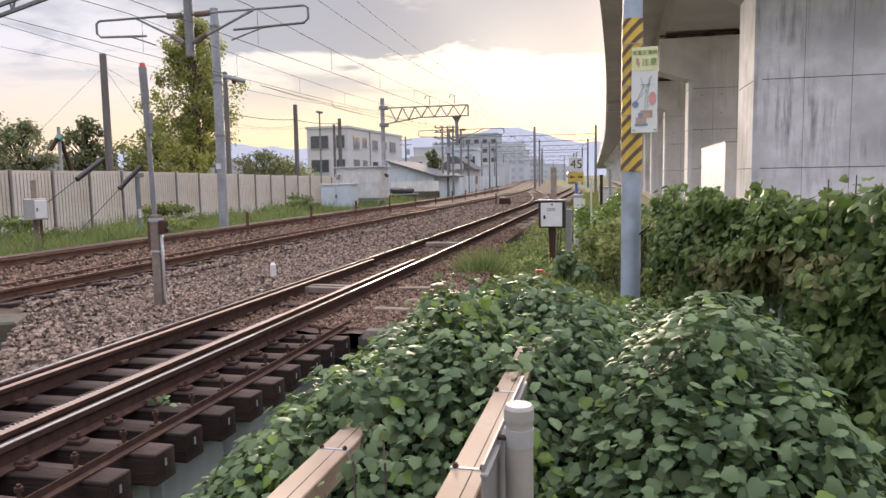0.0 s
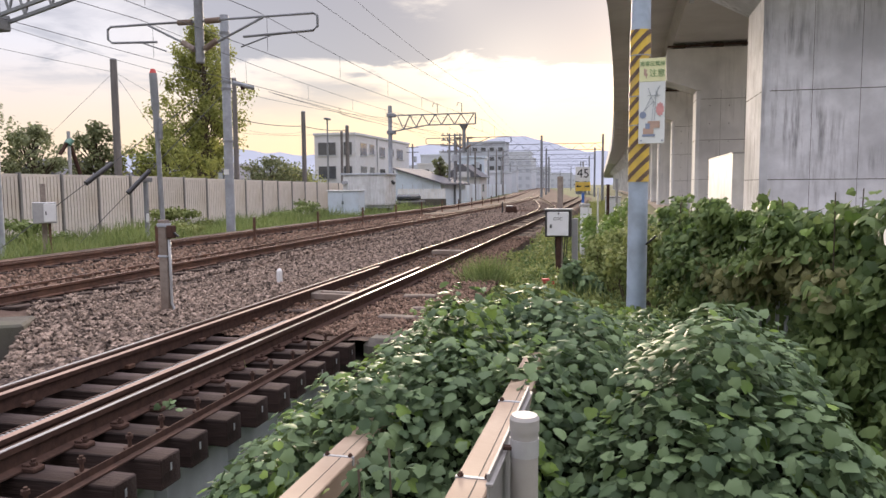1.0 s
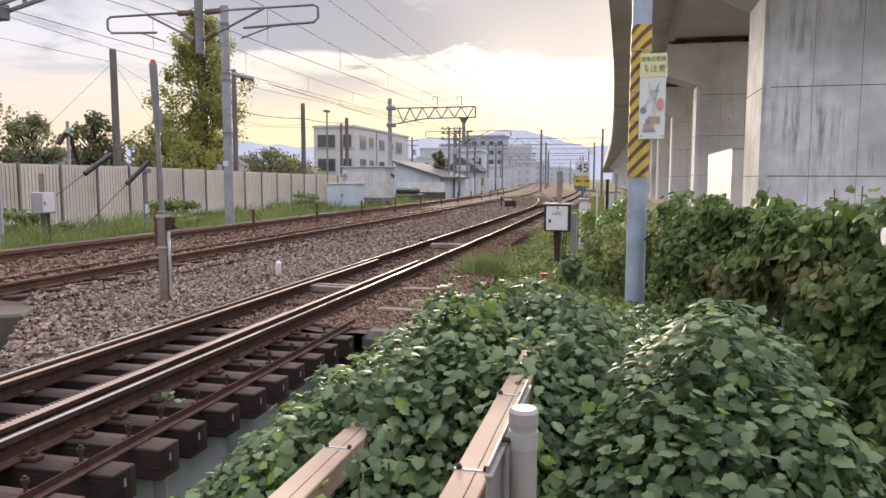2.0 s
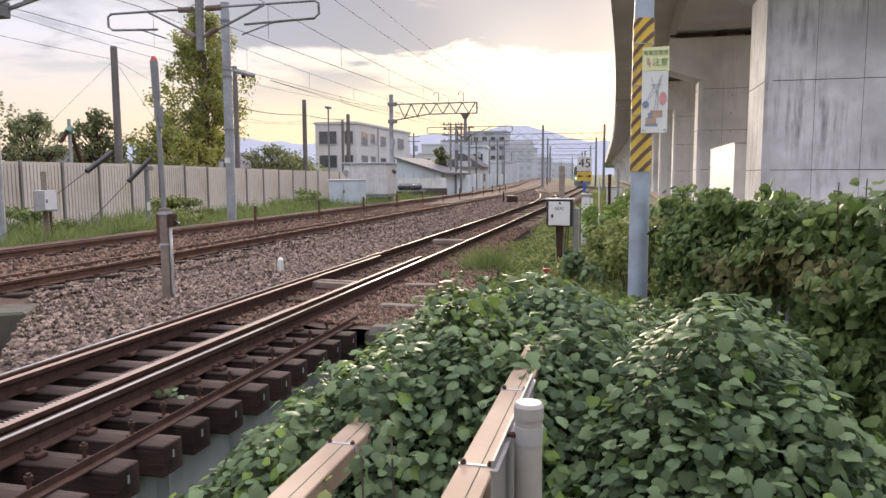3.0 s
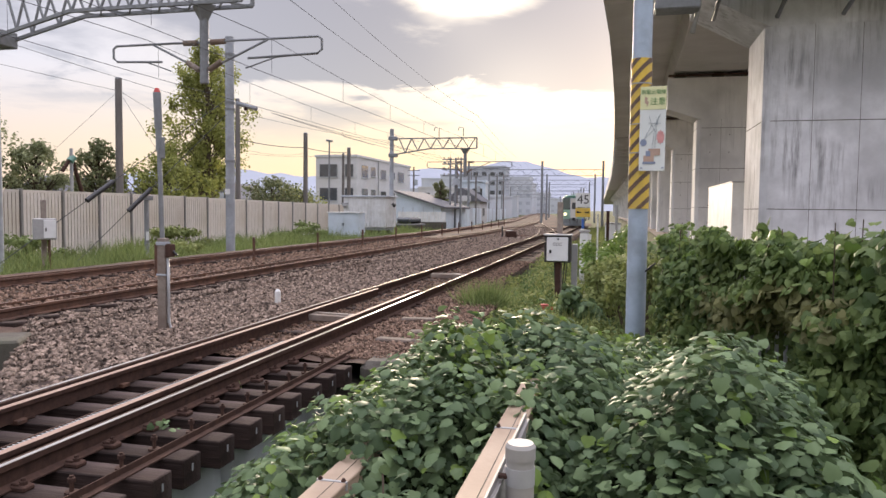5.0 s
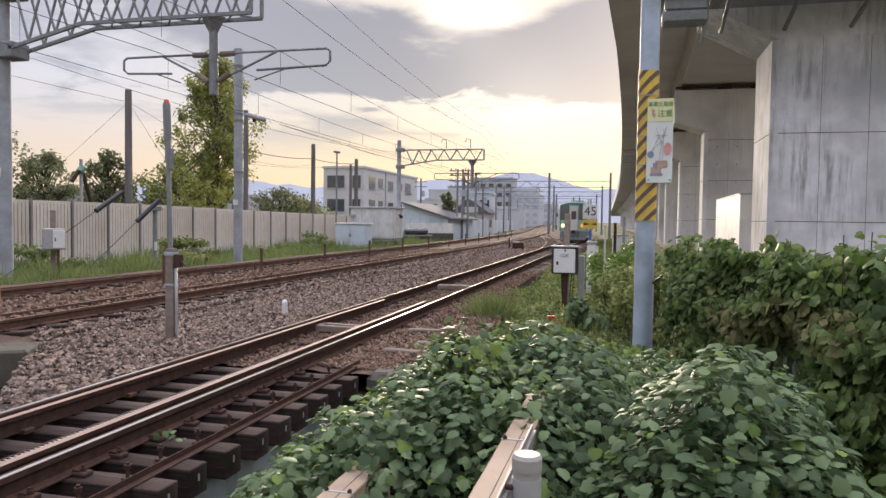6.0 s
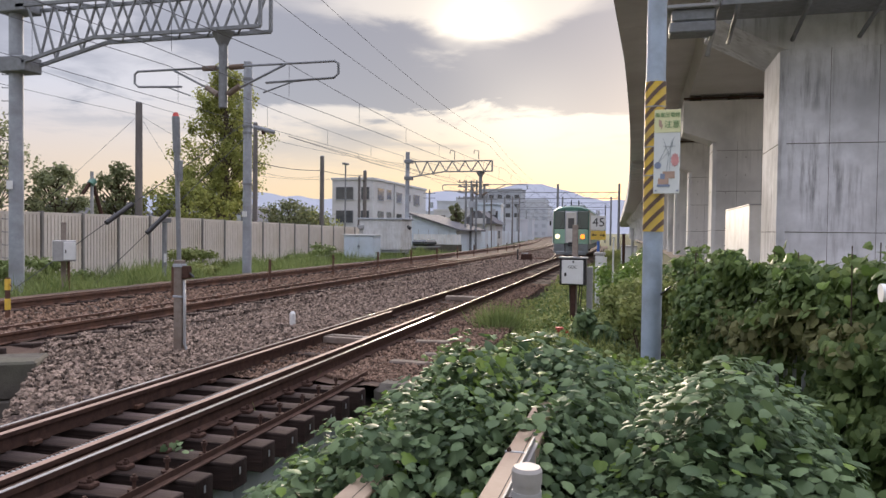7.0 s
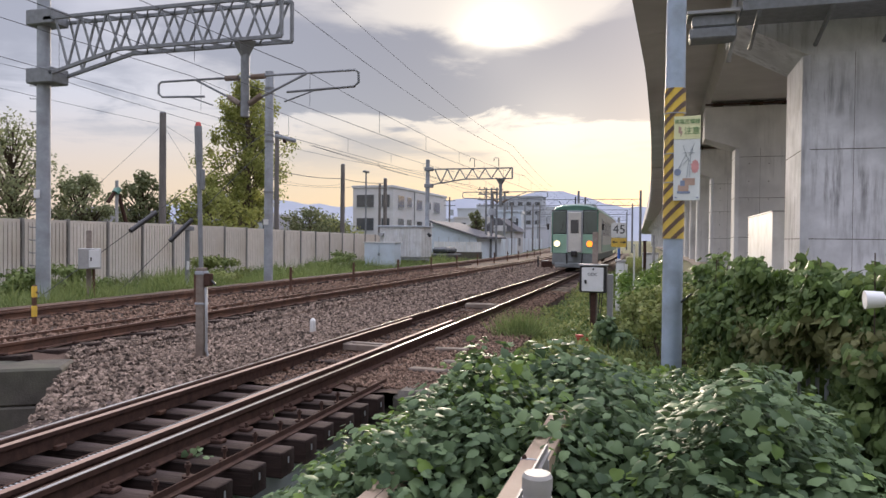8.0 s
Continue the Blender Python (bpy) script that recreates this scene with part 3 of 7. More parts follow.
def viaduct():
    v = thing("viaduct", (0, 0, 0), 0, "grey weathered concrete railway viaduct on massive piers", "viaduct", kind="structure")
    ys = (14.5, 22, 29.5, 37, 45, 53, 61, 75, 90, 110, 138, 165, 200, 260, 340, 450, 640)
    for y0, y1 in zip(ys, ys[1:]):
        st = [(edge_x(y), y, 7.4, 0, 0) for y in (y0, (y0 + y1) / 2, y1 - 0.025)]
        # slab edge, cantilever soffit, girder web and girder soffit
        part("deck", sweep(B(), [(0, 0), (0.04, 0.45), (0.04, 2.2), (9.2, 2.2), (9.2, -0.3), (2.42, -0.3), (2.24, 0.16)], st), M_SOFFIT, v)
    for k, y in enumerate((17, 31, 45) + tuple(59 + 9.5 * i for i in range(28))):
        x = 2.86 if y < 50 else 2.86 + edge_x(y) - edge_x(50)
        w, top = 4.1, (5.43 if k == 0 else 5.22)
        skin = M_CONCRETE if k == 0 else M_PIER_PALE
        b = B()
        c, yb = 0.14, y + (2.2 if k == 0 else 1.6)
        ring = [(x + c, y), (x + w - c, y), (x + w, y + c), (x + w, yb - c), (x + w - c, yb), (x + c, yb), (x, yb - c), (x, y + c)]
        lo, hi = [[b.verts.new((px, py, z)) for px, py in ring] for z in (-0.7, top)]
        b.faces.new(lo[::-1]), b.faces.new(hi)
        for i in range(8):
            b.faces.new((lo[i], lo[(i + 1) % 8], hi[(i + 1) % 8], hi[i]))
        pier = part("pier", b, skin, v)
        for z in ((1.6, 3.45) if k == 0 else (1.7, 3.25, 4.86)) if k < 3 else ():
            part("formwork_joint", box(B(), (x + c, y - 0.004, z), (x + w - c, y + 0.03, z + 0.016)), M_CONC_DARK, pier)
            part("formwork_joint", box(B(), (x - 0.004, y + c, z), (x + 0.03, yb - c, z + 0.016)), M_CONC_DARK, pier)
        for xx in ((x + 0.95, x + 1.85, x + 2.75) if k == 0 else (x + 0.9, x + 1.8)) if k < 3 else ():
            part("formwork_seam", box(B(), (xx, y - 0.003, -0.6), (xx + 0.008, y + 0.02, top)), M_CONC_DARK, pier)
        if 0 < k < 3:
            hole = None
            for i in range(5):
                for j in range(7):
                    if hole is None:
                        hole = part("tie_hole", rod(B(), (0, 0.0, 0), (0, -0.004, 0), 0.022, seg=8), M_CONC_DARK, pier)
                        hole.location = (x + 0.5, y, 0.4)
                    else:
                        share(hole, (x + 0.5 + 0.72 * i, y, 0.4 + 0.7 * j))
        # hammerhead cap with a shallow sloping underside, and the shaded bearing gap over it
        out = 1.15 if k else 1.35
        tip = top + 0.42 if k else top + 0.75
        b = B()
        prof = [(x + 0.05, top), (x - out, tip), (x - out, 6.86), (x + w + out, 6.86), (x + w + out, tip), (x + w - 0.05, top)]
        fr = [b.verts.new((px, y - 0.02, z)) for px, z in prof]
        bk = [b.verts.new((px, yb + 0.02, z)) for px, z in prof]
        b.faces.new(fr), b.faces.new(bk[::-1])
        for i in range(6):
            b.faces.new((fr[i], bk[i], bk[(i + 1) % 6], fr[(i + 1) % 6]))
        bmesh.ops.recalc_face_normals(b, faces=b.faces[:])
        cap = part("pier_cap", b, skin, v)
        for px in (x - out + 0.5, x + 0.8, x + 2.0, x + 3.2, x + w + out - 0.5):
            part("bearing", box(B(), (px - 0.2, y + 0.3, 6.86), (px + 0.2, yb - 0.3, 7.1), 0.02), M_CONC_DARK, cap)
        if k < 3:
            part("drain_pipe", bar(B(), (x - out, y - 0.06, 6.95), (x + w, y - 0.06, 6.95), 0.07, 0.07), M_RAIL_DARK, cap)
    rib = None
    for y in [61 + 3.6 * i for i in range(40)]:
        if rib is None:
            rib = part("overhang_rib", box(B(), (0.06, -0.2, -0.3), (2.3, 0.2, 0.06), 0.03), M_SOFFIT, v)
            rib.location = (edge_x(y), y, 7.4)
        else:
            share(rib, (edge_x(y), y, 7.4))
    # inspection walkway and drain on the near pier
    wk = thing("inspection_walkway", (0, 0, 0), 0, "dark steel inspection walkway hung under the viaduct", "walkway")
    part("walkway_floor", box(B(), (1.5, 15.4, 6.0), (8.5, 16.6, 6.06), 0.01), M_MAST, wk)
    part("edge_beam", box(B(), (1.5, 15.3, 5.93), (8.5, 15.4, 6.12), 0.01), M_MAST, wk)
    for k in range(6):
        xx = 1.8 + 1.25 * k
        part("walkway_bracket", tube([(xx, 16.9, 5.6), (xx, 15.35, 5.9), (xx, 15.35, 7.3)], 0.05, 6), M_MAST, wk)
        part("side_panel", box(B(), (xx + 0.05, 15.33, 6.2), (xx + 1.2, 15.36, 7.2), 0.005), M_SHAFT, wk)
    for z in (6.16, 7.25):
        part("handrail", bar(B(), (1.5, 15.31, z), (8.5, 15.31, z), 0.05, 0.05), M_MAST, wk)
    dr = thing("drain_box", (0, 0, 0), 0, "dark steel drain trough bolted to the pier cap", "drain")
    part("drain_trough", box(B(), (0.55, 15.5, 5.5), (1.42, 16.0, 5.72), 0.03), M_MAST, dr)
    part("drain_trough", box(B(), (0.6, 15.55, 5.74), (1.42, 16.1, 5.98), 0.03), M_MAST, dr)
    part("drain_cover", box(B(), (0.5, 15.45, 5.98), (1.48, 16.1, 6.05), 0.01), M_GALV, dr)
    part("down_pipe", tube([(1.3, 15.9, 5.1), (1.4, 15.9, 5.6), (1.45, 15.9, 7.5)], 0.05, 8), M_GALV, dr)
    # Unseen pale sheet, added to bounce light onto piers and soffit.
    bounce_sheet = new("pavement", mesh_of("pavement", [(2.2, 9.5, -0.05), (14, 9.5, -0.05), (8, 200, -0.05), (-1, 200, -0.05), (2.2, 60, -0.05)], [(0, 1, 2, 3, 4)], M_CONC_SLEEPER))
    tagged(bounce_sheet, "unseen pale ground sheet added to bounce light under the viaduct", "pavement", kind="structure")
    pn = thing("white_screen", (3.0, 22, 0), 0, "plain white panel wall under the viaduct", "panel")
    part("screen_panel", box(B(), (0, 0, -0.6), (0.35, 5.6, 2.36), 0.01), M_WHITE, pn)
    part("screen_cap", box(B(), (-0.02, -0.02, 2.36), (0.37, 5.62, 2.4), 0.005), M_GALV, pn)


viaduct()


# ---- near track: bridge deck and sleepers ----
def bridge_deck():
    rng = random.Random(3)
    first = None
    for i in range(27):
        y = 7.62 - 0.405 * i
        if first is None:
            first = thing("sleeper", (NEAR, y, 0), 0, "dark creosoted timber bridge sleeper with steel rail clips", "sleeper", "bridge sleepers")
            b = box(B(), (-1.28, -0.105, -0.36), (1.3, 0.105, -0.158), 0.008)
            part("timber", b, M_SLEEPER, first)
            for x in (-0.566, 0.566):
                for s in (-1, 1):
                    c = B()
                    box(c, (x + s * 0.1 - 0.05, -0.045, -0.158), (x + s * 0.1 + 0.05, 0.045, -0.125), 0.008)
                    rod(c, (x + s * 0.105, 0, -0.13), (x + s * 0.105, 0, -0.085), 0.014, seg=6)
                    rod(c, (x + s * 0.105, 0, -0.125), (x + s * 0.105, 0, -0.103), 0.024, seg=6)
                    box(c, (x + s * 0.075 - 0.03, -0.035, -0.128), (x + s * 0.075 + 0.03, 0.035, -0.11), 0.005)
                    part("rail_clip", c, M_RAIL_DARK, first)
            c = rod(B(), (0.99, 0.02, -0.16), (0.99, 0.02, -0.045), 0.013, seg=6)
            rod(c, (0.99, 0.02, -0.158), (0.99, 0.02, -0.14), 0.04, seg=8)
            rod(c, (0.99, 0.02, -0.085), (0.99, 0.02, -0.06), 0.024, seg=6)
            part("bolt", c, M_RAIL_DARK, first)
            p = box(B(), (1.3, -0.009, -0.26), (1.303, 0.009, -0.21))
            part("end_plate", p, M_GALV, first)
        else:
            copy_thing(first, pose(NEAR + rng.uniform(-0.03, 0.03), y + rng.uniform(-0.015, 0.015), rng.uniform(-0.006, 0.004), 0, 0, rng.uniform(-0.7, 0.7)))
    g = thing("tie_angle", (-2.985, 0, -0.1), 0, "rust-brown steel angle bolted along the sleeper ends", "steel angle")
    part("angle_bar", sweep(B(), [(-0.008, -0.004), (0.0, -0.004), (0.0, -0.046), (0.05, -0.046), (0.05, -0.056), (-0.008, -0.056)][::-1], [(0, -3.2, 0, 0, 0), (0, 8.35, 0, 0, 0)]), M_RAIL_DARK, g)
    for x in (-3.1, -5.0):
        gd = thing("bridge_girder", (x, 0, 0), 0, "pale grey painted steel bridge girder under the sleepers", "girder", "bridge girders")
        part("web", box(B(), (-0.04, -3.5, -1.5), (0.04, 8.0, -0.42), 0.005), M_GIRDER, gd)
        part("top_flange", box(B(), (-0.14, -3.5, -0.42), (0.14, 8.0, -0.365), 0.005), M_GIRDER, gd)
        part("bottom_flange", box(B(), (-0.2, -3.5, -1.55), (0.2, 8.0, -1.5), 0.005), M_GIRDER, gd)
        st = B()
        box(st, (0.04, -0.01, -1.5), (0.14, 0.01, -0.42))
        s0 = part("stiffener", st, M_GIRDER, gd)
        for k in range(1, 11):
            share(s0, (0, -2 + k * 0.95, 0))
    a = thing("abutment", (0, 0, 0), 0, "dark stained concrete bridge abutment under the ballast edge", "abutment", kind="structure")
    part("abutment_wall", box(B(), (-5.1, 7.95, -2.7), (-1.7, 8.5, -0.42), 0.04), M_CONC_DARK, a)
    part("abutment_curb", box(B(), (-2.75, 7.85, -0.42), (-1.85, 8.3, -0.14), 0.08), M_CONC_DARK, a)
    part("ballast_curb", box(B(), (-5.3, 5.2, -0.5), (-5.12, 6.6, -0.15), 0.02), M_SLEEPER, a)
    bl = thing("concrete_block", (-7.55, 7.85, -0.1), 32, "dark weathered concrete parapet block beside the ballast", "concrete block")
    part("block", box(B(), (-2.2, -0.35, -0.5), (0.32, 0.35, -0.03), 0.03), M_CONC_DARK, bl)
    part("lower_course", box(B(), (-2.2, -0.38, -1.0), (0.35, 0.38, -0.5), 0.02), M_CONC_DARK, bl)


bridge_deck()


def mesh_walkway():
    """Grated strip between the rails on the bridge."""
    w = thing("grating", (RAIL_B - 0.27, 0, -0.03), 0, "dark steel grating strip beside the guard rail", "grating")
    b = B()
    for x in (-0.05, 0.05):
        box(b, (x - 0.008, -3, -0.03), (x + 0.008, 8.2, 0.004))
    part("grating_frame", b, M_RAIL_DARK, w)
    b = B()
    for k in range(280):
        y = -3 + k * 0.04
        box(b, (-0.042, y, -0.02), (0.042, y + 0.016, 0.0))
    tagged(part("grating_mesh", b, M_GALV, w), kind="stuff")


mesh_walkway()


def ballast_sleepers():
    rng = random.Random(8)

    def one(name, mat, half, label, group):
        s = thing(name, (0, 0, 0), 0, label, "sleeper", group)
        part("sleeper_body", box(B(), (-half, -0.11, -0.3), (half, 0.11, -0.152), 0.015), mat, s)
        for x in (-0.566, 0.566):
            for d in (-0.1, 0.1):
                part("rail_clip", box(B(), (x + d - 0.04, -0.04, -0.152), (x + d + 0.04, 0.04, -0.12), 0.008), M_RAIL_DARK, s)
        return s

    def lay(src, centre, y0, n, step, cant):
        for i in range(n):
            y = y0 + i * step
            c = centre(y)
            copy_thing(src, pose(c, y, rng.uniform(-0.012, 0.004), 0, -math.degrees(cant) if cant else 0, math.degrees(math.atan(-(centre(y + 0.5) - centre(y - 0.5))))))

    a = one("sleeper", M_SLEEPER, 1.05, "dark timber sleeper half sunk in ballast", "ballast sleepers")
    lay(a, near_x, 8.85, 70, 0.62, 0)
    lay(a, lambda y: MID - bend(y), 8, 60, 0.62, CANT)
    lay(a, lambda y: FAR - bend(y), 8, 60, 0.62, CANT)
    a.matrix_basis = pose(NEAR, 8.25, 0)
    f = thing("track_frame", (NEAR, 10.45, -0.03), -6, "pale steel frame plate lying between the rails", "steel frame")
    part("frame", (lambda b: (box(b, (-0.42, -0.13, -0.12), (0.42, -0.06, -0.02), 0.01), box(b, (-0.42, 0.1, -0.12), (0.42, 0.17, -0.02), 0.01),
                                   box(b, (-0.42, -0.06, -0.12), (-0.35, 0.1, -0.02)), box(b, (0.2, -0.06, -0.12), (0.27, 0.1, -0.02)), b)[-1])(B()), M_CONC_SLEEPER, f)
    copy_thing(f, pose(NEAR, 17.6, -0.03))
    for (x, y, r) in ((-2.95, 10.95, 8), (-2.75, 9.2, -5), (-2.5, 9.9, 12)):
        p = thing("sleeper_offcut", (x, y, -0.13), r, "pale flat sleeper end showing in the ballast", "sleeper", "ballast sleepers")
        part("plate", box(B(), (-0.26, -0.1, -0.1), (0.26, 0.1, 0.01), 0.02), M_OFFCUT, p)


ballast_sleepers()


def turnout():
    """The connecting track that leaves the near track and joins the middle one."""
    def c(y):
        u = smooth_step(36, 100, y)
        return near_x(y) + (MID - bend(y) - near_x(y)) * u
    for off in (0.566, -0.566):
        rail_line("rail", off, c, 38, 100, 2.0, 0, (-0.01, 0.01), "curved rail of the connecting track",
                  lambda y: near_z(y) * (1 - smooth_step(36, 100, y)))


turnout()


def point_machine():
    """Low switch motor with its rods beside the connecting track."""
    y = 45.5
    g = thing("point_machine", (-6.6, y, near_z(y)), 8, "low dark point machine with rods on the ballast", "point machine")
    part("motor_case", box(B(), (-0.45, -0.22, -0.2), (0.25, 0.22, 0.22), 0.05), M_RAIL_DARK, g)
    part("case_lid", box(B(), (-0.42, -0.2, 0.22), (0.0, 0.2, 0.27), 0.02), M_GALV, g)
    part("lever_stand", rod(B(), (-0.65, 0.1, -0.2), (-0.65, 0.1, 0.5), 0.05, seg=10), M_BLACK, g)
    for d in (-0.12, 0.12):
        part("throw_rod", rod(B(), (0.25, d, -0.05), (1.7, d, -0.08), 0.025, seg=8), M_RUST, g)


point_machine()


# ---- railcar ----
M_TRAIN_GREEN = material("train_green", (0.085, 0.205, 0.155), (0.07, 0.175, 0.13), 3, 0.35, bump=0.01, stain=(0.05, 0.15, 0.11), stain_scale=0.8)
M_TRAIN_MINT = material("train_mint", (0.30, 0.50, 0.38), (0.26, 0.44, 0.33), 3, 0.35, bump=0.01)
M_TRAIN_CREAM = material("train_cream", (0.66, 0.66, 0.62), (0.58, 0.58, 0.55), 3, 0.35, bump=0.01, stain=(0.45, 0.44, 0.4), stain_scale=0.7)
# Greenish glass, its colour raised to include the reflected sky.
M_SCREEN = material("green_glass_with_sky", (0.10, 0.135, 0.125), (0.085, 0.115, 0.105), 2, 0.12, bump=0)
M_TRAIN_GREY = material("train_skirt", (0.22, 0.25, 0.26), (0.16, 0.18, 0.19), 3, 0.6, bump=0.05)
M_LIGHT_W = glow_material("headlight_white", (1.0, 0.9, 0.5), 1.5)
M_LIGHT_O = glow_material("headlight_orange", (1.0, 0.27, 0.02), 1.7)


def train():
    t = thing("railcar", (NEAR, 186, 0), 0, "green and cream diesel railcar with lit headlights", "train")
    t.scale = (0.94, 0.94, 0.94)
    w = 1.4
    side = [(-w, 0.9), (-w, 2.8), (-w + 0.05, 3.2), (-w + 0.28, 3.48), (-0.75, 3.6), (0, 3.65), (0.75, 3.6), (w - 0.28, 3.48), (w - 0.05, 3.2), (w, 2.8), (w, 0.9)]
    bm = B()
    def ring(y, shrink, zs=1.0):
        return [bm.verts.new((u * shrink, y, 0.9 + (z - 0.9) * zs)) for u, z in side]
    rings = [ring(0.0, 0.9, 0.965), ring(0.12, 0.955, 0.988), ring(0.45, 0.99, 1.0), ring(0.9, 1.0), ring(20, 1.0)]
    n = len(side)
    for r0, r1 in zip(rings, rings[1:]):
        for i in range(n):
            f = bm.faces.new((r0[i], r0[(i + 1) % n], r1[(i + 1) % n], r1[i]))
            high = sum(v.co.z for v in f.verts) / 4
            f.material_index = 1 if high > 3.0 else 0
    f = bm.faces.new(rings[0][::-1])
    f.material_index = 1
    bm.faces.new(rings[-1])
    bmesh.ops.recalc_face_normals(bm, faces=bm.faces[:])
    body = part("body", bm, [M_TRAIN_CREAM, M_TRAIN_GREEN], t)
    part("front_lower_panel", box(B(), (-1.2, -0.06, 0.88), (1.2, 0.03, 1.95), 0.03), M_TRAIN_MINT, t, "pale mint front panel")
    for s in (-1, 1):
        q = part("windscreen", box(B(), (s * 0.85 - 0.39, -0.05, 1.98), (s * 0.85 + 0.39, 0.02, 3.27), 0.04), M_SCREEN, t)
        part("window_frame", box(B(), (s * 0.85 - 0.42, -0.025, 1.94), (s * 0.85 + 0.42, 0.01, 3.31), 0.03), M_BLACK, t)
        part("wiper", bar(B(), (s * 0.78, -0.07, 2.02), (s * 0.6, -0.07, 2.7), 0.02, 0.02), M_BLACK, q)
        L = part("headlight", rod(B(), (s * 0.9 - 0.07, -0.12, 1.42), (s * 0.9 - 0.07, -0.06, 1.42), 0.17, seg=18), M_LIGHT_W if s < 0 else M_LIGHT_O, t, "lit warm white headlight" if s < 0 else "lit orange headlight")
        part("headlight_rim", rod(B(), (0, 0.005, 0), (0, 0.06, 0), 0.2, seg=18), M_GALV, L).location = (s * 0.9 - 0.07, -0.11, 1.42)
        part("corner_post", box(B(), (s * 1.24 - 0.045, -0.04, 0.9), (s * 1.24 + 0.045, 0.2, 3.2), 0.03), M_TRAIN_GREEN, t)
        part("mirror", box(B(), (s * 1.52 - 0.06, 0.2, 2.2), (s * 1.52 + 0.06, 0.28, 2.55), 0.02), M_BLACK, t)
    d = part("gangway_door", box(B(), (-0.36, -0.14, 0.95), (0.36, 0.0, 3.18), 0.03), M_TRAIN_CREAM, t, "pale grey end door")
    part("door_window", box(B(), (-0.22, -0.155, 2.0), (0.22, -0.14, 2.75), 0.004), M_GLASS_DARK, d)
    part("door_frame", box(B(), (-0.44, -0.09, 0.92), (0.44, 0.0, 3.27), 0.02), M_GREY_SIDING, t)
    part("front_skirt", box(B(), (-1.25, -0.05, 0.22), (1.25, 0.5, 0.9), 0.06), M_TRAIN_GREY, t)
    part("coupler", (lambda b: (box(b, (-0.16, -0.5, 0.72), (0.16, 0.0, 1.02), 0.04), rod(b, (0.4, -0.1, 0.3), (0.45, -0.14, 0.9), 0.03), rod(b, (-0.4, -0.1, 0.3), (-0.45, -0.14, 0.9), 0.03), b)[-1])(B()), M_BLACK, t)
    part("snow_plough", box(B(), (-1.1, -0.1, 0.08), (1.1, 0.15, 0.35), 0.04), M_TRAIN_GREY, t)
    part("side_band", box(B(), (1.4, 0.9, 0.95), (1.404, 20, 1.35)), M_TRAIN_MINT, t)
    part("side_band", box(B(), (-1.404, 0.9, 0.95), (-1.4, 20, 1.35)), M_TRAIN_MINT, t)
    part("underframe", box(B(), (-1.2, 1.2, 0.45), (1.2, 19, 0.92), 0.05), M_TRAIN_GREY, t)
    for s in (-1, 1):
        for k in range(9):
            y = 1.7 + 2.05 * k
            g = box(B(), (s * 1.402 - 0.01, y, 1.9), (s * 1.402 + 0.01, y + 1.45, 2.75), 0.005)
            part("side_window", g, M_GLASS_DARK, t)
        for y in (0.95, 18.2):
            part("side_door", box(B(), (s * 1.405 - 0.012, y, 1.0), (s * 1.405 + 0.012, y + 0.72, 2.85), 0.005), M_GREY_SIDING, t)
    part("roof_box", box(B(), (-0.6, 6, 3.7), (0.6, 8.5, 3.98), 0.06), M_GREY_SIDING, t)
    for x in (-0.1, 0.45):
        a = part("antenna", rod(B(), (x, 1.2, 3.7), (x, 1.2, 4.1), 0.04), M_BLACK, t)
    for y in (3, 16.5):
        bg = part("bogie", box(B(), (-0.95, y - 1.4, 0.3), (0.95, y + 1.4, 0.55), 0.05), M_BLACK, t)
    wheels = []
    for y in (2.0, 4.0, 15.5, 17.5):
        wb = B()
        for x in (-0.566, 0.566):
            rod(wb, (x - 0.06, 0, 0), (x + 0.06, 0, 0), 0.43, seg=20)
        rod(wb, (-0.6, 0, 0), (0.6, 0, 0), 0.07)
        wo = part("wheelset", wb, M_RAIL_DARK, t)
        wo.location = (0, y, 0.43)
        wheels.append((wo, y))
    return t, wheels


the_train, train_wheels = train()


# ---- striped pole with its notice board ----
M_NOTICE = material("notice_yellow", (0.72, 0.72, 0.42), (0.66, 0.66, 0.38), 6, 0.5, bump=0.01)
M_NOTICE_W = material("notice_white", (0.72, 0.75, 0.73), (0.66, 0.69, 0.68), 5, 0.5, bump=0.01, stain=(0.6, 0.63, 0.62))
M_GREEN_INK = material("green_ink", (0.2, 0.36, 0.16), None, 6, 0.6, bump=0)
M_GREY_INK = material("grey_ink", (0.3, 0.34, 0.38), None, 6, 0.6, bump=0)
M_PINK_INK = material("red_ink", (0.7, 0.33, 0.32), None, 6, 0.6, bump=0)
M_BLUE_INK = material("blue_ink", (0.25, 0.3, 0.42), None, 6, 0.6, bump=0)
M_BROWN_INK = material("orange_ink", (0.52, 0.36, 0.28), None, 6, 0.6, bump=0)
M_STRIPE_DARK = material("faded_black_stripe", (0.14, 0.09, 0.06), (0.1, 0.065, 0.045), 9, 0.5, bump=0.02)


def words(body, size, at, rot, mat, parent, name="lettering"):
    cu = bpy.data.curves.new(name, "FONT")
    cu.body, cu.size, cu.extrude = body, size, 0.0015
    cu.align_x, cu.align_y = "CENTER", "CENTER"
    tmp = bpy.data.objects.new("tmp", cu)
    me = bpy.data.meshes.new_from_object(tmp)
    bpy.data.objects.remove(tmp)
    me.materials.clear()
    me.materials.append(mat)
    o = new(name, me)
    o.parent = parent
    o.matrix_basis = pose(*at, *rot)
    return o


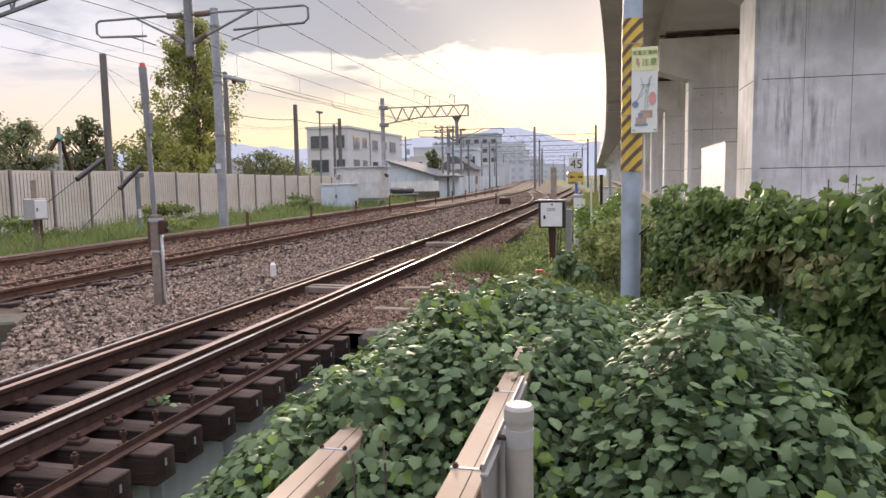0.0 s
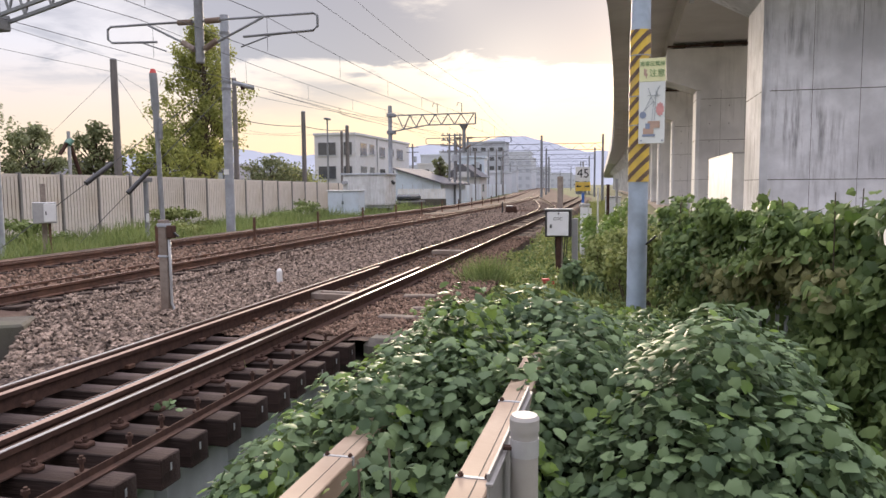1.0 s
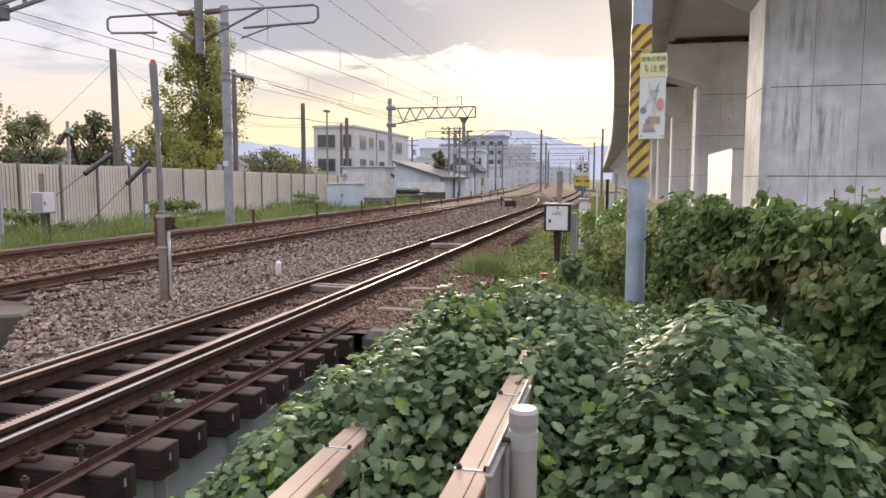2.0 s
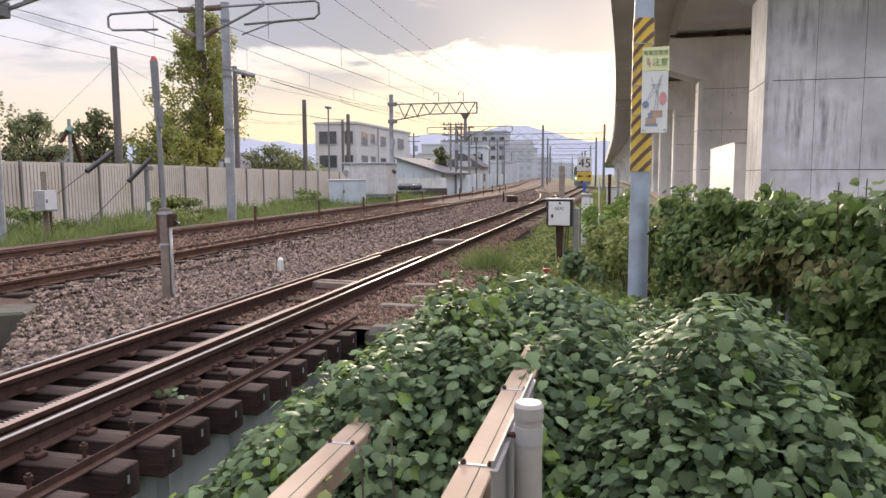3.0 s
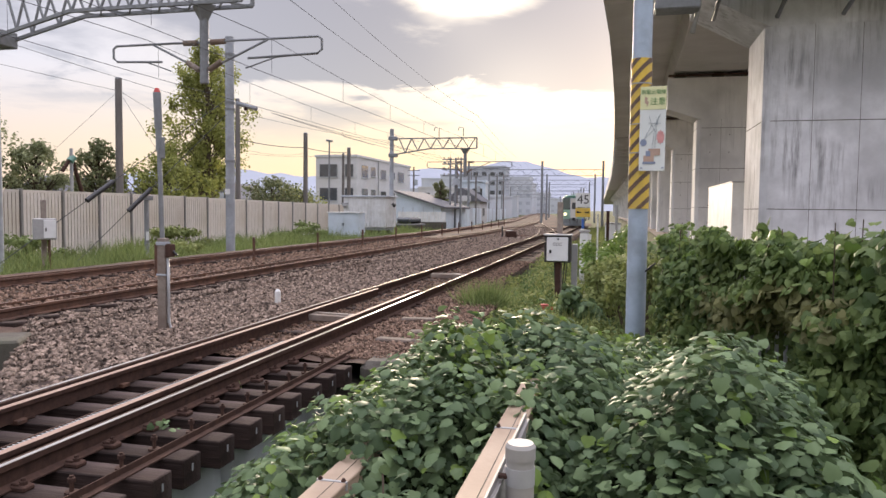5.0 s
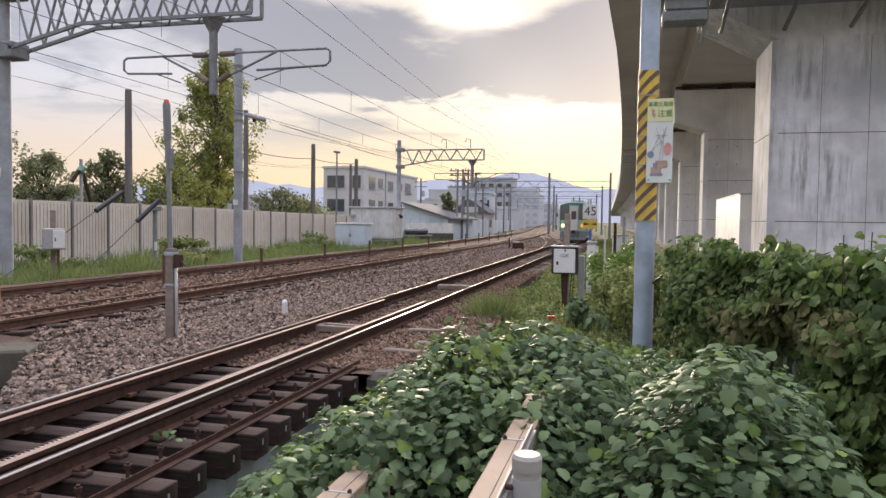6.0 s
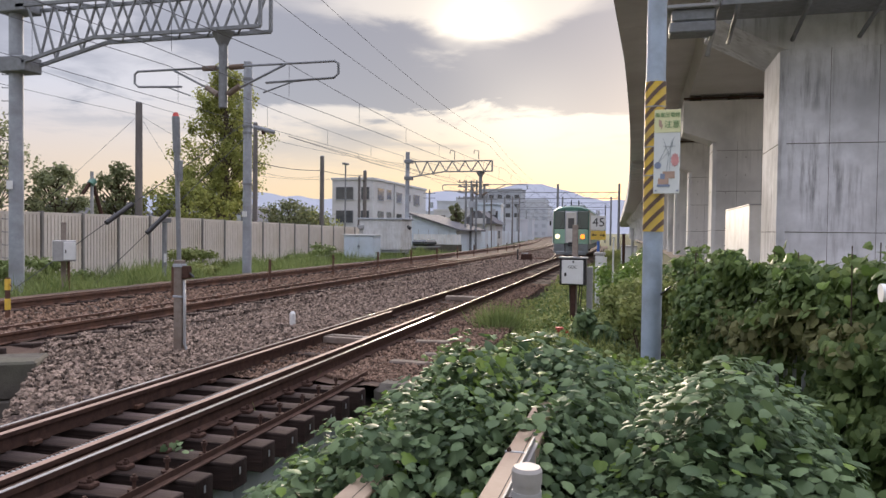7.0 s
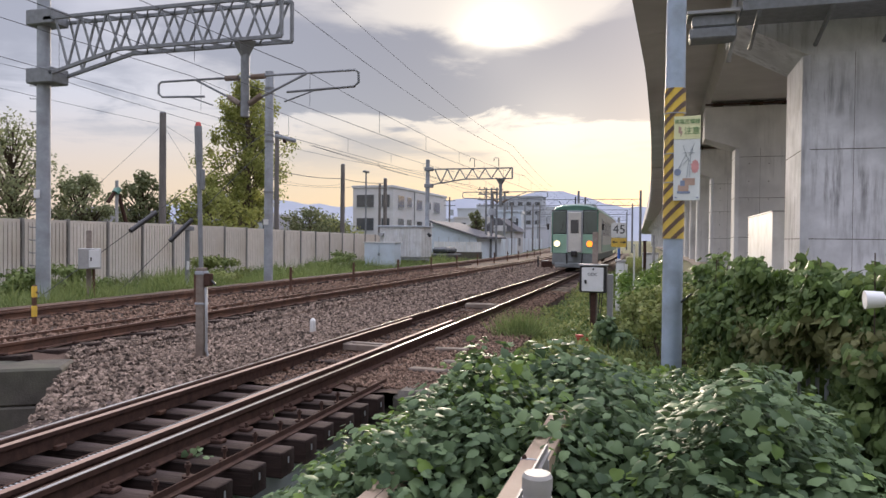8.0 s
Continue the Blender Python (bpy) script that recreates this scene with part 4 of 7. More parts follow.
def pole():
    R = 0.111
    p = thing("utility_pole", (0.19, 9, 0), 0, "blue-grey steel pole with a yellow and black striped band", "pole")
    part("shaft", rod(B(), (0, 0, -0.8), (0, 0, 9.5), R, R - 0.012, 28), M_POLE_BLUE, p)
    z0, z1 = 1.56, 3.235
    wrap = part("striped_band", rod(B(), (0, 0, z0), (0, 0, z1), R + 0.004, R + 0.002, 28), M_YELLOW, p, "yellow wrap with slanting dark stripes")
    n, seg = 12, 20
    for k in range(-2, n + 1):
        b = B()
        za = z0 + k * 0.155
        prev = None
        for i in range(seg + 1):
            a = math.pi * (1.0 + i / seg) - 0.1
            zz = za + (1 - math.cos(math.pi * i / seg)) * 0.12
            lo, hi = min(max(zz, z0), z1), min(max(zz + 0.062, z0), z1)
            if hi - lo < 0.004:
                prev = None
                continue
            c = [b.verts.new((math.cos(a) * r, math.sin(a) * r, z)) for r, z in ((R + 0.004, lo), (R + 0.0075, lo), (R + 0.0075, hi), (R + 0.004, hi))]
            if prev:
                for j in range(4):
                    b.faces.new((prev[j], prev[(j + 1) % 4], c[(j + 1) % 4], c[j]))
            prev = c
        if b.faces:
            bmesh.ops.recalc_face_normals(b, faces=b.faces[:])
            part("stripe", b, M_STRIPE_DARK, wrap)
        else:
            b.free()
    for z in (2.18, 2.5, 2.95):
        part("strap", rod(B(), (0, 0, z), (0, 0, z + 0.012), R + 0.011, seg=28), M_GALV, p)
    part("bracket_bolt", rod(B(), (R - 0.02, -0.05, 0.85), (R + 0.09, -0.09, 0.95), 0.012), M_BLACK, p)
    s = thing("notice_board", (0.18, 8.85, 1.98), -4, "yellow and white high voltage warning board strapped to the pole", "sign")
    s.scale = (0.8, 1, 0.84)
    part("board", box(B(), (-0.0, -0.006, 0), (0.345, 0.006, 0.80), 0.002), M_NOTICE_W, s)
    part("heading_field", box(B(), (0.0, -0.0095, 0.80), (0.345, 0.0065, 1.1), 0.001), M_NOTICE, s)
    words("高電圧電線", 0.066, (0.1725, -0.013, 1.025), (90, 0, 0), M_GREEN_INK, s, "heading_text")
    words("注意", 0.105, (0.235, -0.013, 0.9), (90, 0, 0), M_GREEN_INK, s, "warning_text")
    fl = B()
    vs = [fl.verts.new(v) for v in ((0.06, -0.012, 0.97), (0.1, -0.012, 0.95), (0.092, -0.012, 0.91), (0.115, -0.012, 0.9), (0.09, -0.012, 0.83), (0.085, -0.012, 0.87), (0.06, -0.012, 0.885))]
    fl.faces.new(vs)
    part("flash_mark", fl, M_BROWN_INK, s)
    lines = B()
    for a, c in (((0.03, 0.35), (0.16, 0.6)), ((0.03, 0.38), (0.2, 0.55)), ((0.16, 0.6), (0.22, 0.5)), ((0.12, 0.72), (0.17, 0.58)), ((0.27, 0.74), (0.2, 0.58)), ((0.12, 0.62), (0.28, 0.62)),
                 ((0.2, 0.55), (0.17, 0.28)), ((0.225, 0.7), (0.21, 0.3)), ((0.25, 0.72), (0.235, 0.6))):
        bar(lines, (a[0], -0.009, a[1]), (c[0], -0.009, c[1]), 0.006, 0.004)
    part("drawing_lines", lines, M_GREY_INK, s)
    star = B()
    c0 = star.verts.new((0.28, -0.011, 0.44))
    ring = [star.verts.new((0.28 + math.cos(k * math.pi / 10) * (0.058 if k % 2 else 0.044), -0.011, 0.44 + math.sin(k * math.pi / 10) * (0.095 if k % 2 else 0.075))) for k in range(20)]
    for k in range(20):
        star.faces.new((c0, ring[k], ring[(k + 1) % 20]))
    part("starburst", star, M_PINK_INK, s)
    part("round_mark", rod(B(), (0.055, -0.012, 0.37), (0.055, -0.008, 0.37), 0.045, seg=16), M_BLUE_INK, s)
    tr = B()
    box(tr, (0.06, -0.011, 0.12), (0.2, -0.008, 0.2))
    box(tr, (0.12, -0.012, 0.2), (0.28, -0.009, 0.29))
    part("drawn_machine", tr, M_BROWN_INK, s)
    tr = B()
    box(tr, (0.09, -0.0125, 0.19), (0.15, -0.0095, 0.26))
    box(tr, (0.05, -0.011, 0.09), (0.22, -0.008, 0.12))
    for x in (0.02, 0.3):
        box(tr, (x, -0.011, 0.03), (x + 0.03, -0.008, 0.045))
    part("drawn_detail", tr, M_BLUE_INK, s)


pole()


# ---- equipment box, speed sign and small posts by the near track ----
def equipment_box():
    g = thing("equipment_box", (-1.19, 15, 0), 0, "white metal equipment box with black edges on a post", "equipment box")
    part("post", box(B(), (-0.055, 0.16, -0.8), (0.055, 0.27, 1.7), 0.008), M_CONC_SLEEPER, g)
    part("case", box(B(), (-0.27, -0.13, 0.5), (0.25, 0.15, 1.03), 0.012), M_BLACK, g, "black sides")
    d = part("door", box(B(), (-0.225, -0.155, 0.525), (0.195, -0.13, 1.0), 0.01), M_WHITE, g, "white front door")
    part("latch", box(B(), (-0.17, -0.175, 0.68), (-0.13, -0.155, 0.75), 0.004), M_BLACK, d)
    part("door_knob", rod(B(), (0, -0.17, 0.965), (0, -0.155, 0.965), 0.02, seg=10), M_BLACK, d)
    part("top_cover", box(B(), (-0.29, -0.17, 1.03), (0.27, 0.17, 1.06), 0.006), M_GALV, g)
    words("GDC", 0.085, (-0.015, -0.157, 0.86), (90, 0, 0), M_BLACK, d)
    part("support", box(B(), (-0.06, -0.05, -0.8), (0.04, 0.05, 0.5), 0.01), M_RAIL_DARK, g)
    for x, r in ((0.12, 0.012), (0.17, 0.01), (-0.08, 0.014)):
        part("cable", rod(B(), (x, 0.02, 0.5), (x * 0.4, 0.05, -0.6), r, seg=6), M_BLACK, g)
    c = thing("concrete_post", (-0.9, 15.4, 0), 0, "short grey steel channel post beside the equipment box", "post")
    part("channel", box(B(), (-0.06, -0.05, -0.8), (0.06, 0.05, 0.85), 0.01), M_GALV, c)


equipment_box()


def speed_sign():
    g = thing("speed_sign", (-0.98, 20, 0), 0, "white speed board with number over a yellow arrow plate", "sign")
    part("post_blue", rod(B(), (0, 0, 1.05), (0, 0, 1.32), 0.035, seg=12), M_BLUE, g)
    part("post_white", rod(B(), (0, 0, 0.62), (0, 0, 1.05), 0.036, seg=12), M_WHITE, g)
    part("post_yellow", rod(B(), (0, 0, 0.12), (0, 0, 0.62), 0.035, seg=12), M_YELLOW, g)
    part("post_base", rod(B(), (0, 0, -0.9), (0, 0, 0.12), 0.036, seg=12), M_WHITE, g)
    part("post_top", rod(B(), (0, 0.02, 1.32), (0, 0.02, 2.13), 0.024, seg=10), M_GALV, g)
    p = part("number_plate", box(B(), (-0.2, -0.03, 1.62), (0.18, -0.015, 2.0), 0.004), M_WHITE, g)
    words("45", 0.33, (-0.0, -0.034, 1.815), (90, 0, 0), M_BLACK, p, "number_text")
    q = part("arrow_plate", box(B(), (-0.2, -0.03, 1.36), (0.19, -0.015, 1.6), 0.004), M_YELLOW, g)
    ar = B()
    for s in (-1, 1):
        box(ar, (s * 0.1 - 0.06, -0.034, 1.47), (s * 0.1 + 0.06, -0.03, 1.5))
        vs = [ar.verts.new(v) for v in ((s * 0.18, -0.034, 1.485), (s * 0.12, -0.034, 1.53), (s * 0.12, -0.034, 1.44))]
        ar.faces.new(vs if s > 0 else vs[::-1])
    part("arrow", ar, M_BLACK, q)


speed_sign()


def trackside_posts():
    for (x, y, z, h, r, mat, lab) in ((-0.62, 21, -0.6, 2.0, 0.025, M_WHITE, "thin white marker post"), (-0.4, 24, -0.6, 2.1, 0.05, M_RAIL_DARK, "dark steel trackside post"),
                                      (-0.15, 27, -0.6, 2.3, 0.05, M_GALV, "grey steel trackside post"), (-0.75, 19.2, -0.6, 1.5, 0.03, M_WHITE, "thin white marker post")):
        g = thing("trackside_post", (x, y, 0), 0, lab, "post", "trackside posts")
        part("shaft", rod(B(), (0, 0, z), (0, 0, z + h), r, seg=10), mat, g)
        part("cap", rod(B(), (0, 0, z + h), (0, 0, z + h + 0.03), r * 1.25, seg=10), mat, g)
    for (x, y, s, lab) in ((-0.86, 18.6, 0.11, "white cylindrical signal case"), (-0.3, 30, 0.3, "pale metal trackside cabinet")):
        g = thing("trackside_case", (x, y, 0), 0, lab, "case", "trackside cases")
        part("case_body", box(B(), (-s, -s, -0.6), (s, s, 1.0), 0.03), M_WHITE, g)
        part("case_lid", box(B(), (-s - 0.02, -s - 0.02, 1.0), (s + 0.02, s + 0.02, 1.06), 0.01), M_GALV, g)
    g = thing("red_marker", (-1.22, 13.2, -0.2), 12, "small red plastic marker block in the weeds", "marker")
    part("marker_body", box(B(), (-0.11, -0.06, -0.35), (0.11, 0.06, 0.06), 0.015), M_RED, g)
    part("marker_cap", box(B(), (-0.12, -0.07, 0.06), (0.02, 0.07, 0.08), 0.008), M_RED, g)
    g = thing("distance_post", (-5.84, 12.07, 0), 0, "short white concrete marker post in the ballast", "marker post")
    part("marker_body", rod(B(), (0, 0, -0.45), (0, 0, 0.05), 0.055, 0.05, 12), M_WHITE, g)
    part("marker_top", rod(B(), (0, 0, 0.05), (0, 0, 0.09), 0.05, 0.025, 12), M_WHITE, g)
    for k in range(14):
        y = 10.77 + 4.7 * k
        x = -10.72 - bend(y)
        g = thing("stake", (x, y, 0), 0, "yellow and black banded steel stake" if k == 0 else "rusty steel stake between the main tracks", "stake", "stakes between tracks")
        part("stake_bar", box(B(), (-0.035, -0.03, -0.4), (0.035, 0.03, 0.62), 0.006), M_RUST, g)
        part("stake_hook", rod(B(), (0.03, 0, 0.5), (0.1, 0, 0.47), 0.012, seg=6), M_RUST, g)
        if k == 0:
            for z in (0.05, 0.4):
                part("yellow_band", box(B(), (-0.038, -0.033, z), (0.038, 0.033, z + 0.2), 0.004), M_YELLOW, g)


trackside_posts()


def detector_post():
    g = thing("signal_post", (-6.24, 9.4, 0), 0, "thin grey post with a capped tube and switch box", "post")
    part("lower_post", box(B(), (-0.075, -0.055, -0.6), (0.055, 0.055, 1.08), 0.01), M_CONC_SLEEPER, g)
    part("upper_pipe", rod(B(), (-0.04, 0.06, 0.2), (-0.1, 0.06, 2.35), 0.033, seg=12), M_MAST, g)
    tb = part("tube", rod(B(), (-0.105, 0.06, 2.62), (-0.125, 0.06, 3.12), 0.055, seg=16), M_MAST, g)
    part("red_cap", rod(B(), (-0.125, 0.06, 3.12), (-0.126, 0.06, 3.18), 0.05, 0.03, 14), M_RED, tb)
    part("collar", rod(B(), (-0.1, 0.06, 2.3), (-0.105, 0.06, 2.66), 0.044, seg=14), M_MAST, g)
    part("side_case", box(B(), (-0.07, 0.03, 2.2), (-0.02, 0.09, 2.5), 0.01), M_MAST, g)
    sw = part("switch_box", box(B(), (0.055, -0.06, 0.82), (0.15, 0.06, 1.0), 0.012), M_RAIL_DARK, g)
    part("switch_arm", rod(B(), (0.15, 0, 0.9), (0.22, 0, 0.84), 0.016, seg=8), M_BLACK, sw)
    part("clamp", box(B(), (-0.085, -0.065, 0.98), (0.065, 0.065, 1.03), 0.006), M_SHAFT, g)
    part("clamp", box(B(), (-0.085, -0.065, 0.55), (0.065, 0.065, 0.58), 0.006), M_SHAFT, g)
    pts = [(0.08, -0.02, 0.8), (0.085, -0.02, 0.3), (0.085, -0.02, -0.1), (0.12, -0.02, -0.19), (0.22, -0.03, -0.23), (0.7, -0.1, -0.2)]
    part("conduit", tube(pts, 0.022, 8), M_GALV, g)


detector_post()


# ---- beyond the tracks: boxes, masts, wires ----
def left_box():
    g = thing("relay_box", (-15.5, 17.2, 0), 45, "pale metal relay box on a grey post in grass", "equipment box")
    part("post", box(B(), (-0.07, 0.18, -0.8), (0.07, 0.3, 1.66), 0.01), M_CONC_SLEEPER, g)
    part("leg", rod(B(), (0.12, 0.05, -0.8), (0.12, 0.05, 0.6), 0.04, seg=10), M_RUST, g)
    part("case", box(B(), (-0.28, -0.2, 0.57), (0.3, 0.16, 1.15), 0.015), M_GALV, g)
    d = part("door", box(B(), (-0.02, -0.225, 0.61), (0.28, -0.2, 1.11), 0.01), M_WHITE, g, "white door with dark gasket")
    part("latch", box(B(), (0.02, -0.24, 0.8), (0.05, -0.225, 0.9), 0.003), M_BLACK, d)
    h = thing("camera_post", (-15.8, 22.05, 0), 0, "grey post carrying a small case by the barrier", "post")
    part("shaft", rod(B(), (0, 0, -0.8), (0, 0, 1.75), 0.08, seg=12), M_MAST, h)
    part("case", box(B(), (-0.05, -0.3, 1.72), (0.1, 0.25, 1.88), 0.02), M_MAST, h)
    part("label_plate", box(B(), (0.05, -0.12, 0.35), (0.14, -0.08, 0.65), 0.005), M_WHITE, h)


left_box()


def truss(g, x0, x1, y, ztop, zbot, zroot, dep=0.55, n=8, chord=0.09):
    """A tapering lattice beam in parts: chords and diagonals in two planes."""
    for yy, nm in ((-dep / 2, "front"), (dep / 2, "back")):
        ch = B()
        bar(ch, (x0, y + yy, ztop), (x1, y + yy, ztop), chord, chord)
        bar(ch, (x0 + 2.6, y + yy, zbot), (x1, y + yy, zbot), chord, chord)
        bar(ch, (x0 + 0.2, y + yy, zroot), (x0 + 2.6, y + yy, zbot), chord, chord)
        bar(ch, (x1, y + yy, ztop), (x1, y + yy, zbot), 0.08, 0.08)
        part("chord", ch, M_MAST, g)

        def low(x):
            return zbot if x > x0 + 2.6 else zroot + (zbot - zroot) * max(0, (x - x0 - 0.2) / 2.4)
        w = (x1 - x0 - 0.5) / n
        for k in range(n):
            xa = x0 + 0.4 + k * w
            part("diagonal", bar(B(), (xa, y + yy, ztop), (xa + w / 2, y + yy, low(xa + w / 2)), 0.05, 0.05), M_MAST, g)
            part("diagonal", bar(B(), (xa + w / 2, y + yy, low(xa + w / 2)), (xa + w, y + yy, ztop), 0.05, 0.05), M_MAST, g)
    for k in range(2 * n):
        xa = x0 + 0.4 + k * (x1 - x0 - 0.5) / (2 * n)
        s = 1 if k % 2 else -1
        part("cross_brace", bar(B(), (xa, y - s * dep / 2, ztop), (xa + (x1 - x0) / (2 * n), y + s * dep / 2, ztop), 0.035, 0.035), M_MAST, g)
        if xa > x0 + 2.6:
            part("cross_brace", bar(B(), (xa, y - s * dep / 2, zbot), (xa + (x1 - x0) / (2 * n), y + s * dep / 2, zbot), 0.035, 0.035), M_MAST, g)


def cantilever(g, x, y, z, s, reach):
    """A registration arm from the drop post at x to one side (s)."""
    part("arm_loop", tube([(x, y, z), (x + s * 0.9, y, z + 0.02), (x + s * (reach - 0.1), y, z + 0.02), (x + s * reach, y, z - 0.05), (x + s * reach, y, z - 0.3), (x + s * (reach - 0.12), y, z - 0.4),
                                (x + s * 0.9 * 1.4, y, z - 0.45)], 0.032), M_MAST, g)
    part("stay", tube([(x, y, z - 0.75), (x + s * (reach * 0.55), y, z + 0.0)], 0.032), M_MAST, g)
    part("insulator", rod(B(), (x + s * 0.2, y, z), (x + s * 0.6, y, z + 0.01), 0.075, seg=12), M_CONC_SLEEPER, g)
    part("insulator", rod(B(), (x + s * 0.15, y, z - 0.7), (x + s * 0.5, y, z - 0.5), 0.075, seg=12), M_CONC_SLEEPER, g)
    part("steady_arm", tube([(x + s * (reach * 0.8), y, z - 0.42), (x + s * (reach * 0.62), y, z - 0.45), (x + s * (reach * 0.36), y, z - 0.7)], 0.02), M_MAST, g)


def portal(y, mast_x, end_x, drop_x, top=7.9, bot=6.75, root=6.2, base=-0.6, detail=True):
    g = thing("catenary_portal", (0, 0, 0), 0, "grey steel mast with a lattice beam carrying overhead wire arms", "catenary mast", "catenary portals")
    r = 0.205 if detail else 0.165
    part("mast", rod(B(), (mast_x, y, base), (mast_x, y, top + 0.6), r, r - 0.02, 20), M_SHAFT, g)
    for z in (root, top):
        if detail:
            part("bracket", box(B(), (mast_x - 0.36, y - 0.32, z - 0.25), (mast_x + 0.62, y + 0.32, z + 0.2), 0.03), M_MAST, g)
        else:
            part("bracket", box(B(), (mast_x - 0.2, y - 0.2, z - 0.22), (mast_x + 0.4, y + 0.2, z + 0.05), 0.03), M_MAST, g)
    truss(g, mast_x + (0.3 if detail else 0.15), end_x, y, top - 0.1, bot, root, *(() if detail else (0.1, 6, 0.075)))
    part("drop_post", rod(B(), (drop_x, y, bot), (drop_x, y, bot - 2.0), 0.115, seg=14), M_MAST, g)
    part("drop_gusset", (lambda b: (b, rod(b, (drop_x, y, bot), (drop_x, y, bot - 0.4), 0.35, 0.12, 4))[0])(B()), M_MAST, g)
    cantilever(g, drop_x, y, bot - 0.95, -1, 2.75)
    cantilever(g, drop_x, y, bot - 0.95, 1, 3.3)
    if detail:
        for k in range(15):
            z = 0.6 + 0.38 * k
            part("step_bolt", tube([(mast_x - 0.22, y - 0.06, z), (mast_x - 0.4, y - 0.1, z), (mast_x - 0.4, y - 0.1, z + 0.04)], 0.014, 6), M_MAST, g)
        part("number_tag", box(B(), (mast_x - 0.1, y - 0.262, 2.6), (mast_x + 0.12, y - 0.24, 2.84), 0.004), M_WHITE, g)
    else:
        for x in (drop_x - 1.9, drop_x - 0.15):
            part("hook", tube([(x, y, top), (x, y, top + 0.6), (x - 0.3, y, top + 0.65), (x - 0.35, y, top + 0.42)], 0.03), M_MAST, g)


portal(17.5, -17.45, -9.43, -10.67)
portal(50, -16.08, -9.87, -10.69, top=6.62, bot=5.78, root=5.42, detail=False)


def simple_portals():
    for y, r in ((95, -2.34), (128, -4.5), (165, -7), (205, -11), (255, -17), (320, -26)):
        g = thing("catenary_gantry", (0, 0, 0), 0, "far steel gantry spanning all tracks with overhead wires", "gantry", "catenary gantries")
        l = -17.8 - bend(y)
        zt = 6.8
        for x in (l, (l + r) / 2 + 1, r):
            part("mast", rod(B(), (x, y, -0.6), (x, y, zt + 1.1), 0.17, 0.15, 10), M_MAST, g)
        part("chord", bar(B(), (l, y, zt), (r, y, zt), 0.08, 0.08), M_MAST, g)
        part("chord", bar(B(), (l, y, zt - 0.8), (r, y, zt - 0.8), 0.08, 0.08), M_MAST, g)
        n = 18
        for k in range(n):
            a, c = l + (r - l) * k / n, l + (r - l) * (k + 1) / n
            part("diagonal", bar(B(), (a, y, zt if k % 2 else zt - 0.8), (c, y, zt - 0.8 if k % 2 else zt), 0.045, 0.045), M_MAST, g)
        for c in (MID - bend(y), FAR - bend(y)):
            part("hanger", tube([(c - 0.6, y, zt - 0.8), (c, y, zt - 1.4), (c + 0.6, y, zt - 0.8)], 0.035, 6), M_MAST, g)


simple_portals()


def end_mast():
    g = thing("anchor_mast", (-14.45, 25.2, 0), 0, "tall grey steel mast where overhead wires are anchored", "catenary mast")
    part("shaft", rod(B(), (0, 0, -0.8), (0, 0, 7.9), 0.172, 0.162, 20), M_SHAFT, g)
    for z in (5.4, 5.15, 7.2, 3.2):
        part("band", rod(B(), (0, 0, z), (0, 0, z + 0.09), 0.19, seg=20), M_MAST, g)
    part("number_tag", box(B(), (-0.1, -0.215, 2.0), (0.1, -0.185, 2.2), 0.004), M_WHITE, g)
    part("insulator_string", tube([(0.2, 0.1, 5.45), (0.75, 0.7, 5.3)], 0.085, 12), M_SHAFT, g)
    part("pulley", rod(B(), (0.42, 0.4, 5.3), (0.48, 0.4, 5.3), 0.11, seg=14), M_RAIL_DARK, g)


end_mast()


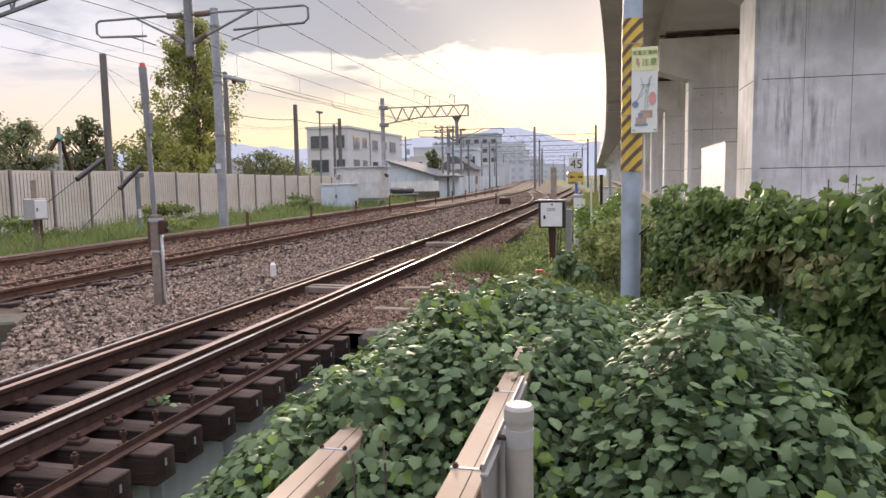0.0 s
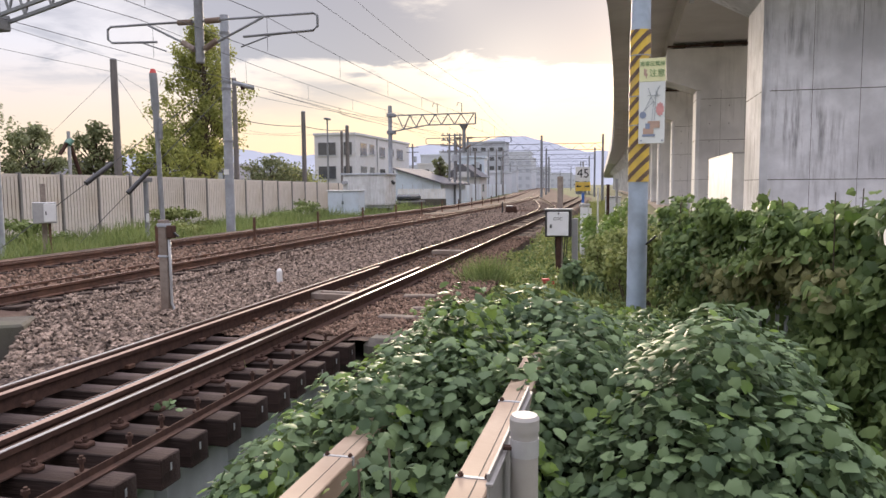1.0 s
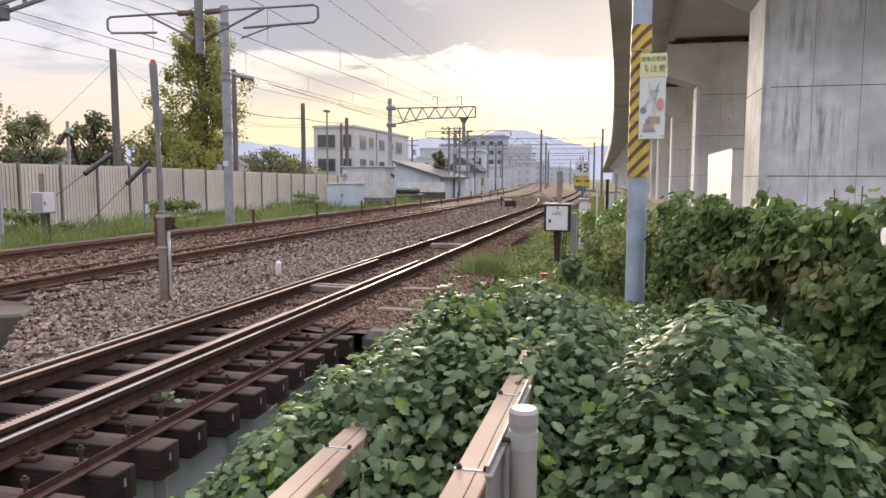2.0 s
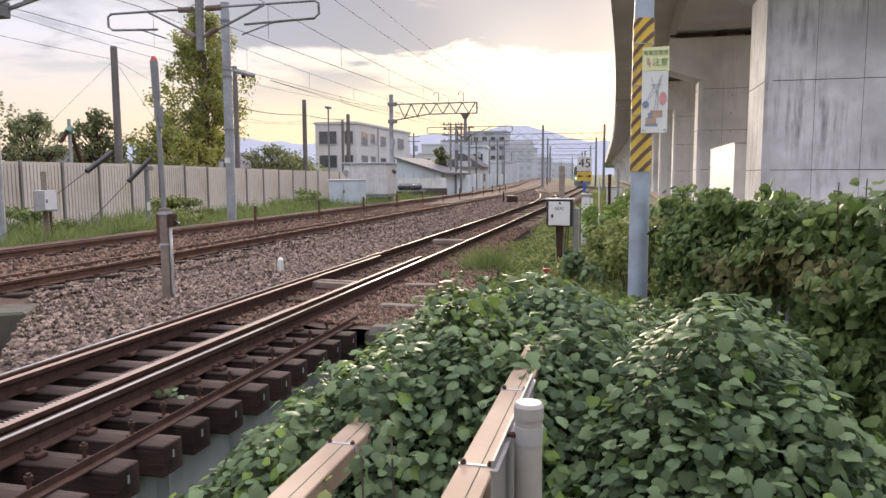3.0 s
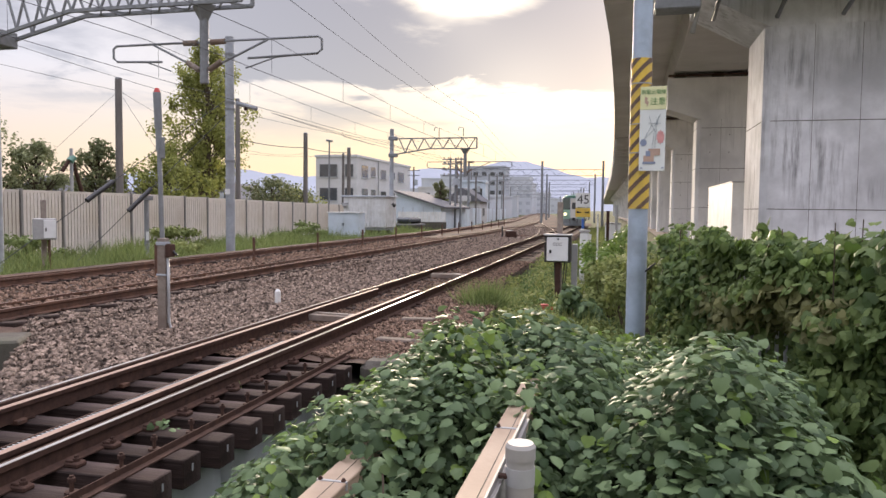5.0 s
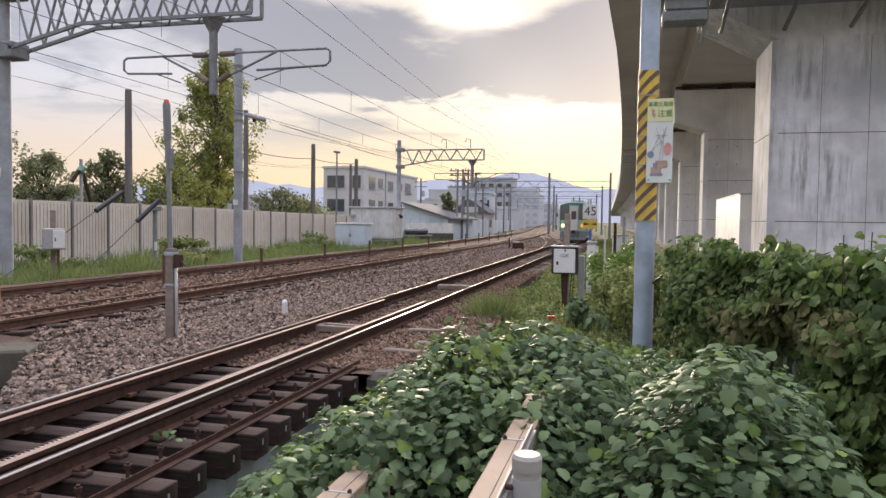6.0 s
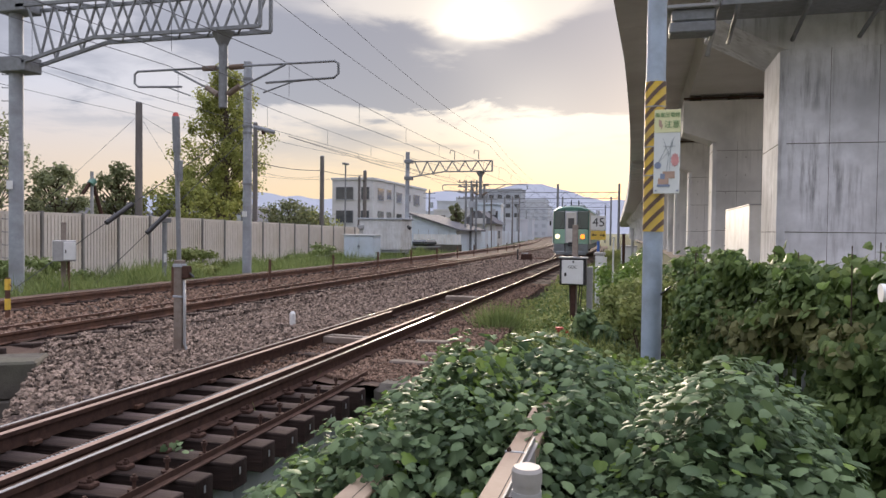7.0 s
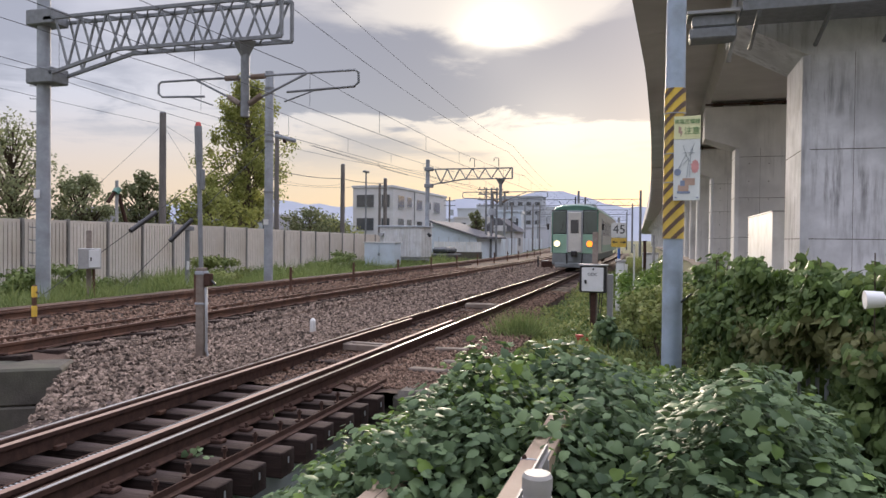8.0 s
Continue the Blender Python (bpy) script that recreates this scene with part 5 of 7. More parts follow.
def wires():
    def line(name, pts, r, label, sag=0.0, n=10):
        run = [Vector(pts[0])]
        for p, q in zip(pts, pts[1:]):
            p, q = Vector(p), Vector(q)
            run += [p.lerp(q, i / n) - Vector((0, 0, 4 * sag * (i / n) * (1 - i / n))) for i in range(1, n + 1)]
        b = tube(run, r * 0.8, 5)
        o = part(name, b, M_WIRE, None, label)
        tagged(o, label, "wire", "overhead wires")

    ys = [-25, 17.5, 50, 95, 128, 165, 205, 255, 320]
    for k, c in ((0, MID), (1, FAR)):
        line("contact_wire", [(c - bend(y) + 0.15 * (-1) ** i, y, 5.05) for i, y in enumerate(ys)], 0.011, "dark overhead contact wire above the main track", 0, 3)
        line("messenger_wire", [(c - bend(y), y, 5.95) for y in ys], 0.011, "dark overhead messenger wire above the main track", 0.35)
        dr = B()
        for i in range(22):
            y = -12 + 5 * i
            a = max(j for j in range(len(ys)) if ys[j] <= y)
            u = (y - ys[a]) / (ys[a + 1] - ys[a])
            rod(dr, (c - bend(y), y, 5.06), (c - bend(y), y, 5.95 - 4 * 0.35 * u * (1 - u)), 0.006, seg=4)
        o = part("wire_droppers", dr, M_WIRE)
        tagged(o, "thin dropper wires between messenger and contact wire", "wire", kind="stuff")
    line("feeder_wire", [(-10.2, -25, 8.1), (-10.0, 17.5, 8.1), (-10.1, 50, 7.6), (-13, 95, 7.4), (-16, 128, 7.4)], 0.012, "dark feeder wire over the lattice beams", 0.4)
    line("feeder_wire", [(-9.5, -25, 8.9), (-9.4, 17.5, 8.8), (-9.8, 50, 8.0), (-12, 95, 7.4), (-15, 128, 7.4)], 0.01, "dark feeder wire over the lattice beams", 0.4)
    line("feeder_wire", [(-17.8, -20, 6.9), (-17.9, 17.5, 6.4), (-16.5, 50, 6.4), (-20, 95, 6.4)], 0.012, "dark feeder wire along the masts", 0.5)
    for z in (5.3, 5.0):
        line("anchor_wire", [(-13.5, 26.7, 5.25), (-12.6, 50, z), (-14.5, 75, z)], 0.012, "overhead wire running down to the anchor mast", 0.15)
    line("jumper", [(-13.1, 33, 5.28), (-13.0, 33.1, 4.95), (-12.9, 37, 4.9)], 0.014, "short bent jumper wire", 0, 2)
    line("pole_wire", [(-23, 30, 6.9), (-24, -10, 8.4)], 0.013, "cable between wooden poles", 0.5)
    line("pole_wire", [(-23, 30, 6.9), (-23.0, 40.7, 5.2), (-23, 50.5, 5.6)], 0.012, "cable between wooden poles", 0.3)
    line("pole_wire", [(-23, 41, 5.7), (-23, 50.4, 6.0), (-23, 59.3, 6.35)], 0.03, "thick cable between wooden poles", 0.15)
    line("pole_wire", [(-23.2, 41, 4.9), (-23.2, 59.3, 6.3)], 0.012, "cable between wooden poles", 0.3)
    # guys with insulator sleeves
    for top, mid in (((-14.45, 24.95, 5.53), (-15.8, 19.8, 1.98)), ((-14.45, 24.95, 4.97), (-15.8, 21.7, 1.73))):
        top, mid = Vector(top), Vector(mid)
        d = (mid - top).normalized()
        g = thing("guy_wire", (0, 0, 0), 0, "steel guy wire with a thick dark sleeve near its foot", "guy wire", "guy wires")
        part("cable", rod(B(), top, mid + d * ((mid.z + 0.6) / -d.z), 0.012, seg=5), M_WIRE, g)
        part("sleeve", rod(B(), mid - d * 0.56, mid + d * 0.56, 0.08, seg=12), M_BLACK, g)
    line("stay", [(-23, 29.9, 6.9), (-24.5, 25, 2.0)], 0.01, "thin stay wire of the wooden pole", 0, 2)
    line("stay", [(-23, 29.9, 6.9), (-20.8, 32, 2.0)], 0.01, "thin stay wire of the wooden pole", 0, 2)


wires()


def wood_poles():
    for (x, y, top, r) in ((-23, 29.9, 7.45, 0.17), (-23, 40.7, 8.1, 0.15), (-23, 50.5, 7.05, 0.17), (-23, 59.3, 6.7, 0.17), (-23.4, 59.0, 6.2, 0.12)):
        g = thing("wooden_pole", (x, y, 0), 0, "grey-brown wooden utility pole behind the barrier", "pole", "wooden poles")
        part("shaft", rod(B(), (0, 0, -0.6), (0, 0, top), r * 1.1, r * 0.9, 12), M_WOODPOLE, g)
        part("cap", rod(B(), (0, 0, top), (0, 0, top + 0.06), r * 0.95, r * 0.7, 12), M_MAST, g)
    g = thing("lamp_pole", (-23, 55, 0), 0, "thin dark lamp pole with a flat head", "lamp")
    part("shaft", rod(B(), (0, 0, -0.6), (0, 0, 6.85), 0.08, 0.06, 10), M_MAST, g)
    part("lamp_head", box(B(), (-0.15, -0.4, 6.85), (0.15, 0.4, 7.0), 0.03), M_MAST, g)
    g = thing("braced_post", (-22, 25.7, 0), 0, "grey post with green brackets and slanting braces", "post")
    part("shaft", rod(B(), (0, 0, -0.6), (0, 0, 3.85), 0.07, seg=10), M_GALV, g)
    part("brace", rod(B(), (0, 0, 3.5), (-0.1, 0.75, 1.9), 0.08, seg=8), M_RAIL_DARK, g)
    part("brace", rod(B(), (0, 0, 3.5), (-0.1, -0.4, 2.9), 0.08, seg=8), M_RAIL_DARK, g)
    part("bracket", rod(B(), (0, -0.1, 3.3), (0, 0.1, 3.5), 0.15, seg=10), M_TRAIN_GREEN, g)


wood_poles()
# ---- buildings beyond the barrier ----
def window(parent, x, y, z, w, h, axis, out, panes=2):
    """A framed window on a face whose outward direction is axis ('x' or 'y') times out."""
    def bx(u0, u1, z0, z1, d0, d1):
        lo, hi = min(d0 * out, d1 * out), max(d0 * out, d1 * out)
        if axis == "x":
            return box(B(), (x + lo, y + u0, z + z0), (x + hi, y + u1, z + z1))
        return box(B(), (x + u0, y + lo, z + z0), (x + u1, y + hi, z + z1))
    f = part("window", bx(-w / 2 - 0.06, w / 2 + 0.06, -0.06, h + 0.06, 0.0, 0.06), M_GALV, parent)
    for k in range(panes):
        a = -w / 2 + k * w / panes
        part("pane", bx(a + 0.02, a + w / panes - 0.02, 0.0, h, 0.06, 0.075), M_GLASS_DARK, f)
    part("sill", bx(-w / 2 - 0.1, w / 2 + 0.1, -0.12, -0.06, 0.0, 0.14), M_GREY_SIDING, f)
    return f


def buildings():
    g = thing("office_building", (0, 0, 0), 0, "three-storey pale plastered building with flat roof", "building")
    part("wall", box(B(), (-41.9, 95, -0.6), (-35.8, 121, 8.6)), M_PLASTER, g)
    r = part("parapet", box(B(), (-42.05, 94.85, 8.6), (-35.65, 121.15, 8.95), 0.03), M_PLASTER, g)
    for z in (5.9, 2.6, -0.2):
        window(g, -40.0, 95, z, 2.6, 1.7, "y", -1, 2)
        window(g, -36.9, 95, z, 1.2, 1.7, "y", -1, 2)
        for y, w, h, zz in ((98.2, 2.4, 1.7, 0), (101.8, 1.9, 1.3, 0.35), (106.5, 2.4, 1.4, 0.1), (111.5, 1.4, 1.0, 0.4), (115.5, 3.2, 1.6, 0)):
            window(g, -35.8, y, z + zz, w, h, "x", 1, 2)
    part("vent_pipe", rod(B(), (-35.7, 104, 0), (-35.7, 104, 8.6), 0.08), M_GALV, g)

    g = thing("prefab_hut", (0, 0, 0), 0, "white ribbed prefabricated equipment hut on short legs", "hut")
    part("wall", box(B(), (-18.95, 48.0, 0.2), (-15.85, 50.3, 2.3)), M_WHITE, g)
    part("roof", box(B(), (-19.1, 47.85, 2.3), (-15.7, 50.45, 2.42), 0.02), M_GREY_SIDING, g)
    for k in range(14):
        x = -18.9 + k * 0.228
        part("rib", box(B(), (x, 47.94, 0.25), (x + 0.07, 48.0, 2.28)), M_WHITE, g)
    for k in range(6):
        y = 48.15 + k * 0.38
        part("rib", box(B(), (-15.85, y, 0.25), (-15.79, y + 0.06, 2.28)), M_WHITE, g)
    part("base_beam", box(B(), (-18.85, 48.1, 0.0), (-15.95, 50.2, 0.2)), M_GREY_SIDING, g)
    for x in (-18.8, -17.6, -16.3):
        for y in (48.2, 50.1):
            part("leg", box(B(), (x - 0.12, y - 0.12, -0.7), (x + 0.12, y + 0.12, 0.0)), M_CONC_DARK, g)
    part("wall_lamp", box(B(), (-18.95, 47.7, 1.65), (-18.6, 48.0, 1.9), 0.03), M_GALV, g)
    part("wall_lamp", rod(B(), (-15.85, 49.4, 1.85), (-15.6, 49.4, 1.7), 0.12, seg=10), M_BLACK, g)

    g = thing("cabinet", (0, 0, 0), 0, "pale blue steel cabinet with double doors", "cabinet")
    part("body", box(B(), (-18.85, 45.0, -0.35), (-16.7, 46.2, 1.2), 0.01), M_BLUE_PANEL, g)
    part("top_cover", box(B(), (-18.92, 44.9, 1.2), (-16.63, 46.3, 1.26), 0.01), M_WHITE, g)
    for x0, x1 in ((-18.8, -17.8), (-17.77, -16.75)):
        d = part("door", box(B(), (x0, 44.96, -0.25), (x1, 45.0, 1.15), 0.008), M_BLUE_PANEL, g)
        part("handle", box(B(), (-17.84 if x0 < -18 else -17.75, 44.93, 0.35), (-17.81 if x0 < -18 else -17.72, 44.96, 0.55)), M_BLACK, d)
    part("plinth", box(B(), (-18.9, 44.95, -0.75), (-16.65, 46.25, -0.35)), M_CONC_DARK, g)

    g = thing("storage_shed", (0, 0, 0), 0, "blue-grey metal shed with a pitched roof", "shed")
    b = B()
    prof = [(-22.7, -0.6), (-22.7, 3.25), (-17.9, 1.75), (-17.9, -0.6)]
    fr = [b.verts.new((x, 72, z)) for x, z in prof]
    bk = [b.verts.new((x, 84, z)) for x, z in prof]
    for i in range(4):
        b.faces.new((fr[i], fr[(i + 1) % 4], bk[(i + 1) % 4], bk[i]))
    b.faces.new(fr[::-1]), b.faces.new(bk)
    bmesh.ops.recalc_face_normals(b, faces=b.faces[:])
    part("wall", b, M_BLUE_PANEL, g)
    b = B()
    vs = [b.verts.new(v) for v in ((-23.0, 71.6, 3.45), (-17.4, 71.6, 1.75), (-17.4, 84.4, 1.75), (-23.0, 84.4, 3.45))]
    vs2 = [b.verts.new(v.co + Vector((0, 0, -0.18))) for v in vs]
    b.faces.new(vs), b.faces.new(vs2[::-1])
    for i in range(4):
        b.faces.new((vs[i], vs2[i], vs2[(i + 1) % 4], vs[(i + 1) % 4]))
    bmesh.ops.recalc_face_normals(b, faces=b.faces[:])
    part("roof", b, M_ROOF, g)
    for k in range(4):
        part("siding_seam", box(B(), (-22.0 + k * 1.1, 71.95, -0.5), (-21.94 + k * 1.1, 72.0, 1.7)), M_GREY_SIDING, g)

    f = thing("white_fence", (0, 0, 0), 0, "white panel fence on a low concrete wall", "fence")
    for k in range(13):
        x0 = -20.6 + k * 0.36
        part("fence_panel", box(B(), (x0, 66 + 0.0 * k, 0.3), (x0 + 0.32, 66.06, 1.25)), M_WHITE, f)
    part("base_wall", box(B(), (-20.7, 65.95, -0.6), (-15.9, 66.15, 0.3)), M_CONC_DARK, f)

    for (x, y, w, d, h, rh, lab, mat) in ((-22.8, 108, 5, 6, 2.8, 1.9, "low house with dark tiled roof and pale walls", M_PLASTER), (-46, 74, 8, 9, 2.6, 2.2, "low house with grey tiled roof", M_GREY_SIDING),
                                         (-37, 64, 6, 7, 2.2, 1.6, "low house with grey tiled roof", M_GREY_SIDING), (-60, 90, 9, 9, 3.2, 2.5, "low house with grey tiled roof", M_PLASTER),
                                         (-34, 40, 4, 6, 1.9, 1.4, "pale house gable behind the trees", M_PLASTER)):
        g = thing("house", (x, y, -0.6), 0, lab, "house", "houses")
        part("wall", box(B(), (-w / 2, -d / 2, 0), (w / 2, d / 2, h + 0.6)), mat, g)
        b = B()
        e = 0.5
        lo = [b.verts.new(v) for v in ((-w / 2 - e, -d / 2 - e, h + 0.5), (w / 2 + e, -d / 2 - e, h + 0.5), (w / 2 + e, d / 2 + e, h + 0.5), (-w / 2 - e, d / 2 + e, h + 0.5))]
        up = [b.verts.new(v) for v in ((0, -d / 2 - e, h + 0.6 + rh), (0, d / 2 + e, h + 0.6 + rh))]
        b.faces.new((lo[0], lo[1], up[0])), b.faces.new((lo[2], lo[3], up[1]))
        b.faces.new((lo[1], lo[2], up[1], up[0])), b.faces.new((lo[3], lo[0], up[0], up[1])), b.faces.new(lo[::-1])
        part("roof", b, M_ROOF, g)
        part("gable", box(B(), (-w / 4, -d / 2 - 0.52, h + 0.5), (w / 4, -d / 2 - 0.48, h + 0.5 + rh * 0.45)), mat, g)
        window(g, 0.3, -d / 2, 1.2, 1.5, 1.1, "y", -1, 2)
        window(g, w / 2, 0, 1.2, 1.5, 1.1, "x", 1, 2)

    rng = random.Random(12)
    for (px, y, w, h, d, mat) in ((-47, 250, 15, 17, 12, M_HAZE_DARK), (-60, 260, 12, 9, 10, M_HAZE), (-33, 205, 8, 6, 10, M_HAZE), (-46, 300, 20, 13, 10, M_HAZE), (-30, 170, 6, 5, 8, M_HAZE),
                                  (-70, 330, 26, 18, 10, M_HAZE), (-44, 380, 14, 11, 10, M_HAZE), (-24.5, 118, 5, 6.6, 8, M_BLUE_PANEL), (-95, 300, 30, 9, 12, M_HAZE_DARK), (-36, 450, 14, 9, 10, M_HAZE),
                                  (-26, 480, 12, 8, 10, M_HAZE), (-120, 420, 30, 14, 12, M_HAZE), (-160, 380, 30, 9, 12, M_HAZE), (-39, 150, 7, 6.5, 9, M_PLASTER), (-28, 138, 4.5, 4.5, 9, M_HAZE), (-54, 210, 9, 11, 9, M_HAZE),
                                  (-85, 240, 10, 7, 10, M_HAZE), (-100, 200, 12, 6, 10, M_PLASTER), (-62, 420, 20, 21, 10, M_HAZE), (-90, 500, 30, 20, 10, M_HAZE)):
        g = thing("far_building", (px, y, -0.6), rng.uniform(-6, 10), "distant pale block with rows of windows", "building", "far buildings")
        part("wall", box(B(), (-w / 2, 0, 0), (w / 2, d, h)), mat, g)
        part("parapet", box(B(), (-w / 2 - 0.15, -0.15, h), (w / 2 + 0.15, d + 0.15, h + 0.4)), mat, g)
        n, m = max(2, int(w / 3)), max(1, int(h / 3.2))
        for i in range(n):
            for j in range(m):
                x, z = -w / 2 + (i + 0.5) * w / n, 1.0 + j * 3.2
                # Panes on the haze-coloured blocks are paled by haze as well.
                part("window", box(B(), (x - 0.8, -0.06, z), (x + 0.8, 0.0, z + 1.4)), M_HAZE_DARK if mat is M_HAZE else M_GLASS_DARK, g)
    # pale trackside fence along the left of the main tracks, far off
    f = thing("trackside_fence", (0, 0, 0), 0, "pale panel fence along the far main track", "fence")
    for k in range(40):
        y = 84 + k * 3.0
        x = -17.2 - bend(y)
        a = math.atan(-(bend(y + 1.5) - bend(y - 1.5)) / 3)
        p = part("fence_panel", box(B(), (-0.05, -1.45, -0.6), (0.05, 1.45, 1.7)), M_BLUE_PANEL if k % 3 else M_HAZE, f)
        p.location, p.rotation_euler = (x, y, 0), (0, 0, -a)
    for (x, y, h) in ((-29, 100, 7.5), (-19.5, 98, 6.5), (-22, 130, 8), (-24, 150, 9), (-33, 160, 10), (-19, 84, 6.8), (-40, 180, 11)):
        g = thing("far_pole", (x, y, 0), 0, "distant utility pole with crossarms", "pole", "far poles")
        part("shaft", rod(B(), (0, 0, -0.6), (0, 0, h), 0.15, 0.11, 8), M_WOODPOLE, g)
        for z in (h - 0.5, h - 1.2):
            part("crossarm", bar(B(), (-0.9, 0, z), (0.9, 0, z), 0.1, 0.1), M_MAST, g)
        part("transformer", rod(B(), (0.35, 0, h - 2.6), (0.35, 0, h - 1.8), 0.25, seg=10), M_GREY_SIDING, g)
    g = thing("lattice_pylon", (-17.9, 78, 0), 0, "cluster of dark steel poles with crossarms and cables", "pylon")
    for x in (-0.5, 0.1, 0.7):
        part("leg", rod(B(), (x, 0, -0.6), (x, 0.1, 7.2), 0.14, 0.1, 8), M_MAST, g)
    for z in (5.2, 5.9, 6.5, 7.0):
        part("crossarm", bar(B(), (-1.4, 0, z), (1.4, 0, z), 0.12, 0.12), M_MAST, g)
        for x in (-1.2, -0.7, 0.4, 1.2):
            part("insulator", rod(B(), (x, 0, z), (x, 0, z + 0.28), 0.06, seg=6), M_CONC_SLEEPER, g)
    for z in (1, 2, 3, 4):
        part("brace", bar(B(), (-0.5, 0, z), (0.7, 0, z + 0.9), 0.07, 0.07), M_MAST, g)
    part("drum", rod(B(), (0.2, -0.2, 4.2), (0.2, -0.2, 4.9), 0.35, seg=12), M_GREY_SIDING, g)
    # Made-up dark car shape in place of rail-equipment clutter.
    g = thing("parked_car", (-17.9, 60.5, -0.6), 80, "dark car shape standing in for rail equipment clutter", "car")
    part("body", box(B(), (-1.9, -0.8, 0.3), (1.9, 0.8, 0.85), 0.12), M_BLACK, g)
    part("cabin", box(B(), (-1.1, -0.7, 0.85), (1.2, 0.7, 1.4), 0.18), M_GLASS_DARK, g)
    for x in (-1.2, 1.2):
        for s in (-0.78, 0.78):
            part("wheel", rod(B(), (x, s - 0.1, 0.32), (x, s + 0.1, 0.32), 0.32, seg=14), M_BLACK, g)


buildings()


def mountains():
    v, f = [], []
    n = 160
    for i in range(n + 1):
        a = radians(-50 + 75 * i / n)
        az = -50 + 75 * i / n
        h = 60 + 125 * smooth_step(-42, -32, az) + 90 * noise.fractal((az * 0.09, 2.3, 0), 1.0, 2.1, 5) + 45 * math.exp(-((az + 8) / 5) ** 2)
        d = 3800
        for z, dd in ((-60, d - 900), (h * 0.55, d - 300), (h, d)):
            v.append((math.sin(a) * dd, math.cos(a) * dd, z))
    for i in range(n):
        for j in range(2):
            p = i * 3 + j
            f.append((p, p + 3, p + 4, p + 1))
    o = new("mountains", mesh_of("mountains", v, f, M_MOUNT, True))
    tagged(o, "hazy blue-grey mountain ridge on the horizon", "mountains", kind="structure")


mountains()


# ---- plants ----
def leaf_shape(lobes=True):
    """A broad, softly lobed leaf about one unit long, folded along its rib."""
    half = [(0.18, -0.08), (0.41, 0.0), (0.51, 0.2), (0.41, 0.36), (0.49, 0.51), (0.33, 0.65), (0.14, 0.86)]
    if not lobes:
        half = [(0.2, 0.12), (0.34, 0.42), (0.2, 0.8)]
    rim = [(0, 0.02, 0)] + [(x, y, -0.25 * x - 0.2 * max(0, y - 0.45)) for x, y in half] + [(0, 1, -0.12)] + [(-x, y, -0.17 * x - 0.2 * max(0, y - 0.45)) for x, y in half[::-1]]
    v = [(0, 0.38, 0.035)] + rim
    n = len(rim)
    return v, [(0, i + 1, (i + 1) % n + 1) for i in range(n)]


LEAF_V, LEAF_F = leaf_shape()
SIMPLE_V, SIMPLE_F = leaf_shape(False)


def leaf_frames(rng, pts, normals, size, jitter=0.55, droop=0.5):
    """3x4 placements for leaves that lie on a surface: face along the normal with jitter, tips hanging downhill."""
    n = len(pts)
    nn = normals + rng.normal(0, jitter, (n, 3))
    nn /= np.linalg.norm(nn, axis=1)[:, None]
    down = np.tile(np.array([0, 0, -droop]), (n, 1)) + rng.normal(0, 0.55, (n, 3))
    tip = down - nn * (down * nn).sum(1)[:, None]
    tip /= np.linalg.norm(tip, axis=1)[:, None]
    side = np.cross(tip, nn)
    s = size[:, None]
    return np.stack([side * s, tip * s, nn * s, pts], 2)


def vine_height(x, y):
    """Top of the creeper that has grown over the near bank."""
    z = 0.76 - 0.15 * max(0.0, y - 4.0) - 0.006 * max(0.0, y - 4.0) ** 2
    z = max(z, -0.5)
    front = 3.0 - 0.3 * smooth_step(-0.25, 0.15, x)
    z -= 1.5 * (1 - smooth_step(front - 0.55, front + 0.45, y)) ** 1.2
    z += 0.22 * math.exp(-((x - 0.46) / 0.32) ** 2 - ((y - 3.5) / 0.6) ** 2)
    z -= 0.14 * math.exp(-((x - 0.08) / 0.2) ** 2 - ((y - 4.2) / 1.0) ** 2)
    z += 0.12 * math.exp(-((x + 0.55) / 0.4) ** 2 - ((y - 4.3) / 0.8) ** 2)
    if x < -0.9:
        slope = 0.38 + 0.8 * (x + 1.4) - 1.6 * max(0.0, -2.05 - x)
        z = min(z, max(slope, -1.9)) if y < 7.6 else z
    z -= 1.1 * smooth_step(0.62, 1.25, x)
    z += 0.2 * noise.noise((x * 2.4, y * 2.2, 1)) + 0.1 * noise.noise((x * 5.5, y * 5, 7))
    z -= 0.22 * max(0.0, 0.16 - abs(noise.noise((x * 1.9, y * 1.5, 23)))) / 0.16
    return z


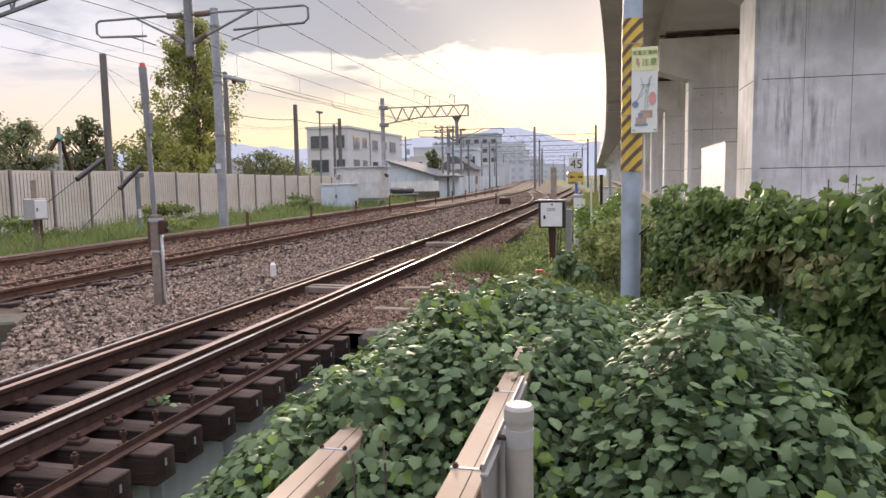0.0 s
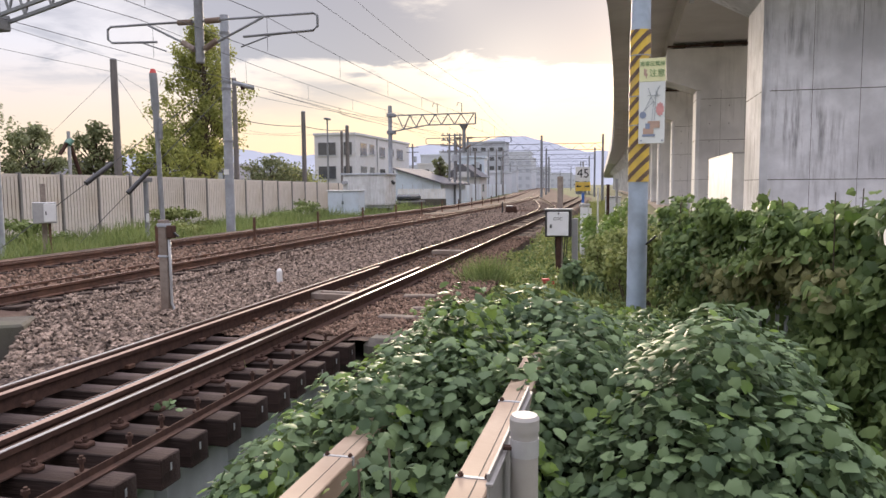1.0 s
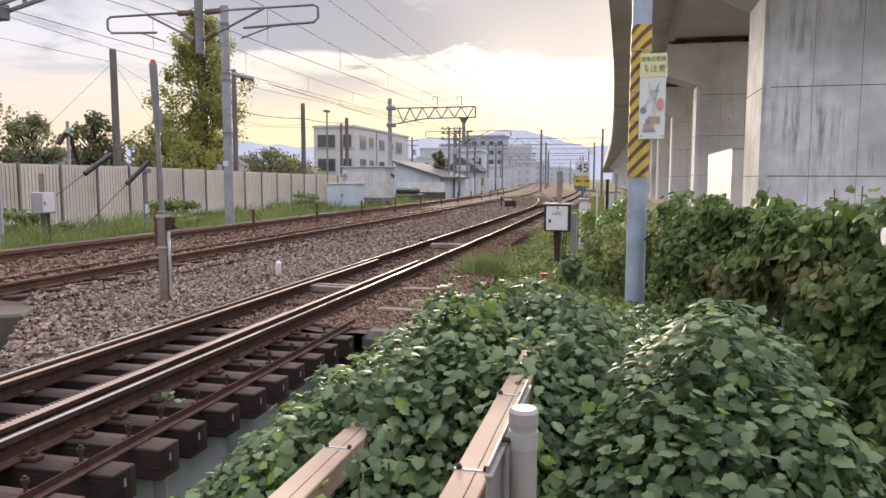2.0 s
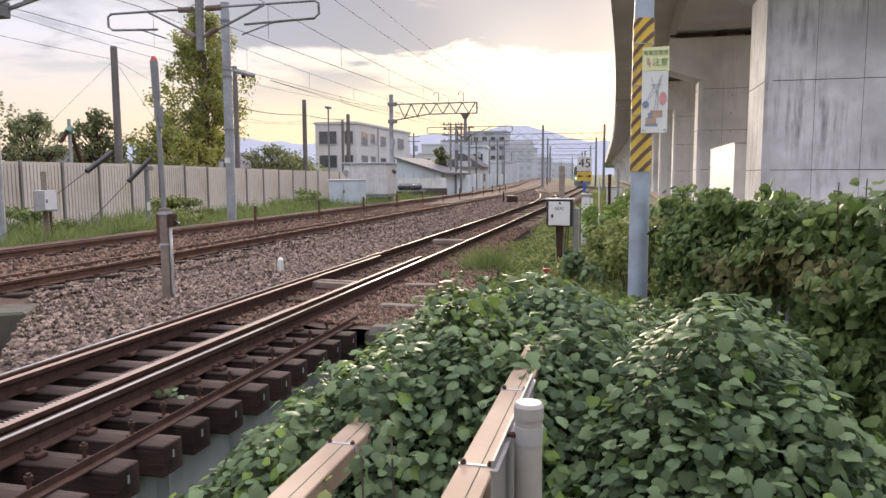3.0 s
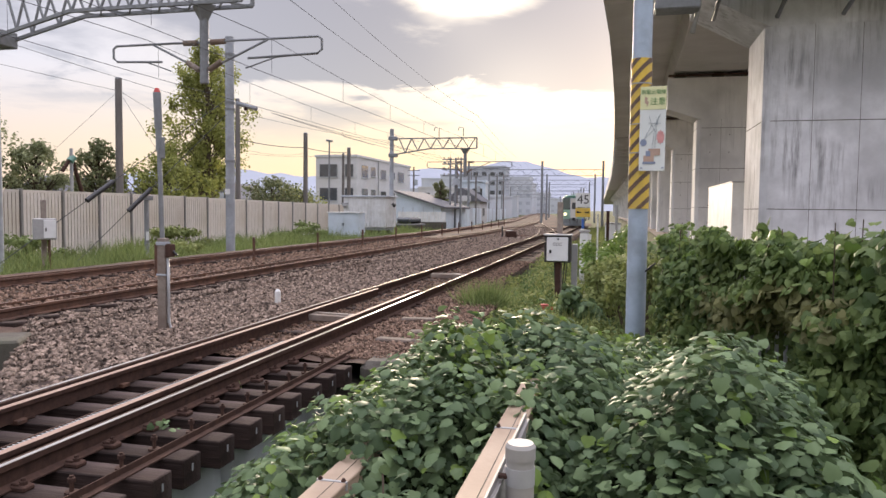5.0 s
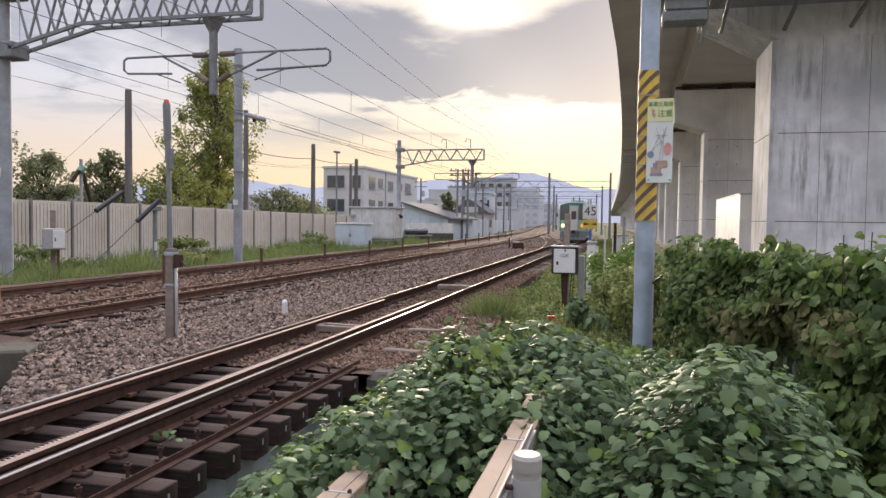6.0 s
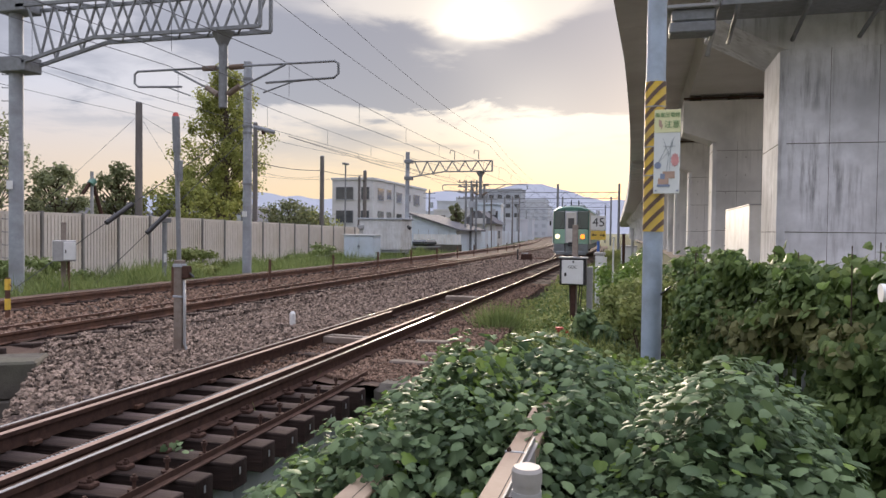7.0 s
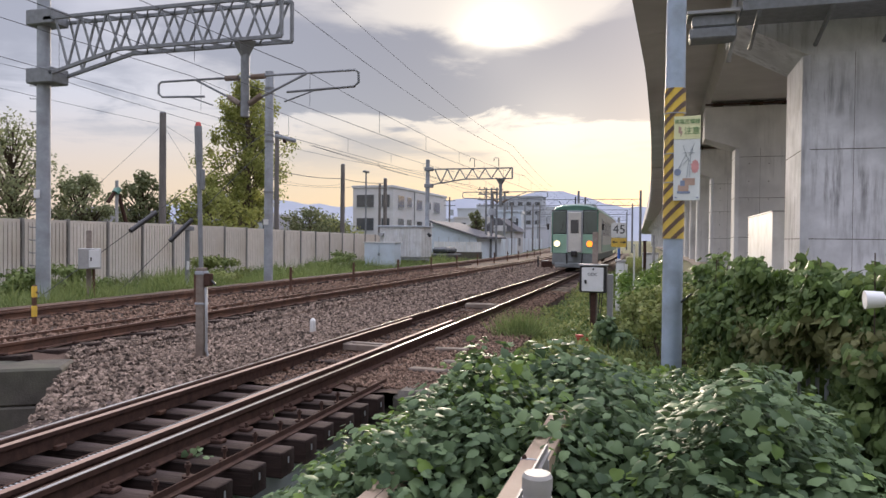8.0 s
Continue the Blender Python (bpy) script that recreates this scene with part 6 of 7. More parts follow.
def creeper():
    rng = np.random.default_rng(11)
    xs, ys = [float(a) for a in np.arange(-2.6, 2.6, 0.09)], [float(a) for a in np.arange(2.0, 11.5, 0.1)]
    top = thing("creeper", (0, 0, 0), 0, "dense dark green lobed creeper leaves heaped over the bank", "creeper")
    # Near-black sheet below the leaves stands in for shade in the gaps.
    core = grid_sheet("shade_core_sheet", xs, ys, lambda x, y: vine_height(x, y) - 0.2 - 0.5 * smooth_step(-2.2, -2.6, x) - 0.6 * smooth_step(-1.5, -2.0, x) * smooth_step(7.0, 7.8, y), M_SHADE)
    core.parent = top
    n = 240000
    x, y = rng.uniform(-2.55, 2.2, n), 2.0 + 9.2 * rng.uniform(0, 1, n) ** 1.7
    e = 0.04
    z = np.array([vine_height(a, b) for a, b in zip(x, y)])
    gx = (np.array([vine_height(a + e, b) for a, b in zip(x, y)]) - z) / e
    gy = (np.array([vine_height(a, b + e) for a, b in zip(x, y)]) - z) / e
    area = np.sqrt(1 + gx ** 2 + gy ** 2)
    keep = rng.uniform(0, 3.2, n) < area * np.where(y < 5.2, 1.25, 0.8)
    # thin towards the track side and leave the ducts free
    keep &= ~((x < -1.95 - 0.12 * rng.normal(0, 1, n)) & (y > 7.6))
    keep &= ~((x < -2.5) & (y < 7.6))
    lane = ((np.abs(x + 0.92) < 0.13) | (np.abs(x + 0.36) < 0.1)) & (y < 2.95) & (z > 0.3)
    keep &= ~lane
    x, y, z, gx, gy = (q[keep] for q in (x, y, z, gx, gy))
    nrm = np.stack([-gx, -gy, np.ones_like(gx)], 1)
    nrm /= np.linalg.norm(nrm, axis=1)[:, None]
    depth = rng.uniform(-0.17, 0.10, len(x))
    pts = np.stack([x, y, z], 1) + nrm * depth[:, None]
    size = (0.021 + 0.034 * rng.uniform(0, 1, len(x)) ** 1.5) * (1 + 0.25 * (depth > 0))
    m = leaf_frames(rng, pts, nrm * 0.8 + np.array([0, -0.05, 0.75]), size, 0.42, 0.9)
    young = rng.uniform(0, 1, len(x)) < np.where(np.array([noise.noise((a * 1.7, b * 1.7, 9)) for a, b in zip(x, y)]) > 0.1 + 0.18 * (x > 0.1), 0.4, 0.04)
    front = np.argsort(-(depth + 0.02 * (6 - y)))[:260]
    rest = np.ones(len(x), bool)
    rest[front] = False
    leaf_me = mesh_of("leaf", LEAF_V, LEAF_F, L_VINE, True)
    for i in front:
        o = new("leaf", leaf_me)
        o.parent = top
        o.matrix_basis = Matrix([[*m[i, r]] for r in range(3)] + [[0, 0, 0, 1]])
    tagged(scatter("foliage", LEAF_V, LEAF_F, m[rest & ~young], L_VINE, top, True), "dark green leaves", kind="stuff")
    tagged(scatter("foliage", LEAF_V, LEAF_F, m[rest & young], L_VINE_YOUNG_LIT, top, True), "fresh yellow-green leaves", kind="stuff")


creeper()


def hedge():
    """Creeper hanging on a mesh fence from the pole towards the road."""
    rng = np.random.default_rng(21)
    a, c = Vector((0.5, 8.75, 0)), Vector((2.4, 3.2, 0))
    d = (c - a)
    L = d.length
    along = d.normalized()
    face = Vector((along.y, -along.x, 0))
    if face.dot(Vector((-1, -1, 0))) < 0:
        face = -face
    fe = thing("fence", (0, 0, 0), 0, "pale slatted fence buried in creeper", "fence")
    slat = None
    for k in range(46):
        p = a + along * (L * (k + 0.5) / 46)
        if slat is None:
            slat = part("slat", box(B(), (-0.012, -0.02, -0.6), (0.012, 0.02, 1.12), 0.003), M_GALV, fe)
            slat.location = p
        else:
            share(slat, p)
    for z in (0.15, 1.05):
        part("fence_rail", bar(B(), a + Vector((0, 0, z)), c + Vector((0, 0, z)), 0.03, 0.04), M_GALV, fe)
    h = thing("creeper_hedge", (0, 0, 0), 0, "tall wall of dark creeper leaves covering a fence", "hedge")
    n = 27000
    u, v = rng.uniform(-0.02, 1.0, n), rng.uniform(0, 1, n) ** 0.8
    topz = 1.28 + 0.14 * np.clip(u, 0, 1) + 0.13 * np.array([noise.noise((q * 7, 0, 4)) for q in u]) + 0.07 * np.array([noise.noise((q * 23, 0, 8)) for q in u])
    z = -0.5 + (topz + 0.5) * v
    bulge = 0.22 + 0.3 * np.array([noise.noise((q * 8, w * 2.6, 2)) for q, w in zip(u, z)]) - 0.16 * np.clip(v - 0.75, 0, 1) * 4
    hole = np.array([noise.noise((q * 9, w * 3.5, 12)) for q, w in zip(u, z)])
    keep = (hole > np.where(v < 0.62, -0.14, -0.34)) | (rng.uniform(0, 1, n) < 0.18)
    base = np.array([list(a + along * (L * q)) for q in u])
    f = np.array(face)
    bulge = bulge * np.clip(0.15 + u * 5, 0.15, 1)
    pts = base + f * (bulge + rng.uniform(-0.14, 0.06, n))[:, None]
    pts[:, 2] = z
    nrm = np.tile(f * 0.9 + np.array([0, 0, 0.35]), (n, 1))
    size = (0.045 + 0.07 * rng.uniform(0, 1, n) ** 1.4) * (0.85 + 0.25 * u)
    m = leaf_frames(rng, pts, nrm, size, 0.65, 0.9)
    # Some top leaves take the brighter leaf colour to paint light from above.
    lit = (v > 0.86) & (rng.uniform(0, 1, n) < 0.14)
    dry = np.array([noise.noise((q * 5, w * 2, 31)) for q, w in zip(u, z)]) + rng.normal(0, 0.12, n) > 0.32
    tagged(scatter("foliage", LEAF_V, LEAF_F, m[keep & dry & ~lit], L_DRY, h), "olive and brown leaves", kind="stuff")
    tagged(scatter("foliage", LEAF_V, LEAF_F, m[keep & ~lit & ~dry], L_HEDGE, h), "dark leaves", kind="stuff")
    tagged(scatter("foliage", LEAF_V, LEAF_F, m[keep & lit], L_VINE_YOUNG_LIT, h), "lighter leaves painted as lit along the top", kind="stuff")
    # leaves on the far side close the view through the fence
    pts2 = pts - f * 0.55
    m2 = leaf_frames(rng, pts2[:6000], -nrm[:6000], size[:6000] * 1.4, 0.6, 0.9)
    tagged(scatter("foliage", LEAF_V, LEAF_F, m2, L_HEDGE, h), kind="stuff")
    # sprigs that rise over the top
    for k in range(16):
        q = rng.uniform(0.02, 0.98)
        p = a + along * (L * q) + face * rng.uniform(0, 0.2)
        zt = 1.3 + 0.14 * q + rng.uniform(0, 0.12)
        part("sprig", rod(B(), (p.x, p.y, 0.9), (p.x + rng.uniform(-0.05, 0.05), p.y, zt), 0.004, seg=5), M_BARK, h)
        ps = np.array([[p.x + rng.normal(0, 0.04), p.y + rng.normal(0, 0.04), zt - rng.uniform(0, 0.2)] for _ in range(9)])
        part_leaves = leaf_frames(rng, ps, rng.normal(0, 1, (9, 3)) + np.array([0, -1, 1]), rng.uniform(0.035, 0.065, 9), 0.4, 0.2)
        tagged(scatter("sprig_leaves", LEAF_V, LEAF_F, part_leaves, L_HEDGE, h), kind="stuff")
    g = thing("fence_fitting", (0.177, 1.057, 1.496), 0, "small white plastic fence fitting beside the road", "fitting")
    part("cap", rod(B(), (0, 0, 0), (0.011, 0, 0.0005), 0.0062, 0.0052, 16), M_WHITE, g)
    part("arm", rod(B(), (0.011, 0, 0), (0.3, 0.02, -0.006), 0.0032, seg=14), M_WHITE, g)
    part("stub", rod(B(), (0.027, 0, -0.019), (0.027, 0, 0.0), 0.0042, seg=12), M_WHITE, g)
    part("post", rod(B(), (0.3, 0.02, -3.9), (0.3, 0.02, 0.02), 0.012, seg=14), M_WHITE, g)


hedge()


def bush(name, centre, radii, n, mat, seed, size=(0.05, 0.1), label="", shape=None, base=-0.6):
    """A shrub: stems, and leaves in uneven clumps."""
    rng = np.random.default_rng(seed)
    g = thing(name, (centre[0], centre[1], 0), 0, label, "bush", "bushes")
    st = B()
    cl = []
    for k in range(max(7, n // 150)):
        th, ph, r = rng.uniform(0, 2 * np.pi), rng.uniform(-0.4, 1.4), rng.uniform(0.45, 1.0)
        p = np.array([radii[0] * r * math.cos(th) * math.cos(ph), radii[1] * r * math.sin(th) * math.cos(ph), centre[2] + radii[2] * r * math.sin(ph)])
        cl.append(p)
        rod(st, (p[0] * 0.15, p[1] * 0.15, base), tuple(p), 0.02, 0.006, 5)
    tagged(part("stemwork", st, M_BARK, g), kind="stuff")
    cl = np.array(cl)
    c = cl[rng.integers(0, len(cl), n)]
    q = rng.normal(0, 1, (n, 3))
    q /= np.linalg.norm(q, axis=1)[:, None]
    pts = c + q * np.array(radii) * 0.36 * rng.uniform(0.3, 1.0, n)[:, None]
    m = leaf_frames(rng, pts, q + np.array([0, 0, 0.5]), rng.uniform(*size, n), 0.5, 0.4)
    v, f = shape or (SIMPLE_V, SIMPLE_F)
    tagged(scatter("crown", v, f, m, mat, g, True), kind="stuff")
    return g


bush("bush", (-0.1, 12.5, 0.15), (0.5, 1.0, 0.6), 3200, L_WEED, 31, (0.04, 0.085), "green leafy bush beside the pole")
bush("bush", (0.25, 10.6, 0.3), (0.4, 0.8, 0.8), 3000, L_WEED, 32, (0.04, 0.08), "yellow-green leafy bush beside the pole")
bush("bush", (-0.3, 17.0, 0.2), (0.6, 1.6, 0.8), 1600, L_VINE_YOUNG_LIT, 33, (0.07, 0.13), "yellow-green leafy bush along the fence")
bush("bush", (0.1, 22.0, 0.2), (0.6, 2.4, 0.85), 1500, L_VINE_YOUNG_LIT, 34, (0.09, 0.15), "yellow-green leafy bush along the fence")
bush("bush", (-0.55, 11.2, -0.1), (0.5, 0.7, 0.45), 1300, L_VINE, 35, (0.06, 0.11), "dark low leafy bush in the weeds", (LEAF_V, LEAF_F))
bush("bush", (0.72, 8.0, 0.1), (0.4, 0.5, 0.5), 2200, L_WEED, 37, (0.03, 0.06), "small-leaved bush at the foot of the pole")
bush("bush", (0.9, 12.0, 0.4), (0.7, 1.4, 0.85), 1500, L_HEDGE, 36, (0.07, 0.13), "dark leafy bush behind the pole", (LEAF_V, LEAF_F))


def blades(name, n, place, height, mat, seed, width=0.012, label="", lean=0.28):
    """Grass: each blade a bent strip of two quads."""
    rng = np.random.default_rng(seed)
    bv = [(-0.5, 0, 0), (0.5, 0, 0), (-0.35, 0.12, 0.55), (0.35, 0.12, 0.55), (0, 0.42, 1.0)]
    bf = [(0, 1, 3, 2), (2, 3, 4)]
    out = []
    for k in range(n):
        x, y, z, hs = place(rng)
        a = rng.uniform(0, 2 * np.pi)
        h = hs * rng.uniform(*height)
        R = np.array(Euler((rng.normal(0, lean), rng.normal(0, lean), a)).to_matrix()) @ np.diag([width * (0.6 + hs * 0.6), h, h])
        out.append(np.concatenate([R, [[x], [y], [z]]], 1))
    o = scatter(name, bv, bf, out, mat)
    tagged(o, label, "grass", kind="stuff")


def left_bank(rng):
    y = 10 + 50 * rng.uniform() ** 1.5
    x = -14.0 - bend(y) * 0.2 - 6.9 * rng.uniform()
    h = 0.55 + 0.9 * max(0.0, noise.noise((x * 0.5, y * 0.5, 2)) + 0.25)
    if x > -14.6:
        h *= 0.5
    return x, y, -0.6 + 0.28 * smooth_step(-15.6, -14, x), h


def right_bank(rng):
    y = 9 + 75 * rng.uniform() ** 2.0
    x = near_x(y) + 1.6 + (4.4 - 0.02 * y) * rng.uniform() ** 0.9
    h = 0.5 + 0.9 * max(0.0, noise.noise((x * 0.9, y * 0.6, 6)) + 0.2)
    return x, y, -0.55 + 0.15 * smooth_step(-2.6, -1.2, x), h


blades("grass", 26000, left_bank, (0.35, 0.95), L_GRASS, 41, 0.03, "tall green grass between track and barrier")
blades("weeds", 26000, right_bank, (0.22, 0.52), L_WEED, 42, 0.018, "yellow-green weeds on the bank by the near track")
blades("weeds", 1100, lambda r: (-2.35 + r.normal(0, 0.16), 13.4 + r.normal(0, 0.3), -0.5, 1.0), (0.4, 0.8), L_GRASS, 43, 0.02, "tall tuft of dark weeds on the ballast shoulder", 0.3)
blades("weeds", 500, lambda r: (-3.75 + r.normal(0, 0.12), 6 + 12 * r.uniform(), -0.2, 0.4), (0.2, 0.4), L_WEED, 44, 0.01, "sparse weeds between the rails", 0.5)
bush("bush", (-15.6, 24, -0.2), (0.6, 1.4, 0.4), 900, L_WEED, 51, (0.08, 0.16), "leafy weeds along the barrier foot")
bush("bush", (-19.5, 20, 0.0), (0.8, 2.5, 0.6), 1400, L_GRASS, 52, (0.1, 0.18), "leafy weeds along the barrier foot")
bush("bush", (-19.8, 30, 0.0), (0.7, 3, 0.6), 1400, L_WEED, 53, (0.1, 0.18), "leafy weeds along the barrier foot")
bush("bush", (-19.0, 41, 0.0), (0.8, 3, 0.6), 1200, L_GRASS, 54, (0.1, 0.2), "leafy weeds along the barrier foot")


def bank_leaves():
    """Low creeper leaves running over the weeds towards the equipment box."""
    rng = np.random.default_rng(61)
    n = 9500
    y = 7.4 + 8.5 * rng.uniform(0, 1, n) ** 1.3
    x = -1.95 + 2.4 * rng.uniform(0, 1, n) + 0.12 * rng.normal(0, 1, n)
    z = np.array([max(vine_height(a, b), -0.42) for a, b in zip(x, y)]) + rng.uniform(0, 0.16, n)
    m = leaf_frames(rng, np.stack([x, y, z], 1), np.tile([0, -0.3, 1.0], (n, 1)), rng.uniform(0.035, 0.085, n), 0.5, 0.3)
    o = scatter("low_creeper", LEAF_V, LEAF_F, m[2200:], L_HEDGE)
    tagged(o, "low creeper leaves spreading over weeds", "creeper", kind="stuff")
    o = scatter("low_creeper", LEAF_V, LEAF_F, m[:2200], L_VINE_YOUNG_LIT)
    tagged(o, "low bright creeper leaves spreading over weeds", "creeper", kind="stuff")


bank_leaves()


def bank_weeds():
    """Small-leaved weeds that cover the bank along the near track."""
    rng = np.random.default_rng(63)
    n = 26000
    y = 8.6 + 30 * rng.uniform(0, 1, n) ** 1.8
    lo = np.array([near_x(b) + 1.95 - 0.75 * smooth_step(12, 19, b) for b in y])
    x = lo + (0.75 - lo) * rng.uniform(0, 1, n)
    tall = np.array([noise.noise((a * 1.3, b * 0.9, 17)) for a, b in zip(x, y)])
    z = -0.5 + 0.22 * np.clip((x - lo) / 0.8, 0, 1) + rng.uniform(0, 1, n) * (0.16 + 0.3 * np.clip(tall + 0.2, 0, 1))
    size = rng.uniform(0.035, 0.075, n) * (1 + 0.03 * (y - 8.6))
    m = leaf_frames(rng, np.stack([x, y, z], 1), np.tile([0, -0.35, 0.9], (n, 1)), size, 0.7, 0.1)
    fresh = tall + rng.normal(0, 0.25, n) > 0.05
    for pick, mat, text in ((fresh, L_WEED, "yellow-green leafy weeds on the bank"), (~fresh, L_HEDGE, "dark green leafy weeds on the bank")):
        tagged(scatter("weeds", SIMPLE_V, SIMPLE_F, m[pick], mat), text, "weeds", kind="stuff")


bank_weeds()


def tree(name, at, height, crown_z, radii, n, mat, seed, trunk_r=0.25, size=(0.16, 0.34), label="", conical=0.0, clumps=90):
    rng = np.random.default_rng(seed)
    g = thing(name, at, 0, label, "tree", "trees behind the barrier")
    t = B()
    prev = Vector((0, 0, -0.2))
    for k in range(8):
        u = (k + 1) / 8
        q = Vector((rng.normal(0, 0.08), rng.normal(0, 0.08), height * 0.92 * u))
        rod(t, prev, q, trunk_r * (1 - 0.8 * (u - 0.125)), trunk_r * (1 - 0.8 * u), 8)
        prev = q
    part("trunk", t, M_BARK, g)
    centres = []
    lb = B()
    for k in range(clumps):
        u = rng.uniform(0, 1)
        z = crown_z + (height - crown_z) * u
        wide = (1 - conical * u) * math.sqrt(max(0.05, 1 - (2 * u - 0.85) ** 2 * 0.8))
        th, r = rng.uniform(0, 2 * np.pi), rng.uniform(0.25, 1.05)
        p = np.array([radii[0] * wide * r * math.cos(th), radii[1] * wide * r * math.sin(th), z])
        centres.append(p)
        rod(lb, (0, 0, max(crown_z * 0.6, z - 0.9 * r * radii[0])), tuple(p), 0.05, 0.015, 5)
    tagged(part("branching", lb, M_BARK, g), kind="stuff")
    c = np.array(centres)
    pick = rng.integers(0, len(c), n)
    q = rng.normal(0, 1, (n, 3))
    q /= np.linalg.norm(q, axis=1)[:, None]
    cs = 0.22 * (radii[0] + radii[1]) / 2 * rng.uniform(0.6, 1.3, len(c))[pick]
    pts = c[pick] + q * (cs * rng.uniform(0.25, 1.0, n))[:, None] * np.array([1, 1, 1.1])
    m = leaf_frames(rng, pts, q + np.array([0, 0, 0.4]), rng.uniform(*size, n), 0.6, 0.3)
    tagged(scatter("crown", SIMPLE_V, SIMPLE_F, m, mat, g), kind="stuff")
    return g


tree("ginkgo_tree", (-28.0, 45.4, -0.6), 13.0, 3.6, (3.7, 3.7), 15000, L_TREE, 71, 0.42, (0.12, 0.25), "tall yellow-green ginkgo tree with an open crown", 0.3, 105)
tree("ginkgo_tree", (-29.5, 47.5, -0.6), 7.5, 2.0, (2.2, 2.2), 5000, L_TREE, 72, 0.3, (0.16, 0.32), "yellow-green ginkgo tree with an open crown", 0.2, 46)
tree("broadleaf_tree", (-26.5, 38.5, -0.6), 4.8, 1.2, (2.6, 3.6), 7000, L_TREE, 73, 0.2, (0.12, 0.24), "low yellow-green tree behind the barrier")
tree("broadleaf_tree", (-27, 33.3, -0.6), 5.4, 1.0, (1.3, 1.6), 3600, L_TREE_DARK, 74, 0.2, (0.12, 0.24), "dark dense evergreen tree behind the barrier")
tree("broadleaf_tree", (-28.5, 26.5, -0.6), 7.4, 1.2, (2.6, 2.8), 4300, L_TREE_MID, 75, 0.16, (0.10, 0.2), "sparse dark-leaved tree behind the barrier", 0.3, 90)
tree("broadleaf_tree", (-28, 22.5, -0.6), 7.8, 1.2, (3.0, 3.0), 6000, L_TREE_MID, 76, 0.22, (0.13, 0.24), "dark green broadleaf tree behind the barrier", 0.2, 100)
tree("broadleaf_tree", (-27, 17.5, -0.6), 8.2, 1.2, (3.2, 3.2), 8500, L_TREE, 77, 0.25, (0.13, 0.24), "green broadleaf tree behind the barrier", 0.2, 110)
tree("broadleaf_tree", (-27.5, 29.6, -0.6), 5.0, 1.0, (2.0, 2.0), 4200, L_TREE_MID, 78, 0.15, (0.12, 0.22), "low dark-leaved tree behind the barrier")
tree("broadleaf_tree", (-27.5, 54, -0.6), 4.2, 1.0, (3.0, 3.6), 3600, L_TREE_DARK, 79, 0.2, (0.14, 0.28), "low green tree behind the barrier")
tree("broadleaf_tree", (-29, 61, -0.6), 3.8, 1.0, (2.6, 3.0), 2600, L_TREE, 80, 0.2, (0.14, 0.28), "low green tree behind the barrier")
tree("broadleaf_tree", (-20.5, 82, -0.6), 5.4, 0.8, (1.3, 1.3), 1800, L_TREE_DARK, 81, 0.15, (0.16, 0.3), "dark tree beside the steel poles")
for k, (x, y, h) in enumerate(((-35, 185, 5), (-42, 225, 6), (-30, 150, 3.5), (-52, 330, 8), (-46, 290, 6), (-27, 122, 3.2))):
    tree("broadleaf_tree", (x, y, -0.6), h, 1.0, (h * 0.45, h * 0.5), 900, L_TREE_DARK, 90 + k, 0.2, (0.3, 0.6), "distant dark tree by the railway", 0.2, 20)


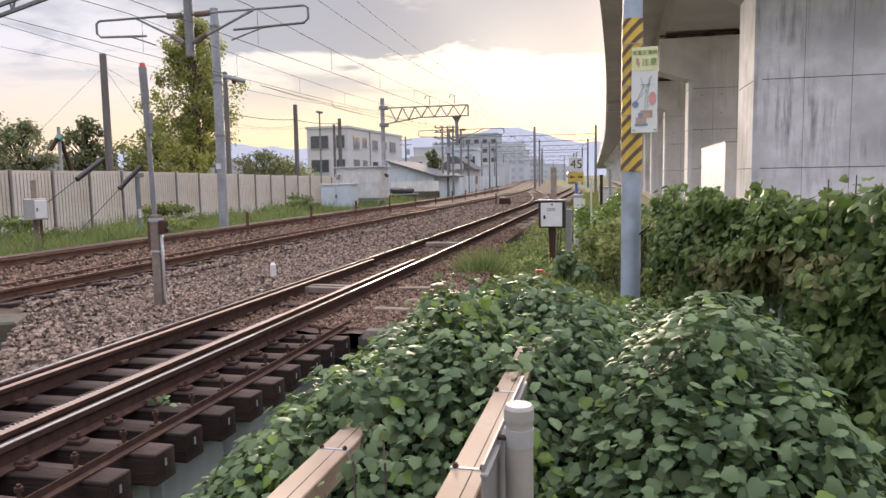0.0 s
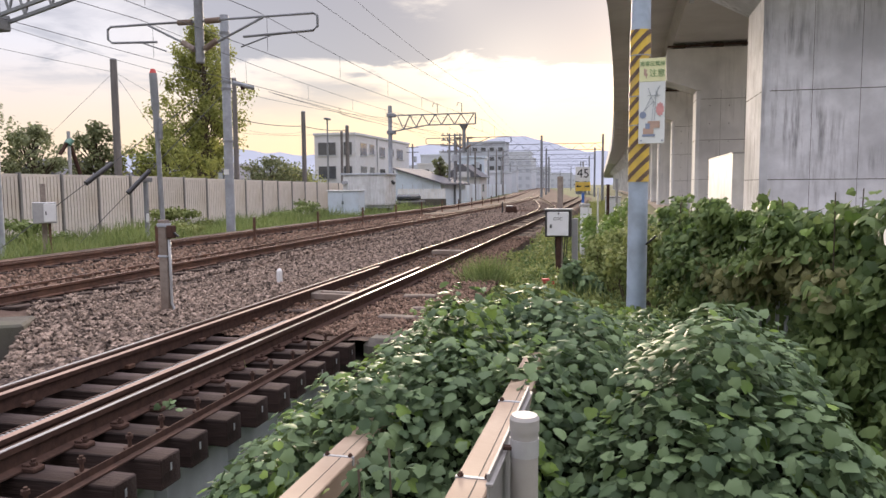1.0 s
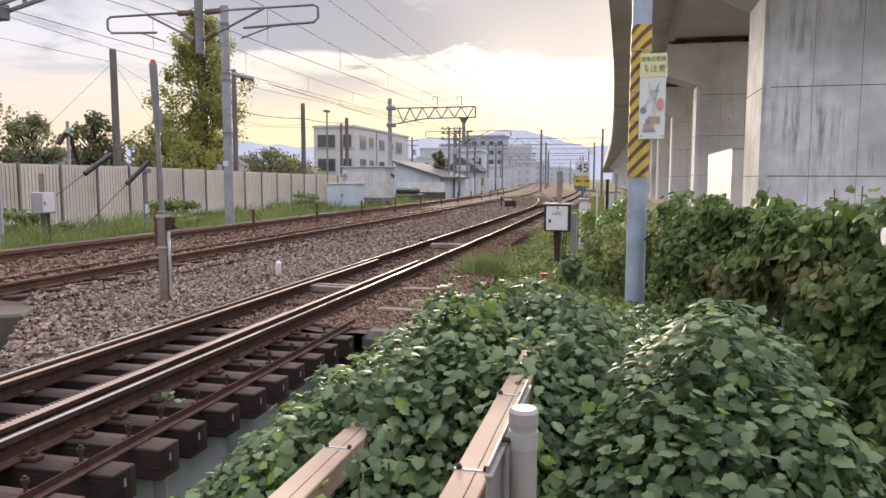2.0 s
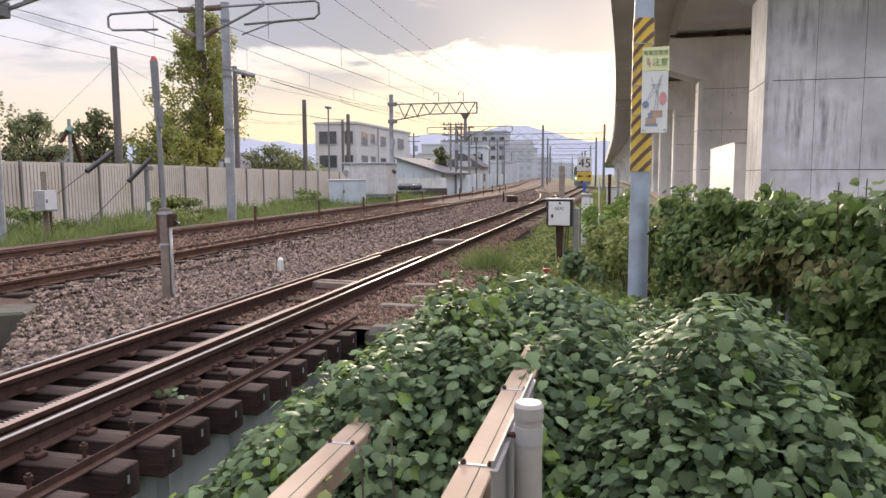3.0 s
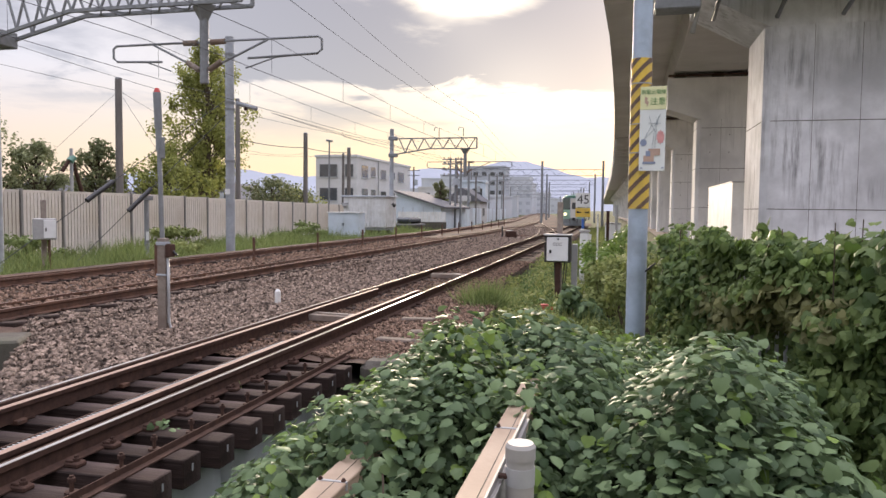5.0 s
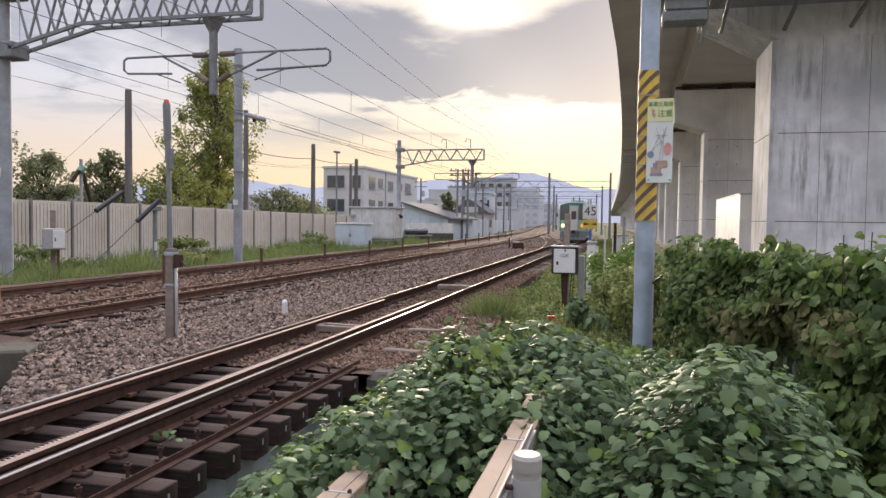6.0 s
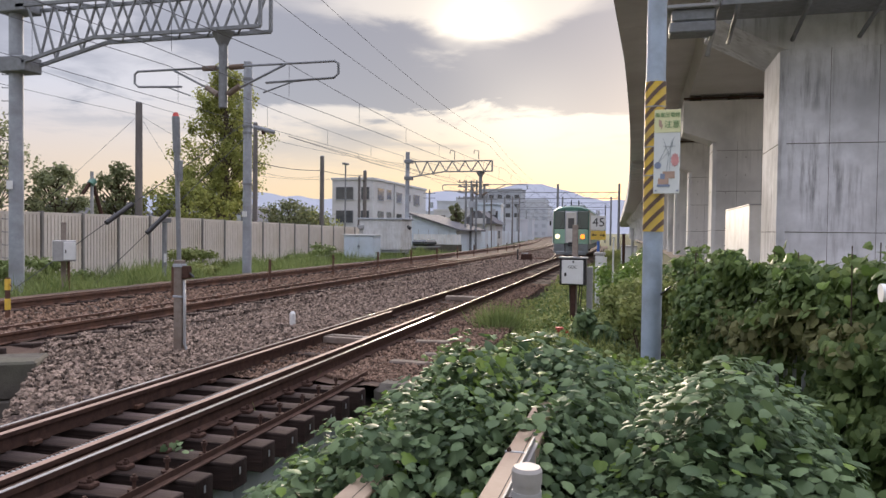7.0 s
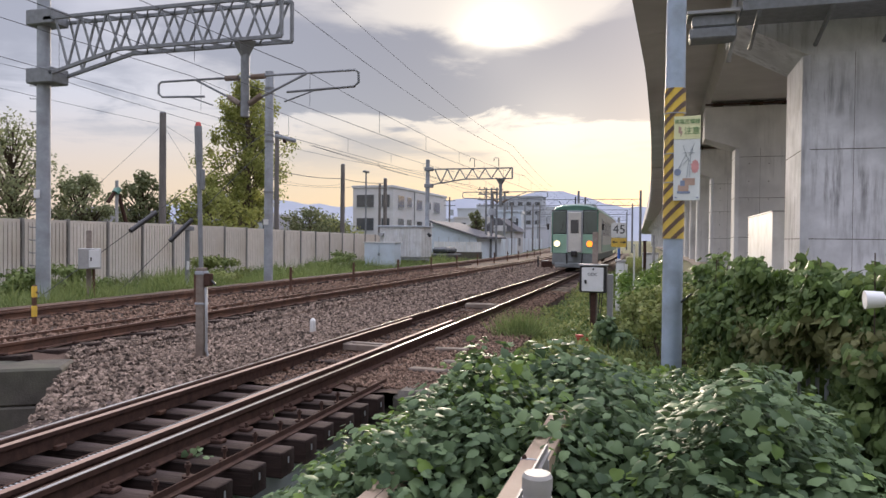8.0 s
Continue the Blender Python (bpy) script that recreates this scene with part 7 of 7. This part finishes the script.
# ---- ducts and railing post at the road's edge ----
def ducts():
    for (x, z, w, y0, y1, lab) in ((-0.985, 0.55, 0.105, 0.9, 3.75, "beige cable duct with bolted covers running under creeper"), (-0.37, 0.75, 0.09, 1.0, 3.9, "beige cable duct with bolted covers beside the post")):
        g = thing("cable_duct", (x, 0, 0), 0, lab, "cable duct", "cable ducts")
        part("trough", box(B(), (-w / 2, y0, z - 0.09), (w / 2, y1, z - 0.012), 0.004), M_BEIGE_TROUGH, g)
        yj = y1 - 0.15
        while yj > y0 + 0.2:
            c = part("cover", box(B(), (-w / 2 - 0.004, yj - 0.695, z - 0.012), (w / 2 + 0.004, yj - 0.004, z), 0.004), M_BEIGE_TROUGH, g)
            part("joint_strip", box(B(), (-w / 2 - 0.006, yj - 0.006, z - 0.03), (w / 2 + 0.006, yj + 0.006, z + 0.003), 0.001), M_GALV, g)
            for s in (-1, 1):
                part("bolt", (lambda b: (rod(b, (s * (w / 2 - 0.008), yj, z), (s * (w / 2 - 0.008), yj, z + 0.014), 0.006, seg=6), rod(b, (s * (w / 2 - 0.008), yj, z + 0.002), (s * (w / 2 - 0.008), yj, z + 0.008), 0.009, seg=6), b)[-1])(B()), M_RAIL_DARK, c)
            yj -= 0.7
        part("seam", box(B(), (0.01, y0, z + 0.0002), (0.0125, y1 - 0.3, z + 0.0012)), M_CONC_DARK, g)
        for y in (1.4, 2.6, 3.5):
            part("bracket", box(B(), (-w / 2, y - 0.03, -2.4), (-w / 2 + 0.05, y + 0.03, z - 0.13)), M_GALV, g)
    p = thing("railing_post", (-0.176, 1.9, 0), 0, "galvanised steel pipe post with a capped top", "post")
    part("pipe", rod(B(), (0, 0, -2.4), (0, 0, 1.05), 0.0275, seg=32), M_PIPE, p)
    part("cap", (lambda b: (rod(b, (0, 0, 1.05), (0, 0, 1.074), 0.0295, 0.0295, 32), rod(b, (0, 0, 1.074), (0, 0, 1.081), 0.0295, 0.025, 32), b)[-1])(B()), M_PIPE, p, "weathered cap")
    part("strap", rod(B(), (0, 0, 1.0), (0, 0, 1.035), 0.0287, seg=32), M_GALV, p)
    part("strap_bolt", rod(B(), (-0.04, -0.012, 1.016), (-0.018, -0.012, 1.016), 0.006, seg=6), M_RAIL_DARK, p)
    a = thing("steel_angle", (-0.215, 1.9, 0), 0, "galvanised angle plate fixed along the railing post", "steel plate")
    part("plate", box(B(), (-0.008, -0.16, -2.4), (-0.002, 0.42, 1.02), 0.001), M_WALLPOST, a)
    part("lip", box(B(), (-0.008, -0.17, 1.0), (0.006, 0.42, 1.006), 0.001), M_WALLPOST, a)


ducts()


def sprouts():
    """Young shoots that grow up between the ducts."""
    rng = np.random.default_rng(77)
    for (x, y, z0, h, n, mat) in ((-0.80, 2.62, 0.3, 0.36, 26, L_VINE), (-0.74, 2.75, 0.25, 0.42, 30, L_VINE), (-0.87, 2.55, 0.3, 0.25, 14, L_WEED), (-1.06, 2.45, 0.2, 0.2, 8, L_VINE_YOUNG_LIT), (-1.2, 3.0, 0.1, 0.3, 14, L_VINE_YOUNG_LIT), (-3.32, 5.25, -0.2, 0.12, 12, L_VINE)):
        g = thing("sprout", (x, y, 0), 0, "young green creeper shoot with a thin stem", "plant", "sprouts")
        part("stem", tube([(0, 0, -0.3), (0.01, 0, z0), (0.0, -0.01, z0 + h)], 0.004, 5), M_BARK, g)
        zz = z0 + h * rng.uniform(0.1, 1.0, n)
        pts = np.stack([rng.normal(0, 0.05, n), rng.normal(0, 0.05, n), zz], 1)
        m = leaf_frames(rng, pts, rng.normal(0, 0.5, (n, 3)) + np.array([0, -0.6, 1]), rng.uniform(0.03, 0.06, n), 0.4, 0.5)
        tagged(scatter("leaves", LEAF_V, LEAF_F, m, mat, g, True), kind="stuff")


sprouts()


# ---- motion ----
def motions():
    times = [i * 0.5 for i in range(17)]
    rows = []
    for t in times:
        y = 38.6 + 10.6 * (8 - t) + (8 - t) ** 2
        slope = (near_x(y + 10.5) - near_x(y + 9.5))
        rows.append((t, pose(near_x(y) - 0.04, y, near_z(y), 0, 0, -math.degrees(math.atan(slope)))))
    walk(the_train, rows)


motions()
